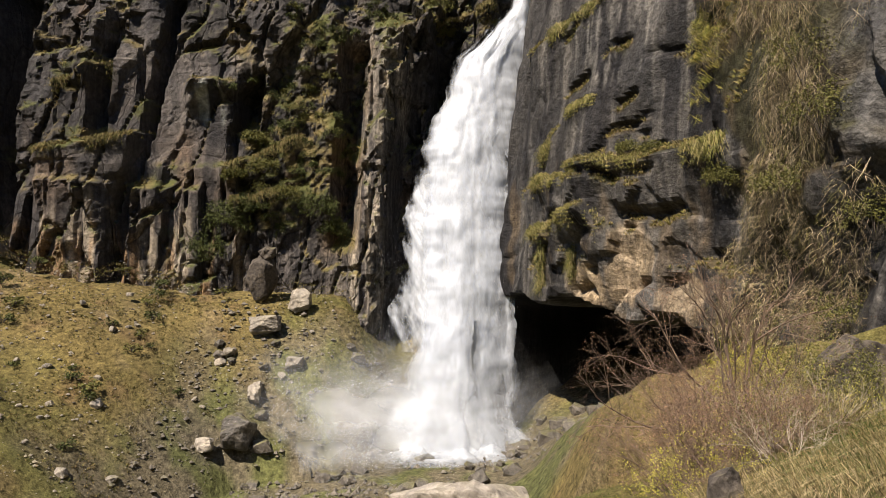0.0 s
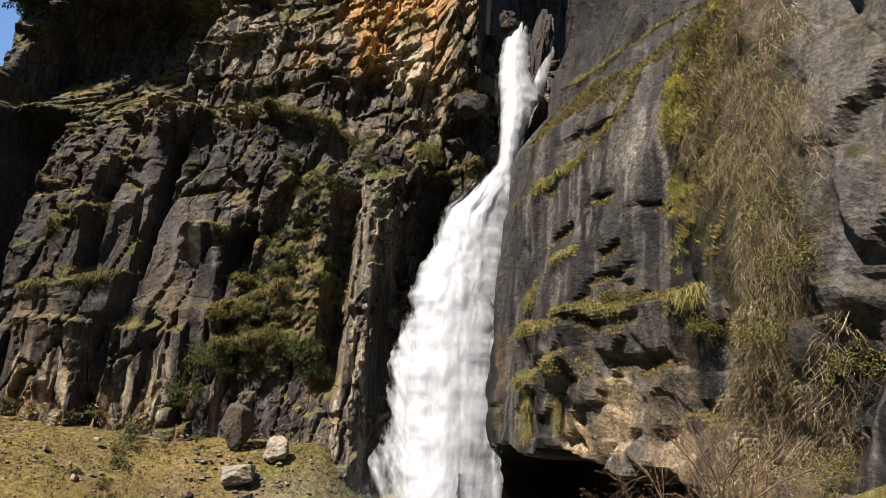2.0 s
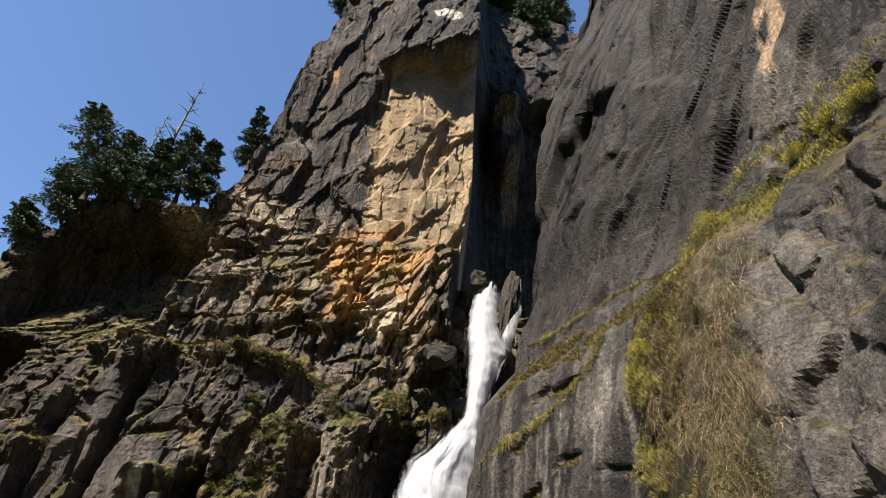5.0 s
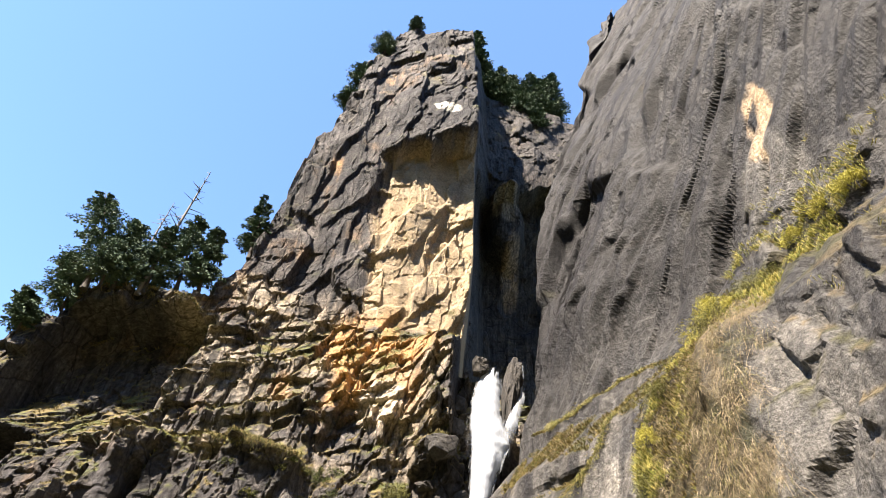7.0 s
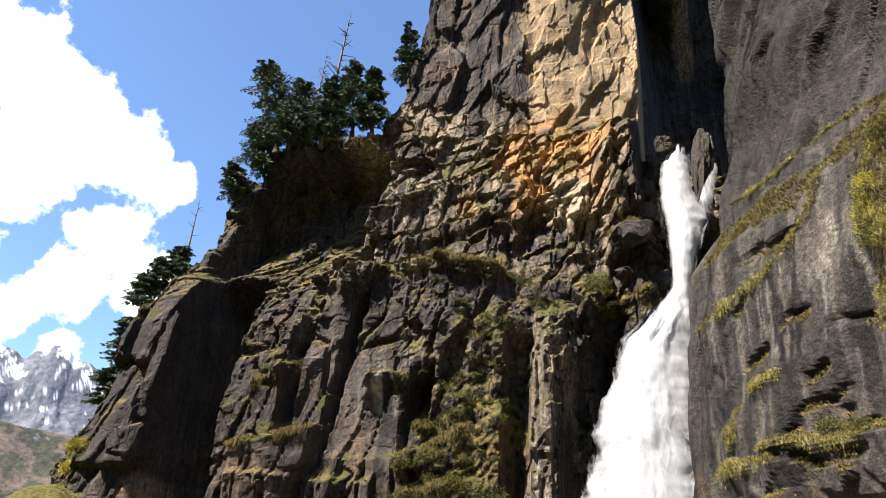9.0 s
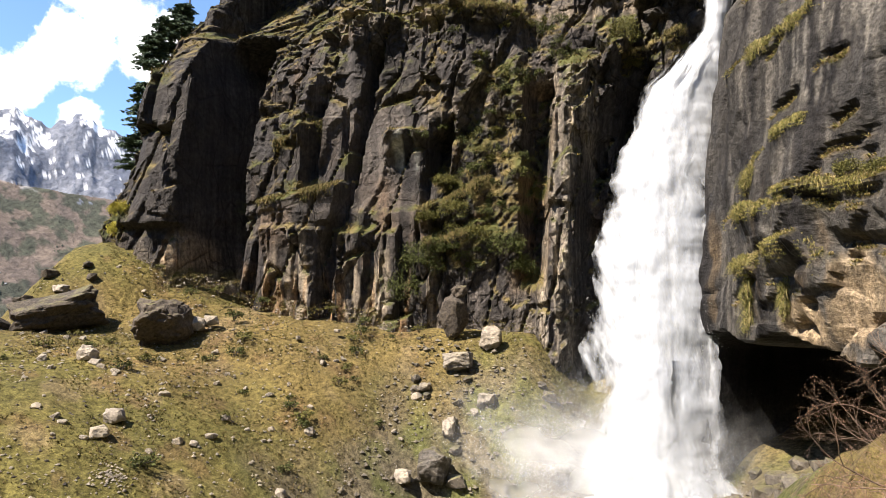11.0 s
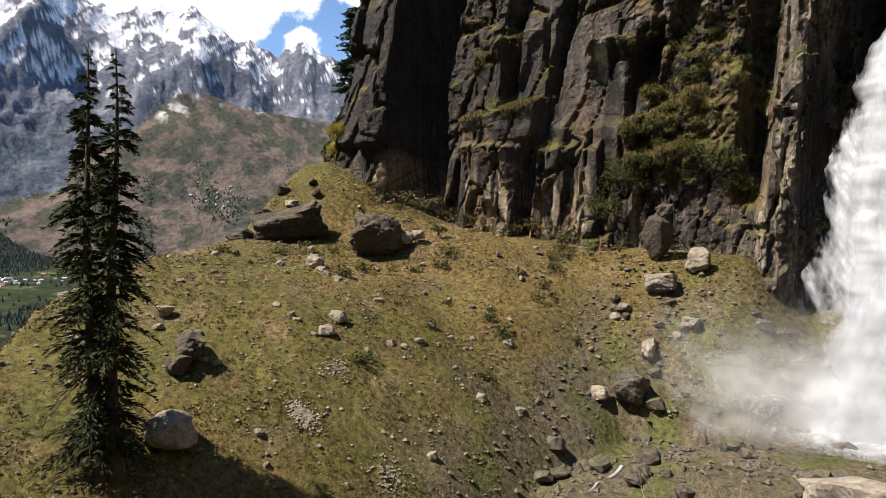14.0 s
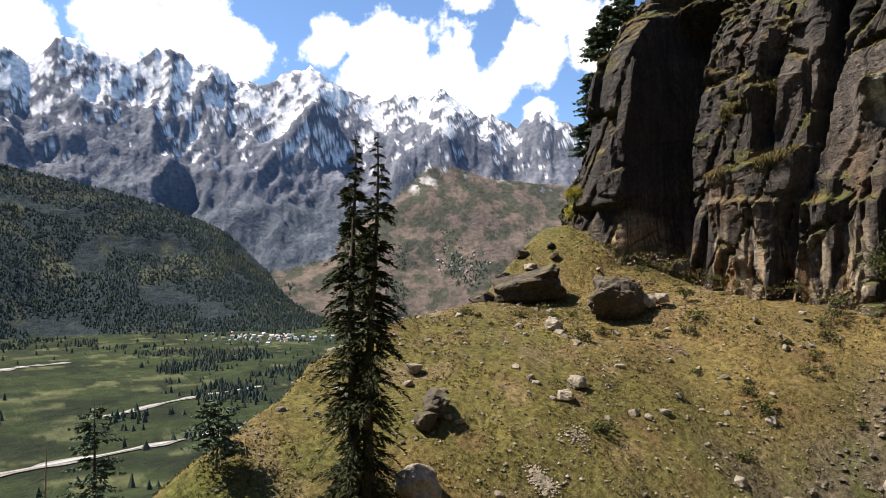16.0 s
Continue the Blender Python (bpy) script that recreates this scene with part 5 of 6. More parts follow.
for q in PEBBLES:
    pebble_heap(*q)

# ---- trees ----


def put(ob, x, y, z, turn=0):
    ob.matrix_world = pose(x, y, z, 0, 0, turn)
    return ob


FIR = "tall dark fir with drooping boughs on the meadow"
put(conifer("fir_tree", 7.7 - ground_at(-29.2, 15.6), 2.7, 1, M_FIR, 46, 5, 84, 0.40, 0.03, 0.75, 0.5, FIR, (-0.8, 0.2), 0.34, slim=0.12), -29.2, 15.6, ground_at(-29.2, 15.6))
put(conifer("fir_tree", 7.4 - ground_at(-28.7, 16.2), 2.6, 2, M_FIR, 44, 5, 84, 0.40, 0.08, 0.75, 0.5, FIR, (0.35, 0.0), 0.34, slim=0.12), -28.7, 16.2, ground_at(-28.7, 16.2))
CEDAR = "dark green deodar with flat layered boughs"
put(conifer("deodar_tree", -6.2 - ground_at(-34.4, 10.5), 2.1, 3, M_DEODAR, 12, 6, 34, 0.26, 0.25, 0.3, 0.06, CEDAR, (0.2, 0), 0.15), -34.4, 10.5, ground_at(-34.4, 10.5))
put(conifer("deodar_tree", -6.6 - ground_at(-39.6, 5.6), 2.2, 4, M_DEODAR, 13, 6, 34, 0.26, 0.2, 0.4, 0.06, CEDAR, (-0.1, 0), 0.15), -39.6, 5.6, ground_at(-39.6, 5.6))
put(dead_tree("dead_tree", -13.3 - ground_at(-61.7, 5.3), 5, "bare dead trunk on the slope below the meadow", (0.1, 0), 6), -61.7, 5.3, ground_at(-61.7, 5.3))


def terrace_trees():
    # x, z on the cliff, height, reach, seed, lean
    for x, z, h, reach, seed, ln in ((-43.4, 52.3, 17.5, 6.6, 11, -4.2), (-40.6, 53.0, 12.0, 5.6, 12, -0.6), (-37.0, 54.0, 12.0, 3.6, 13, 0.2), (-33.4, 55.0, 14.5, 5.0, 14, -0.8), (-30.6, 56.0, 12.0, 3.4, 15, -0.4),
                                     (-27.0, 67.0, 14.0, 3.0, 16, -0.6), (-46.0, 50.0, 9.0, 5.4, 17, -2.5), (-48.4, 45.0, 6.0, 3.2, 18, -1.5), (-41.6, 52.5, 8.5, 4.6, 19, 0.0)):
        p, _ = left_at(x, z)
        ob = conifer("deodar_tree", h, reach, seed, M_DEODAR, 13, 8, 100, 0.55, 0.14, 0.5, 0.10, "dark deodar on a terrace of the cliff", (ln, 0), 0.2, 0.02, slim=0.24)
        put(ob, p[0], p[1] - 0.8, p[2] + 0.3)
    for x, z, h, ln, seed in ((-41.2, 54.0, 20.0, 1.6, 21), (-37.6, 54.5, 25.0, 2.6, 22), (-43.6, 53.5, 15.0, 0.6, 23)):
        p, _ = left_at(x, z)
        put(dead_tree("dead_tree", h, seed, "grey leafless tree among deodars on the terrace", (ln, 0), 34), p[0], p[1] - 1.2, p[2] - 0.5)
    for x, z, h, reach, seed in ((-56.4, 17.5, 9.5, 3.0, 31), (-57.4, 15.6, 5.5, 2.8, 32), (-53.0, 26.5, 5.0, 3.0, 33), (-52.0, 32.0, 4.6, 2.6, 34), (-52.6, 29.0, 5.0, 2.4, 36)):
        p, _ = left_at(x, z)
        put(conifer("deodar_tree", h, reach, seed, M_DEODAR, 12, 7, 60, 0.45, 0.2, 0.4, 0.1, "small deodar on the cliff's edge against the sky", (0.2, 0), 0.2, 0.02), p[0] - 0.8, p[1] - 0.6, p[2])
    p, _ = left_at(-52.4, 31.0)
    put(dead_tree("dead_tree", 13.0, 35, "slender dead tree on the cliff's edge", (0.5, 0), 16), p[0], p[1] + 0.6, p[2])
    # on the tower and above the niche
    for x, z, h, reach, seed in ((-7.4, 159.0, 8.0, 2.6, 41), (-4.0, 162.5, 8.0, 2.8, 42), (-0.6, 162.5, 7.5, 2.2, 43), (3.4, 162.0, 6.0, 2.2, 47), (-14.0, 141.0, 10.0, 4.6, 44), (-17.6, 125.0, 9.0, 4.2, 45), (-19.0, 116, 7.0, 3.4, 46)):
        p, _ = left_at(x, z)
        put(conifer("deodar_tree", h, reach, seed, M_DEODAR, 12, 7, 60, 0.6, 0.25, 0.35, 0.1, "small pine on top of the rock tower", (0.3, 0), 0.2, 0.025), p[0], p[1] + 0.7, p[2])
    for x, z, h, reach, seed in ((10.6, 166.0, 21, 4.6, 51), (13.8, 166.0, 23, 5, 52), (19.8, 166.0, 24, 6, 53), (23.5, 166.0, 21, 5, 54), (29.5, 166.0, 26, 6.4, 55), (36.5, 166.0, 28, 6.4, 56), (26.6, 165, 18, 5, 57), (16.8, 167, 20, 5, 58), (33, 166.0, 24, 6, 59),
                                 (25.0, 158, 13, 5, 60), (28.5, 152, 12, 5, 61), (22.0, 164, 15, 5, 62)):
        p, _ = left_at(x, z)
        put(conifer("deodar_tree", h, reach, seed, M_DEODAR, 15, 7, 60, 1.0, 0.1, 0.45, 0.15, "dark conifer in the wood above the niche", (0.3, 0), 0.1, 0.02), p[0], p[1] + 1.5, p[2] - 0.5)


terrace_trees()

# ---- shrubs on the cliffs and the meadow ----


def cliff_shrubs():
    evergreen = "dense evergreen shrub growing out of the cliff"
    for i, (x, z, r, h) in enumerate(((-22.4, 0.2, 1.9, 3.4), (-20.6, 2.6, 2.1, 3.6), (-19.0, 4.4, 1.5, 2.2), (-12.6, 4.4, 1.9, 2.6), (-11.2, 2.6, 1.5, 2.2))):
        p, n = left_at(x, z)
        put(shrub("shrub", r, h, 100 + i, M_IVY, evergreen, 90, 44, 0.15, 0.7), p[0], p[1] + 0.1, p[2] - 0.4)
    rng = np.random.default_rng(105)
    for i in range(64):
        z = rng.uniform(3, 30)
        x = -13.6 + 0.16 * (z - 15) + rng.normal(0, 2.6)
        p, n = left_at(x, z)
        r = rng.uniform(0.45, 1.15)
        put(shrub("shrub", r, r * rng.uniform(0.9, 1.6), 400 + i, M_IVY if rng.uniform() < 0.7 else M_OLIVE, "small evergreen shrub clinging to the mossy cliff", 26, 26, 0.12, 0.8), p[0], p[1] + 0.1, p[2] - 0.3)
    for i, (x, z, r, h, m, lb) in enumerate(((-54.8, 7.5, 1.4, 1.8, M_YELLOW, "bright green shrub at the foot of the cliff"), (-53.9, 9.8, 1.2, 1.5, M_YELLOW, "bright green shrub at the foot of the cliff"),
                                             (-0.8, 26.0, 1.4, 3.4, M_OLIVE, "olive bush beside the upper fall"), (-0.2, 23.6, 1.1, 2.6, M_OLIVE, "olive bush beside the upper fall"),
                                             (-17.5, 8.9, 1.4, 1.2, M_OLIVE, "tuft of olive shrub on a ledge"), (-18.8, 12.1, 1.2, 1.0, M_OLIVE, "tuft of olive shrub on a ledge"),
                                             (-15.2, 6.4, 1.3, 1.2, M_OLIVE, "tuft of olive shrub on a ledge"), (-19.8, 8.1, 1.0, 0.9, M_OLIVE, "tuft of olive shrub on a ledge"))):
        p, n = left_at(x, z)
        put(shrub("shrub", r, h, 130 + i, m, lb, 56, 44, 0.15, 0.85), p[0], p[1] - 0.2, p[2] - 0.3)


cliff_shrubs()


def meadow_shrubs():
    rng = np.random.default_rng(17)
    kinds = [shrub("shrub", 0.5, 0.5, 150 + i, M_IVY if i % 2 else M_OLIVE, "low green shrub in the meadow", 16, 16, 0.12) for i in range(4)]
    made = 0
    for ob in kinds:
        tagged(ob, group="low shrubs on the meadow")
    while made < 46:
        x, y = rng.uniform(-50, -12), rng.uniform(30, 60.5)
        d, _, far = (float(a[0]) for a in stream_way(np.array([x]), np.array([y])))
        if not far or d < 5 or rng.uniform() > step(26, 54, y) + 0.05:
            continue
        k = rng.uniform(0.6, 1.7)
        m = pose(x, y, ground_at(x, y), 0, 0, rng.uniform(0, 360))
        if made < 4:
            kinds[made].matrix_world = m
        else:
            ob = copy_thing(kinds[made % 4], m)
            ob.scale = (k, k, k * 0.9)
        made += 1


meadow_shrubs()
# ---- the waterfall: a thick sheet of falling water, thinner veils before and beside it ----
FALL_Z = [-16.2, -15.4, -12, -7.4, -2.6, 4, 10, 12.5, 15.7, 20, 22.5, 25.6, 29.4, 34.5, 38, 41.6, 44.5, 46.4]
FALL_Y = [53.4, 54, 55.2, 56.2, 57.2, 59, 60.9, 61.7, 62.7, 64, 64.7, 65.7, 66.9, 68.3, 69.3, 70.3, 71.1, 71.7]
FALL_L = [-7.2, -5.6, -4.3, -2.7, -1.8, -2.4, -2.1, -1.5, 0.0, 1.3, 4.0, 6.4, 6.9, 6.8, 6.9, 7.4, 8.0, 8.8]
FALL_R = [8.4, 6.4, 5.0, 4.8, 5.3, 5.5, 6.0, 6.5, 6.9, 8.0, 8.2, 8.6, 9.6, 11.6, 11.0, 11.1, 11.3, 11.5]


def water_material(name):
    m, nt, b = material(name)
    b.inputs["Base Color"].default_value = (0.52, 0.555, 0.61, 1)
    b.inputs["Roughness"].default_value = 0.5
    out = nt.nodes["Material Output"]
    tl = nt.nodes.new("ShaderNodeBsdfTranslucent")
    tl.inputs["Color"].default_value = (0.62, 0.665, 0.73, 1)
    mx = nt.nodes.new("ShaderNodeMixShader")
    mx.inputs[0].default_value = 0.35
    nt.links.new(b.outputs[0], mx.inputs[1])
    nt.links.new(tl.outputs[0], mx.inputs[2])
    tr = nt.nodes.new("ShaderNodeBsdfTransparent")
    at = nt.nodes.new("ShaderNodeAttribute")
    at.attribute_name = "tone"
    n = noise_tex(nt, 2.2, 6, 0.7, (1, 1, 0.22))
    k = nt.nodes.new("ShaderNodeMath")
    k.operation = "MULTIPLY_ADD"
    k.inputs[1].default_value = 1.0
    nt.links.new(n, k.inputs[0])
    sub = nt.nodes.new("ShaderNodeMath")
    sub.operation = "SUBTRACT"
    sub.inputs[1].default_value = 0.5
    nt.links.new(at.outputs["Fac"], sub.inputs[0])
    nt.links.new(sub.outputs[0], k.inputs[2])
    k.use_clamp = True
    f = nt.nodes.new("ShaderNodeMixShader")
    nt.links.new(k.outputs[0], f.inputs[0])
    nt.links.new(tr.outputs[0], f.inputs[1])
    nt.links.new(mx.outputs[0], f.inputs[2])
    nt.links.new(f.outputs[0], out.inputs["Surface"])
    return m


M_WATER = water_material("white_water")


def veil(name, parent, seed, z0, z1, left, right, out, solid, wild, fade=1.0, label=""):
    """One sheet of the fall between two shares of its width; solid: how thick it is."""
    z = np.arange(z0, z1, 0.16)
    u = np.linspace(0, 1, 70)
    U, Z = np.meshgrid(u, z, indexing="ij")
    xl, xr, y = (np.interp(Z, FALL_Z, a) for a in (FALL_L, FALL_R, FALL_Y))
    w = xr - xl
    V = left + (right - left) * U
    rag = 0.09 * wild * fbm(Z * 0.45, Z * 0 + 3, seed, 5)
    X = xl + w * (V + rag * (0.5 - V) * 2)
    n1 = fbm(X * 0.9, Z * 0.28, seed + 1, 4)
    n2 = fbm(X * 0.45 + 5, Z * 0.5, seed + 2, 4)
    n1, n2 = soften(n1, 2), soften(n2, 2)
    Y = y - out - (0.9 + 0.05 * w) * np.sin(np.pi * np.clip(V, 0, 1)) - 0.2 * n1 - 0.3 * n2
    edge = np.minimum(step(0, 0.2, U), step(1, 0.74, U))
    high = step(24, 34, Z)
    solid = solid * (1 - 0.1 * high)
    wild = wild * (1 + 0.6 * high)
    a = np.clip(solid * edge + 0.75 * wild * n1 * (1 - 0.4 * edge) + 0.35 * n2, 0, 1)
    a = a * step(0, 0.3 * fade, z1 - Z - 0.8 * fade * np.clip(fbm(U * 8, Z * 0.1, seed + 5, 4) + 0.3, 0, 1))
    tone = np.repeat(a[..., None], 3, -1)
    me_ob = sheet(name, X, Y, Z, tone, M_WATER, True)
    me_ob.parent = parent
    return tagged(me_ob, label)


def make_fall():
    top = tagged(new("waterfall"), "tall white waterfall plunging over a cliff into a rocky pool", "waterfall")
    veil("main_stream", top, 301, -16, 46.4, 0.0, 1.06, 0.0, 1.15, 0.9, 2.4)
    veil("front_veil", top, 311, -15.8, 26, -0.04, 0.72, 0.5, 0.75, 1.4, 16.0)
    veil("right_veil", top, 331, -15.5, 15, 0.62, 1.10, 0.25, 0.55, 1.3, 9.0)

    # the thin stream past the other side of the rock at the lip
    z = np.arange(31.0, 47.2, 0.1)
    U, Z = np.meshgrid(np.linspace(-1, 1, 20), z, indexing="ij")
    wide = np.interp(Z, [31, 36.8, 42.5, 47.2], [0.8, 0.7, 0.45, 0.4])
    X = np.interp(Z, [31, 36.8, 41.0, 47.2], [10.0, 11.8, 13.1, 13.8]) + wide * U + 0.12 * fbm(Z * 0.8, Z * 0, 342, 3)
    Y = np.interp(Z, [31, 36.8, 42.5, 47.2], [66.6, 67.6, 69.0, 71.2]) - 0.2 * (1 - U ** 2)
    a = np.clip(0.85 - 0.5 * np.abs(U) + 0.9 * fbm(X * 1.6, Z * 0.25, 343, 4), 0, 1) * step(47.2, 46.8, Z) * step(34.0, 38.5, Z)
    sheet("thin_stream", X, Y, Z, np.repeat(a[..., None], 3, -1), M_WATER, True).parent = top

    # water thrown to the left off a rock shoulder
    z = np.arange(-7.5, 9, 0.12)
    u = np.linspace(0, 1, 60)
    U, Z = np.meshgrid(u, z, indexing="ij")
    k = np.clip((9 - Z) / 16.5, 0, 1)
    reach = 0.2 + 2.9 * k ** 0.9 + 0.8 * fbm(Z * 0.5, Z * 0, 361, 4)
    X = np.interp(Z, FALL_Z, FALL_L) + 1.6 - (1.6 + reach) * (1 - U)
    n1 = fbm(X * 1.3 + Z * 0.5, Z * 0.4, 362, 5)
    Y = np.interp(Z, FALL_Z, FALL_Y) - 0.5 - 0.4 * n1 + 0.6 * (1 - U)
    a = np.clip(step(0, 0.35, U) * (1.1 - 0.75 * step(-2.5, -7, Z)) + 1.1 * n1, 0, 1) * step(9, 6, Z)
    ob = sheet("left_spray", X, Y, Z, np.repeat(a[..., None], 3, -1), M_WATER, True)
    ob.parent = top
    return top


make_fall()


M_BLACK = rock_material("black_wet_rock", (0.018, 0.017, 0.017), (0.07, 0.064, 0.058), 0.0)


def island_rock():
    ob = new("boulder", stone_data("boulder", 33, (1.35, 1.8, 5.2), M_BLACK, 5, 0.5, 16))
    ob.matrix_world = pose(12.3, 69.3, 42.3, 0, 8, 0)
    tagged(ob, "black wet rock splitting the fall at its lip", "boulder")
    ob = new("boulder", stone_data("boulder", 39, (1.1, 1.3, 1.7), M_BLACK, 4, 0.5, 12))
    ob.matrix_world = pose(8.4, 70.6, 46.2, 0, -14, 20)
    tagged(ob, "black wet rock at the lip of the fall", "boulder")
    for x, z, s, seed in ((6.8, 46.5, (1.3, 1.3, 2.2), 34), (3.6, 33.4, (2.3, 1.7, 1.6), 35), (6.0, 42.6, (1.3, 1.4, 2.0), 36), (5.4, 38.0, (1.4, 1.3, 1.8), 37), (6.4, 29.0, (1.2, 1.2, 1.3), 38), (2.4, 30.4, (1.5, 1.3, 0.8), 45)):
        p, _ = left_at(x, z)
        ob = new("boulder", stone_data("boulder", seed, s, M_BLACK, 4, 0.4, 13))
        ob.matrix_world = pose(p[0], p[1] - 0.2, p[2] - 0.6, 0, 0, 30 * seed)
        tagged(ob, "black wet rock beside the upper fall", "boulder")


island_rock()


def pool():
    x = np.arange(-9, 9, 0.14)
    y = np.arange(44, 58, 0.14)
    X, Y = np.meshgrid(x, y, indexing="ij")
    n = fbm(X * 0.8, Y * 0.8, 371, 5)
    r = np.hypot((X - 0.4) / 7.8, (Y - 53) / 5.6)
    Z = -15.25 + 0.9 * np.clip(1 - r, 0, 1) ** 1.5 * (1 + 1.5 * n) + 0.25 * n
    a = np.clip(1.5 * (1 - r) + 1.3 * n, 0, 1) * step(1.1, 0.3, r + 0.25 * n)
    ob = sheet("pool_foam", X, Y, Z, np.repeat(a[..., None], 3, -1), M_WATER, True)
    tagged(ob, "white foaming water of the plunge pool", "water", kind="structure")


pool()


def brook(points, width, seed, name="brook"):
    p = np.array(points, float)
    s = np.concatenate([[0], np.cumsum(np.hypot(*np.diff(p[:, :2], axis=0).T))])
    t = np.arange(0, s[-1], 0.12)
    cx, cy = np.interp(t, s, p[:, 0]), np.interp(t, s, p[:, 1])
    cx, cy = cx + 0.35 * vnoise(t * 0.8, t * 0, seed), cy + 0.35 * vnoise(t * 0.8, t * 0, seed + 1)
    tx, ty = np.gradient(cx), np.gradient(cy)
    ln = np.hypot(tx, ty)
    u = np.linspace(-1, 1, 9)
    w = width * (1 + 0.8 * vnoise(t * 0.9, t * 0, seed + 2))
    X = cx[:, None] - (ty / ln * w)[:, None] * u
    Y = cy[:, None] + (tx / ln * w)[:, None] * u
    Z = near_ground(X, Y) + 0.10 + 0.08 * (1 - u ** 2)
    a = np.clip(0.75 - 0.5 * np.abs(u) + 1.3 * fbm(X * 1.5, Y * 1.5, seed + 3, 4), 0, 1)
    ob = sheet(name, X, Y, Z, np.repeat(a[..., None], 3, -1), M_WATER, True, flip=True)
    tagged(ob, "narrow white brook tumbling over dark rocks", "brook", kind="structure")


brook([(-14.4, 43.0), (-14.5, 41.2), (-14.9, 39.2), (-15.3, 37.6), (-15.8, 36.4)], 0.17, 381)


def spray():
    """Fine drops of spray drifting from the fall's foot."""
    rng = np.random.default_rng(91)
    clouds = ((-5.0, 52.3, -13.4, 3.0, 2.0, 1.5, 50000), (-3.0, 52.5, -13.2, 2.6, 2.0, 1.5, 60000), (-7.5, 52.0, -12.0, 3.2, 2.0, 2.0, 60000), (-12.0, 51.0, -11.4, 3.4, 2.0, 2.0, 28000), (3.6, 53.0, -13.6, 1.7, 1.5, 1.4, 24000),
              (-1.0, 53.2, -10.0, 3.0, 1.5, 2.6, 40000), (-4.5, 56, -3.5, 1.0, 1.0, 3.0, 7000), (4.6, 55.2, -7, 0.7, 0.8, 4.0, 12000))
    c = np.concatenate([rng.normal((x, y, z), (a, b, d), (n, 3)) for x, y, z, a, b, d, n in clouds])
    c = c[rng.permutation(len(c))[:45000]]
    g = near_ground(c[:, 0], c[:, 1])
    c = c[c[:, 2] > g]
    n = len(c)
    d1, d2 = rng.normal(size=(n, 3)), rng.normal(size=(n, 3))
    s = (0.0095 * rng.uniform(0.6, 1.5, n))[:, None]
    co = np.stack([c + d1 * s, c + d2 * s, c - (d1 + d2) * s], 1).reshape(-1, 3)
    m, nt, b = material("spray_drops")
    b.inputs["Base Color"].default_value = (0.9, 0.92, 0.94, 1)
    ob = new("spray", raw("spray", co, np.arange(3 * n).reshape(-1, 3), m))
    tagged(ob, "fine white spray drifting from the foot of the fall", "spray", kind="stuff")


spray()


def mist():
    """Billowing veils of mist that drift from the foot of the fall."""
    m, nt, b = material("mist")
    out = nt.nodes["Material Output"]
    df, tl = nt.nodes.new("ShaderNodeBsdfDiffuse"), nt.nodes.new("ShaderNodeBsdfTranslucent")
    tr, at = nt.nodes.new("ShaderNodeBsdfTransparent"), nt.nodes.new("ShaderNodeAttribute")
    df.inputs[0].default_value = tl.inputs[0].default_value = (0.78, 0.81, 0.86, 1)
    at.attribute_name = "tone"
    a, f = nt.nodes.new("ShaderNodeMixShader"), nt.nodes.new("ShaderNodeMixShader")
    a.inputs[0].default_value = 0.5
    nt.links.new(df.outputs[0], a.inputs[1])
    nt.links.new(tl.outputs[0], a.inputs[2])
    nt.links.new(at.outputs["Fac"], f.inputs[0])
    nt.links.new(tr.outputs[0], f.inputs[1])
    nt.links.new(a.outputs[0], f.inputs[2])
    nt.links.new(f.outputs[0], out.inputs["Surface"])
    for i, (y0, cx, cz, rx, rz, thick) in enumerate(((52.6, -4.5, -11.6, 8.5, 5.2, 0.34), (50.6, -8.0, -12.0, 11.5, 5.2, 0.32), (49.2, -3.0, -12.8, 11, 4.4, 0.28), (53.4, 2.0, -12.5, 7.5, 4.6, 0.34), (48.2, -8.0, -13.4, 10.5, 3.8, 0.28))):
        x, z = np.arange(-21, 11, 0.25), np.arange(-17.5, -4, 0.25)
        X, Z = np.meshgrid(x, z, indexing="ij")
        n = fbm(X * 0.22 + i, Z * 0.28, 391 + i, 5)
        Y = y0 + 1.2 * n + 0.02 * (X + 4) ** 2
        r = np.hypot((X - cx) / rx, (Z - cz) / rz)
        a = np.clip(thick * np.exp(-1.9 * r ** 2) * (1 + 0.8 * n), 0, 1) * step(1.6, 0.9, r) * step(0.0, 1.4, Z - near_ground(X, Y))
        ob = sheet("mist", X, Y, Z, np.repeat(a[..., None], 3, -1), m, True)
        ob.visible_shadow = False
        tagged(ob, "thin white mist drifting from the foot of the fall", "mist", kind="stuff")


mist()
# ---- grass ----
DRY, GREEN, OLIVE_, STRAW = (0.155, 0.12, 0.05), (0.06, 0.08, 0.02), (0.10, 0.098, 0.03), (0.30, 0.235, 0.125)


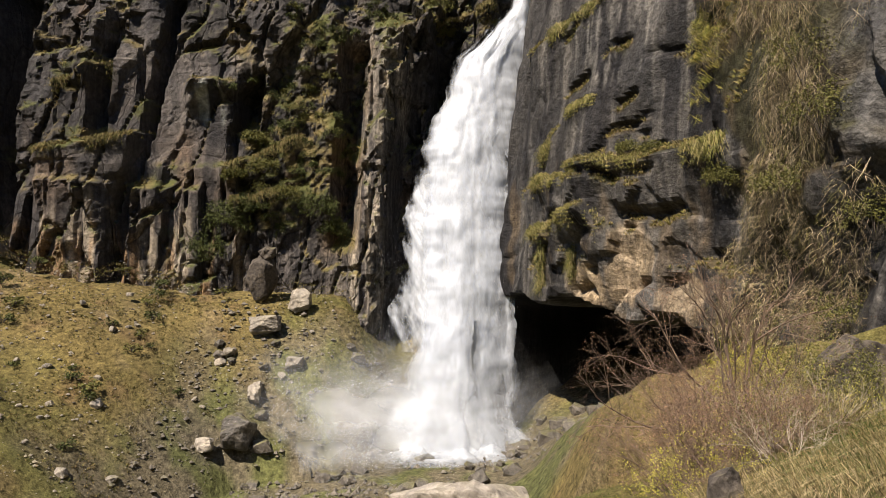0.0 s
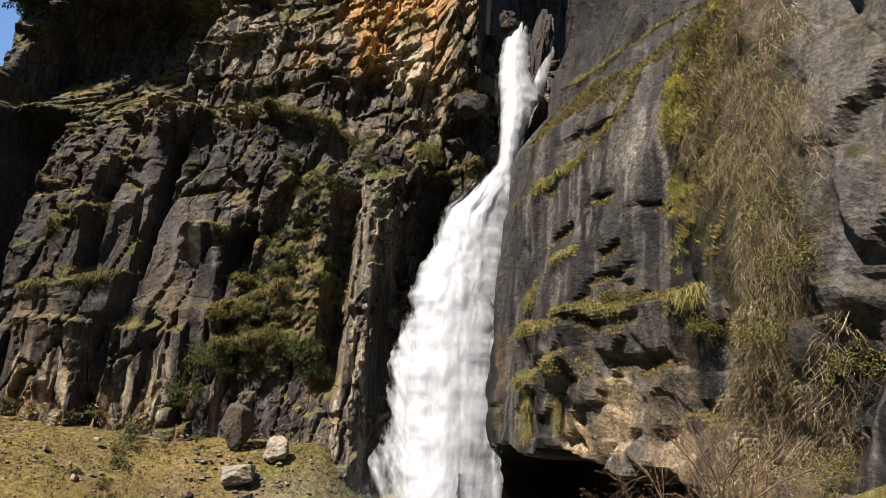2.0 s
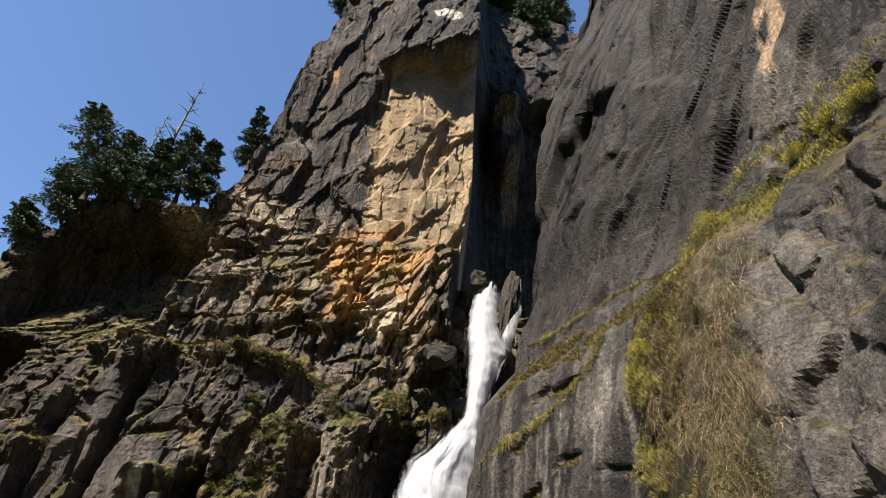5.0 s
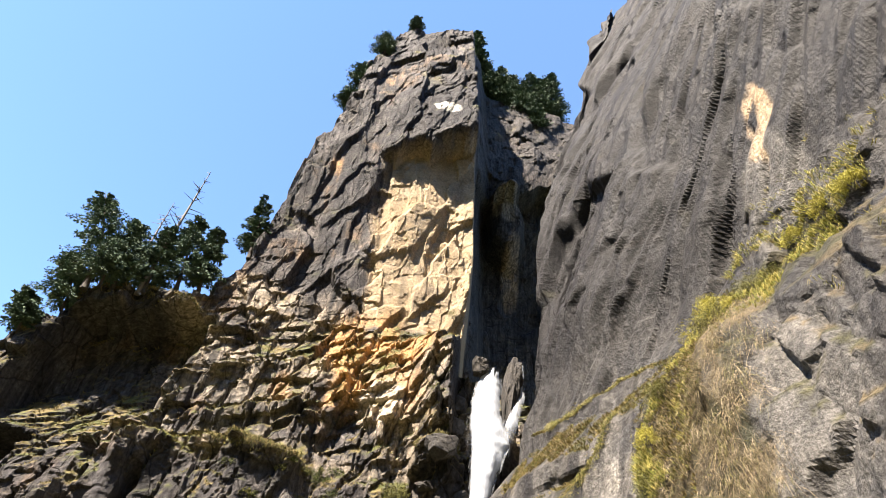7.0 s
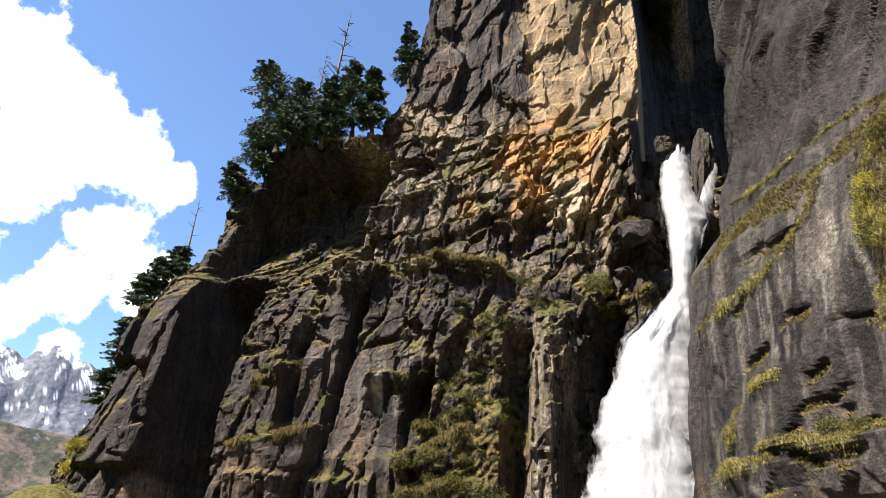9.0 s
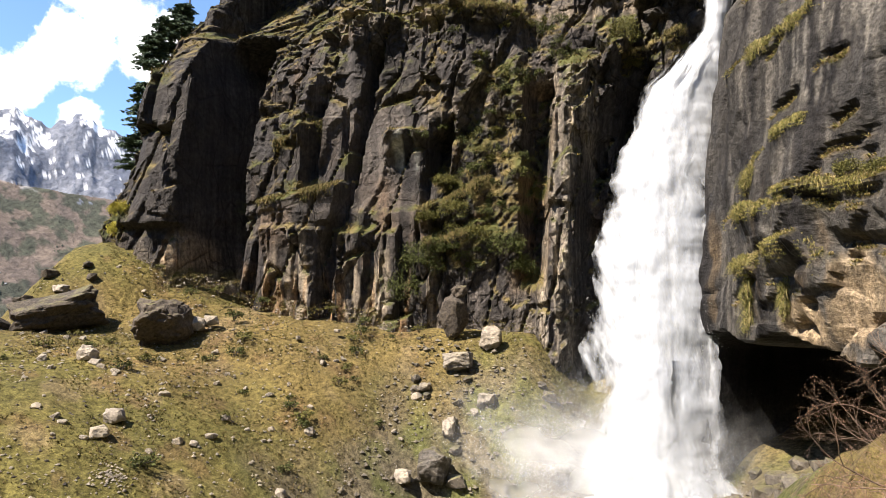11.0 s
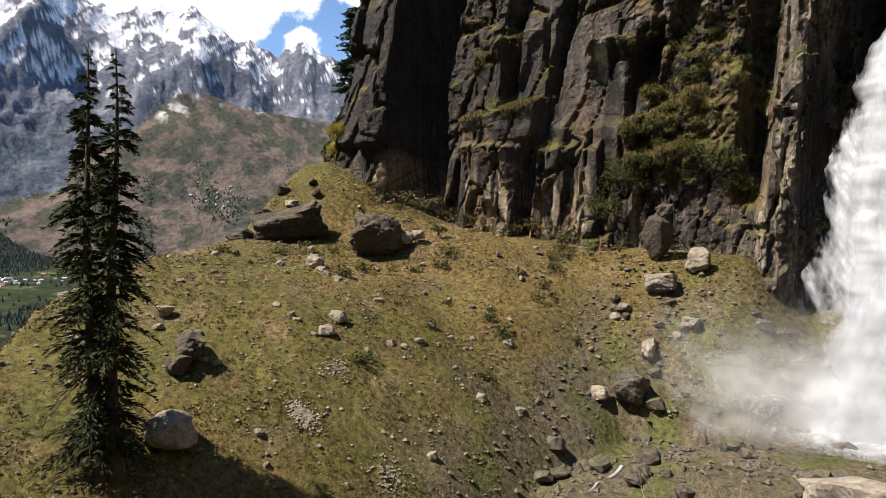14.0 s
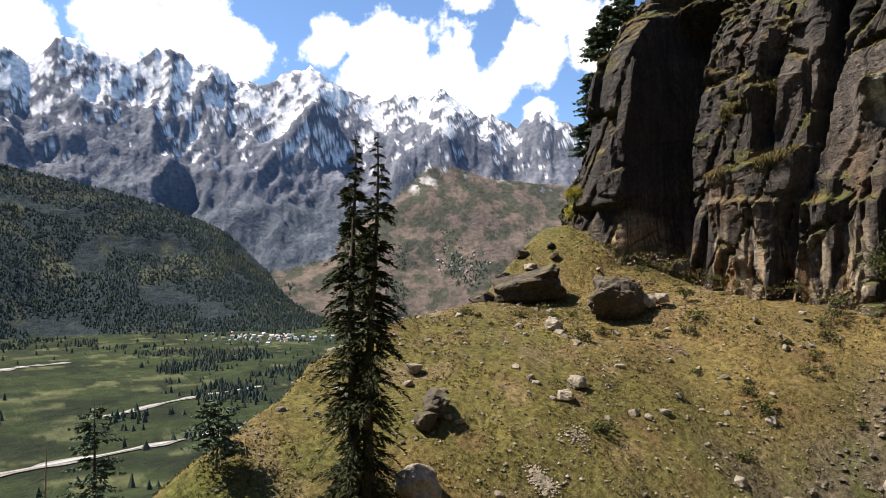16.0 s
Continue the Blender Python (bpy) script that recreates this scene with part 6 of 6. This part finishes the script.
def meadow_grass():
    rng = np.random.default_rng(201)
    x, y = rng.uniform(-56, -6, 60000), rng.uniform(8, 61, 60000)
    d, _, far = stream_way(x, y)
    crest = np.interp(y, [-10, 0, 11.7, 16.6, 20, 28, 38, 46, 58], [4, 9, 18, 21.5, 25.5, 31, 33.5, 36, 44])
    keep = (far > 0) & (d > 2.5) & (d < crest + 3) & (fbm(x * 0.35, y * 0.35, 203, 4) > -0.12)
    x, y = x[keep][:14000], y[keep][:14000]
    feet = np.stack([x, y, near_ground(x, y) - 0.03], -1)
    blades("meadow_grass", rng, feet, 4, 0.20, 0.3, 0.028, ((0.16, 0.125, 0.052), (0.10, 0.098, 0.03), (0.12, 0.10, 0.038), (0.08, 0.082, 0.026), (0.15, 0.112, 0.05)), None, 0.5, "short dry and green grass on the meadow")


meadow_grass()


def ledge_grass():
    rng = np.random.default_rng(211)
    for name, P, N, Gm, lim, count, lb in (("ledge_grass", LEFT_P, LEFT_N, LEFT_G, 0.5, 6000, "olive grass on ledges of the left cliff"),
                                           ("crack_grass", RIGHT_P, RIGHT_N, RIGHT_G * (RIGHT_S < 64) * (RIGHT_P[..., 2] < 33), 0.5, 7000, "olive grass in cracks of the right wall")):
        i = np.argwhere((Gm > lim) & (N[..., 2] > 0.1))
        i = i[rng.permutation(len(i))[:count]]
        p, n = P[i[:, 0], i[:, 1]], N[i[:, 0], i[:, 1]]
        lean = n * np.array([0.9, 0.9, 0])
        blades(name, rng, p - n * 0.03, 5, 0.42, 0.3, 0.03, ((0.18, 0.145, 0.05), (0.115, 0.11, 0.03), (0.22, 0.17, 0.08)), lean, 1.1, lb)


ledge_grass()


def right_index(s, z):
    return np.minimum(np.searchsorted(RIGHT_U, s), len(RIGHT_U) - 1), np.minimum(np.searchsorted(RIGHT_Z, z), len(RIGHT_Z) - 1)


def right_at(s, z):
    i, j = right_index(s, z)
    return RIGHT_P[i, j], RIGHT_N[i, j]


def hanging_grass():
    """Long dry strands that hang over the bulge of the right wall, and the green fringe above them."""
    rng = np.random.default_rng(221)
    n = 33000
    s = rng.normal(65.2, 3.8, n)
    z = rng.uniform(-5, 29, n)
    ok = (np.abs(s - 64.7 + 0.12 * (z - 16)) < 3.2 + 3.0 * np.exp(-((z - 15) / 9) ** 2) + 2.2 * step(6, -2, z) + 1.4 * vnoise(z * 0.5, z * 0, 222)) & (s > 57) & (s < 70.5) & (fbm(s * 0.45, z * 0.3, 224, 4) > -0.12)
    s, z = s[ok], z[ok]
    i, j = right_index(s, z)
    p, nn = RIGHT_P[i, j], RIGHT_N[i, j]
    m = len(p)
    ln = rng.uniform(0.3, 1.4, m) * (0.6 + 0.4 * step(0, 8, z))
    side = np.stack([-nn[:, 1], nn[:, 0], np.zeros(m)], -1)
    side /= np.linalg.norm(side, axis=1, keepdims=True)
    t = np.array([0, 0.3, 0.65, 1.0])
    drift = rng.normal(0, 0.75, m)
    q = p[:, None] + nn[:, None] * (0.05 + 0.45 * np.sin(t * 2.6) * rng.uniform(0.3, 1.2, (m, 1)))[..., None] + side[:, None] * (drift[:, None] * t * ln[:, None] + (0.15 - 0.10 * step(64, 68, s))[:, None] * rng.normal(size=(m, 4)))[..., None]
    q[..., 2] -= ln[:, None] * t ** 1.2 - 0.15 * t * (1 - t)
    w = 0.010 * ((1 - 0.5 * step(64, 68, s)) * rng.uniform(0.6, 1.5, m))[:, None, None] * np.array([1, 0.9, 0.7, 0.2])[None, :, None]
    co = np.stack([q - side[:, None] * w, q + side[:, None] * w], 2).reshape(-1, 3)
    k = np.arange(m)[:, None] * 8
    fa = np.concatenate([k + [[0, 1, 3, 2]], k + [[2, 3, 5, 4]], k + [[4, 5, 7, 6]]], 0)
    tones = np.array([(0.36, 0.28, 0.17), (0.18, 0.14, 0.085), (0.50, 0.41, 0.28), (0.05, 0.04, 0.025), (0.19, 0.18, 0.055)])
    c = tones[rng.integers(0, 5, m)] * rng.uniform(0.55, 1.15, (m, 1))
    ob = new("hanging_grass", raw("hanging_grass", co, fa, M_BLADE, np.repeat(c, 8, 0)))
    tagged(ob, "long dry straw-coloured grass hanging over the rock wall", "grass", kind="stuff")
    # the green fringe
    n = 4200
    a = rng.uniform(0, 1, n)
    s = np.interp(a, [0, 0.3, 0.6, 0.8, 1], [58.8, 60.2, 64.0, 70, 76]) + rng.normal(0, 1.3, n)
    z = np.interp(a, [0, 0.3, 0.6, 0.8, 1], [13, 21.5, 29.8, 29.2, 28.5]) + rng.normal(0, 2.3, n)
    ok = fbm(s * 0.55, z * 0.55, 225, 4) > 0.06
    s, z = s[ok], z[ok]
    i, j = right_index(s, z)
    p, nn = RIGHT_P[i, j], RIGHT_N[i, j]
    blades("fringe_grass", rng, p, 6, 0.62, 0.6, 0.02, ((0.23, 0.21, 0.045), (0.15, 0.16, 0.032), (0.31, 0.26, 0.085)), nn * np.array([1.3, 1.3, -0.3]), 2.0, "green and yellow grass fringe on the rock wall")


hanging_grass()


def band_grass():
    """Thick tufts along the cracks and ledges of the right wall, and on the left cliff's ledges."""
    rng = np.random.default_rng(241)
    feet, lean, tall = [], [], []
    for us, vs, thick in [(*BAND_1, 0.35), (*BAND_2, 0.15), ([43.5, 44.2], [-1.8, 1.8], 0.3), ([47.2, 48.0], [-1.0, 1.2], 0.3)] + [q[:3] for q in LEDGES]:
        n = int((130 if thick < 0.36 else 70) * (us[-1] - us[0] + 1))
        s = rng.uniform(us[0], us[-1], n)
        z = np.interp(s, us, vs) - np.abs(rng.normal(0, 1.4 * thick, n)) + 0.1
        ok = fbm(s * 0.8, s * 0, 242, 3) > -0.06 + 0.12 * rng.normal(size=n)
        for a, b in zip(s[ok], z[ok]):
            p, q = right_at(a, b)
            feet.append(p)
            lean.append(q * (0.8, 0.8, 0))
            tall.append(np.clip(0.25 + 1.5 * fbm(np.array([a * 0.8]), np.array([0.0]), 242, 3)[0], 0.16, 0.8) * rng.uniform(0.5, 1.3))
    blades("band_grass", rng, np.array(feet), 6, np.array(tall), 0.45, 0.02, ((0.20, 0.18, 0.055), (0.13, 0.128, 0.036), (0.30, 0.25, 0.12), (0.07, 0.072, 0.024)), np.array(lean), 2.2, "yellow-green grass along ledges of the right wall")
    feet, lean = [], []
    for us, vs, thick in (([-29, -27, -21, -11], [30.0, 31.2, 32.3, 30.6], 0.7), ([-37, -33, -29, -28], [10.4, 10.8, 12.1, 12.6], 0.5), ([-25, -23, -20.8], [17.2, 17.9, 17.6], 0.3), ([-21, -18, -14.5], [9.3, 10.3, 12.4], 0.7),
                          ([-20, -16], [6.0, 6.8], 0.7), ([-2.4, 1.5, 5], [24.6, 26.0, 27.6], 0.8), ([1.0, 6.0], [34.2, 35.4], 0.5), ([-36, -34, -31.6], [16.6, 17.4, 19.4], 0.9), ([-45, -37, -31, -27], [53, 55, 54, 51], 0.8)):
        n = int(60 * (us[-1] - us[0] + 1))
        x = rng.uniform(us[0], us[-1], n)
        z = np.interp(x, us, vs) - np.abs(rng.normal(0, thick, n)) + 0.2
        ok = fbm(x * 0.5, x * 0, 243, 3) > 0.12 * rng.normal(size=n)
        for a, b in zip(x[ok], z[ok]):
            p, q = left_at(a, b)
            feet.append(p)
            lean.append(q * (0.8, 0.8, 0))
    blades("shelf_grass", rng, np.array(feet), 7, 0.55, 0.6, 0.026, ((0.14, 0.112, 0.046), (0.088, 0.084, 0.026), (0.19, 0.145, 0.07), (0.065, 0.064, 0.022)), np.array(lean), 2.0, "olive and straw grass on the left cliff's ledges")


band_grass()


def wall_shrubs():
    for i, (s, z, r, h, m) in enumerate(((61.2, 30.8, 1.2, 2.2, M_YELLOW), (63.5, 28.1, 1.6, 2.6, M_YELLOW), (65.6, 28.9, 1.5, 2.2, M_OLIVE), (62.6, 26.3, 1.6, 2.8, M_YELLOW), (64.8, 25.6, 1.3, 2.2, M_OLIVE), (67.1, 28.9, 1.0, 1.4, M_OLIVE), (69.7, 29.8, 0.9, 1.0, M_YELLOW), (72.5, 29.4, 0.9, 1.0, M_YELLOW),
                                         (74.9, 29.1, 0.9, 1.0, M_YELLOW), (59.5, 19.7, 0.8, 2.2, M_YELLOW), (59.3, 16.6, 0.8, 2.6, M_OLIVE), (59.3, 13.8, 0.8, 2.4, M_OLIVE), (60.7, 22.2, 1.2, 2.2, M_OLIVE), (67.9, 9.0, 1.6, 2.6, M_OLIVE), (68.7, 6.5, 1.4, 2.2, M_OLIVE),
                                         (66.3, 3.5, 1.3, 1.8, M_OLIVE), (69.7, 2.0, 1.4, 2.0, M_OLIVE), (68.3, -2.0, 1.3, 2.2, M_OLIVE), (61.3, 4.5, 1.0, 1.8, M_OLIVE), (53.0, 7.3, 0.9, 0.8, M_OLIVE), (54.7, 7.1, 0.8, 0.7, M_OLIVE))):
        p, n = right_at(s, z)
        put(shrub("shrub", r, h, 340 + i, m, "olive-green bush clinging to the rock wall", 64, 42, 0.09, 0.9), p[0] + 0.2 * n[0], p[1] + 0.2 * n[1], p[2] - 0.5 * h)


wall_shrubs()


def near_grass():
    """Long grass on the near slope to the right."""
    rng = np.random.default_rng(231)
    az, r = rng.uniform(5, 38, 10000), rng.uniform(5, 21.5, 10000)
    x, y = r * np.sin(np.radians(az)), r * np.cos(np.radians(az))
    feet = np.stack([x, y, near_ground(x, y) - 0.04], -1)
    hgt = 0.10 + 0.42 * step(15, 23, az) * step(-0.2, 0.3, fbm(x * 0.5, y * 0.5, 232, 3))
    blades("bank_grass", rng, feet, 5, hgt, 0.25, 0.0065, (DRY, OLIVE_, GREEN, (0.055, 0.06, 0.018), (0.17, 0.13, 0.058)), (-0.25, -0.25, 0), 0.9, "long straw and green grass on the near bank")


near_grass()

# ---- shrubs on the near bank ----


def bank_shrubs():
    x, y = 7.7, 17.2
    fan = [((-0.95, -0.1, 0.45), 2.8, 0.045), ((-0.75, 0.2, 0.8), 3.2, 0.05), ((-0.3, 0, 1.0), 3.4, 0.055), ((0.2, -0.1, 1.0), 3.2, 0.05), ((-1.0, 0, 0.12), 2.6, 0.024), ((0.6, 0.1, 0.9), 2.8, 0.03), ((-0.5, -0.2, 1.0), 3.3, 0.034), ((-0.8, -0.2, 0.6), 3.0, 0.03), ((0.4, 0, 1.0), 3.4, 0.03)]
    put(bare_shrub("shrub", 301, fan, M_TWIG, "leafless brown shrub with long thin twigs on the bank", M_BUD, 0.03, 1, depth=4, spread=0.42, kids=(3, 5)), x, y, ground_at(x, y) + 0.5)
    for i, (x, y, size) in enumerate(((4.9, 14.2, 1.5), (5.8, 14.2, 1.9), (6.8, 15.8, 1.7), (5.4, 12.9, 1.3), (6.4, 13.6, 1.5))):
        put(bare_shrub("shrub", 302 + i, [((math.cos(a) * 0.8, math.sin(a) * 0.8, 0.8), size, 0.012) for a in np.arange(0, 6.2, 0.4)], M_TWIG, "dense reddish-brown shrub with budding twigs", M_BUD, 0.028, 1, 3, 0.5, (4, 6)), x, y, ground_at(x, y))
    for i, (x, y, z, r, h, m, lb) in enumerate(((8.2, 18.2, 0, 1.1, 3.6, M_YELLOW, "yellow-green bush under the rock wall"),
                                                (9.4, 18.0, 0, 1.3, 4.0, M_OLIVE, "olive-green bush climbing the rock"), (9.7, 16.2, 0, 1.1, 2.0, M_OLIVE, "olive-green bush climbing the rock"))):
        put(shrub("shrub", r, h, 310 + i, m, lb, 110, 60, 0.045), x, y, ground_at(x, y) + z)
    x, y = -2.4, 11.6
    put(bare_shrub("shrub", 320, [((math.cos(a) * k, 0.2, 0.9), 1.3, 0.012) for a, k in ((0, 0.9), (3.14, 0.9), (0.3, 0.5), (2.8, 0.5), (1.5, 0.1), (0, 1.4), (3.14, 1.4))], M_PALE_TWIG, "pale bare twigs at the edge of the bank", None, depth=3, spread=0.4), x, y, ground_at(x, y))
    boulder(10.6, 17.2, (1.4, 0.9, 1.4), 24, M_DARK, "dark square rock under the hanging grass", 15, 0.1)
    boulder(3.75, 8.9, (0.25, 0.24, 0.5), 25, M_DARK, "lichen-grey stone among the shrubs", 15, 0.2)
    for i, (x, y, size, buds) in enumerate(((6.9, 14.6, 1.3, M_YELLOW), (7.6, 15.4, 1.6, M_OLIVE), (5.0, 11.8, 0.9, M_YELLOW), (6.0, 11.6, 0.9, M_OLIVE), (7.4, 13.4, 1.1, M_OLIVE), (8.4, 14.8, 1.2, M_YELLOW), (4.2, 12.4, 0.7, M_YELLOW))):
        put(bare_shrub("shrub", 350 + i, [((math.cos(a) * 0.9, math.sin(a) * 0.9, 0.7), size, 0.010) for a in np.arange(0, 6.2, 0.5)], M_PALE_TWIG if i % 2 else M_TWIG, "tangled shrub with straw twigs and yellow-green leaves", buds, 0.03, 1, 3, 0.6, (3, 5)), x, y, ground_at(x, y))
    # tall tufts under the rock wall
    rng = np.random.default_rng(335)
    x, y = rng.normal(7.7, 0.9, 420), rng.normal(16.4, 1.0, 420)
    blades("tuft_grass", rng, np.stack([x, y, near_ground(x, y) - 0.05], -1), 16, 1.3, 0.4, 0.008, ((0.22, 0.19, 0.05), (0.14, 0.14, 0.035), (0.30, 0.24, 0.11), (0.10, 0.08, 0.04)), (-0.3, -0.3, 0), 1.0, "tall yellow-green grass tufts under the rock wall")
    # tall straw clumps
    rng = np.random.default_rng(331)
    az, r = rng.uniform(21, 38, 1300), rng.uniform(8, 17, 1300)
    x, y = r * np.sin(np.radians(az)), r * np.cos(np.radians(az))
    ok = fbm(x * 0.6, y * 0.6, 332, 3) > -0.05
    x, y = x[ok], y[ok]
    blades("straw_grass", rng, np.stack([x, y, near_ground(x, y) - 0.05], -1), 22, 0.5, 0.5, 0.0036, (STRAW, (0.18, 0.14, 0.065), DRY, (0.07, 0.078, 0.025), (0.09, 0.07, 0.036), (0.36, 0.29, 0.17)), (-0.4, -0.3, 0), 1.1, "tall straw-coloured grass clumps on the near bank")


bank_shrubs()

# ---- the valley: river, village, woods ----


def valley():
    def at(az, r):
        return r * math.sin(radians(az)), r * math.cos(radians(az)), float(far_ground(np.array([float(az)]), np.array([float(r)]))[0][0])

    m, nt, b = material("river_water")
    n = noise_tex(nt, 0.05, 4, 0.6)
    nt.links.new(ramp(nt, n, [(0.3, (0.25, 0.26, 0.26)), (0.7, (0.5, 0.5, 0.5))]), b.inputs["Base Color"])
    b.inputs["Roughness"].default_value = 0.4
    gravel, nt, b = material("river_gravel")
    nt.links.new(ramp(nt, noise_tex(nt, 0.12, 6, 0.7), [(0.3, (0.12, 0.11, 0.095)), (0.7, (0.30, 0.28, 0.25))]), b.inputs["Base Color"])
    for pts, w in (([(-94, 860), (-87.9, 870), (-85.1, 895), (-81.4, 915), (-77, 970), (-72, 1040), (-67, 1150)], 7), ([(-82, 1195), (-80.7, 1210), (-77.1, 1280), (-74, 1340), (-70, 1420)], 4.5),
                   ([(-92, 1780), (-88.1, 1850), (-86.7, 1890), (-84, 1950)], 8)):
        a = np.array([at(*p) for p in pts])
        t = np.linspace(0, 1, 60)
        k = np.linspace(0, 1, len(a))
        cx, cy = np.interp(t, k, a[:, 0]), np.interp(t, k, a[:, 1])
        cx, cy = cx + 8 * vnoise(t * 7, t * 0, 401), cy + 8 * vnoise(t * 7, t * 0, 402)
        tx, ty = np.gradient(cx), np.gradient(cy)
        ln = np.hypot(tx, ty)
        u = np.array([-1, 0, 1.0])
        ww = 0.6 * w * (1 + 0.8 * vnoise(t * 14, t * 0, 403))
        X, Y = cx[:, None] - (ty / ln * ww)[:, None] * u, cy[:, None] + (tx / ln * ww)[:, None] * u
        Z = far_ground(np.degrees(np.arctan2(X, Y)), np.hypot(X, Y))[0] + 2.0
        Xg, Yg = cx[:, None] - (ty / ln * (ww * 2.6 + 14 * np.exp(-t * 5)))[:, None] * u, cy[:, None] + (tx / ln * (ww * 2.6 + 14 * np.exp(-t * 5)))[:, None] * u
        tagged(sheet("gravel_bank", Xg, Yg, far_ground(np.degrees(np.arctan2(Xg, Yg)), np.hypot(Xg, Yg))[0] + 1.4, None, gravel, True, flip=True), "pale gravel banks along the river in the valley", "gravel", kind="structure")
        tagged(sheet("river", X, Y, Z, None, m, True, flip=True), "pale shallow river winding over the valley floor", "river", kind="structure")

    rng = np.random.default_rng(411)
    roof, nt, b = material("tin_roof")
    oi = nt.nodes.new("ShaderNodeObjectInfo")
    nt.links.new(ramp(nt, oi.outputs["Random"], [(0, (0.35, 0.37, 0.42)), (0.5, (0.55, 0.57, 0.6)), (0.8, (0.35, 0.16, 0.12)), (1, (0.12, 0.25, 0.22))]), b.inputs["Base Color"])
    wall, nt, b = material("plaster_wall")
    oi = nt.nodes.new("ShaderNodeObjectInfo")
    nt.links.new(ramp(nt, oi.outputs["Random"], [(0, (0.5, 0.47, 0.42)), (1, (0.8, 0.78, 0.74))]), b.inputs["Base Color"])
    box = [(-6, -5, -2), (6, -5, -2), (6, 5, -2), (-6, 5, -2), (-6, -5, 6), (6, -5, 6), (6, 5, 6), (-6, 5, 6)]
    wm = raw("wall", box, [(0, 1, 5, 4), (1, 2, 6, 5), (2, 3, 7, 6), (3, 0, 4, 7), (4, 5, 6, 7)], wall)
    rm = raw("roof", [(-7, -6, 5.6), (7, -6, 5.6), (7, 6, 5.6), (-7, 6, 5.6), (-7, 0, 9), (7, 0, 9)], [(0, 1, 5, 4), (2, 3, 4, 5), (0, 4, 3, 3), (1, 2, 5, 5)][:2], roof)
    for i in range(120):
        if i < 92:
            az = rng.normal(-68.4, 2.4)
            r = 2420 + 80 * rng.normal() - 12 * (az + 68)
        else:
            az, r = rng.normal(-52.6, 1.2), 3560 + 50 * rng.normal()
        x, y, z = at(az, r)
        h = tagged(new("house"), "small pale house with a tin roof in the valley village", "house", "village houses")
        h.matrix_world = pose(x, y, z, 0, 0, rng.uniform(0, 180)) @ Matrix.Scale(rng.uniform(0.45, 1.0), 4)
        part("wall", wm, h)
        part("roof", rm, h)
    # woods on the far slopes and the valley floor
    n = 90000
    az, r = rng.uniform(-90, -40, n), rng.uniform(420, 4100, n) ** 1.0
    z, wd, br, sn, fl = far_ground(az, r)
    x, y = r * np.sin(np.radians(az)), r * np.cos(np.radians(az))
    dens = fbm(x / 210, y / 210, 421, 5)
    lot = rng.uniform(size=n)
    keep = (wd & (dens > -0.22) & (lot < 0.8)) | (fl & (dens > 0.26) & (lot < 0.35)) | (fl & (lot < 0.012) & (dens > -0.1)) | (br & (dens > 0.10) & (z < 300) & (lot < 0.5))
    x, y, z = x[keep], y[keep], z[keep]
    m_ = len(x)
    h, w = rng.uniform(7, 17, m_), rng.uniform(2.6, 5.6, m_)
    a = rng.uniform(0, 6.28, m_)
    ring = np.stack([np.stack([x + w * np.cos(a + k * 1.2566), y + w * np.sin(a + k * 1.2566), z + h * 0.12 * (k % 2)], -1) for k in range(5)] + [np.stack([x, y, z + h], -1)], 1)
    k = np.arange(m_)[:, None] * 6
    tri = np.concatenate([k + [[i, (i + 1) % 5, 5]] for i in range(5)], 0)
    # needle colours carry the haze's blue tint, as the forest ground does
    mt = leaf_material("far_wood", (0.020, 0.033, 0.036), (0.058, 0.074, 0.046), 0.006)
    tagged(new("far_wood", raw("far_wood", ring.reshape(-1, 3), tri, mt)), "dark conifer woods on the far slopes and valley floor", "wood", kind="stuff")


valley()
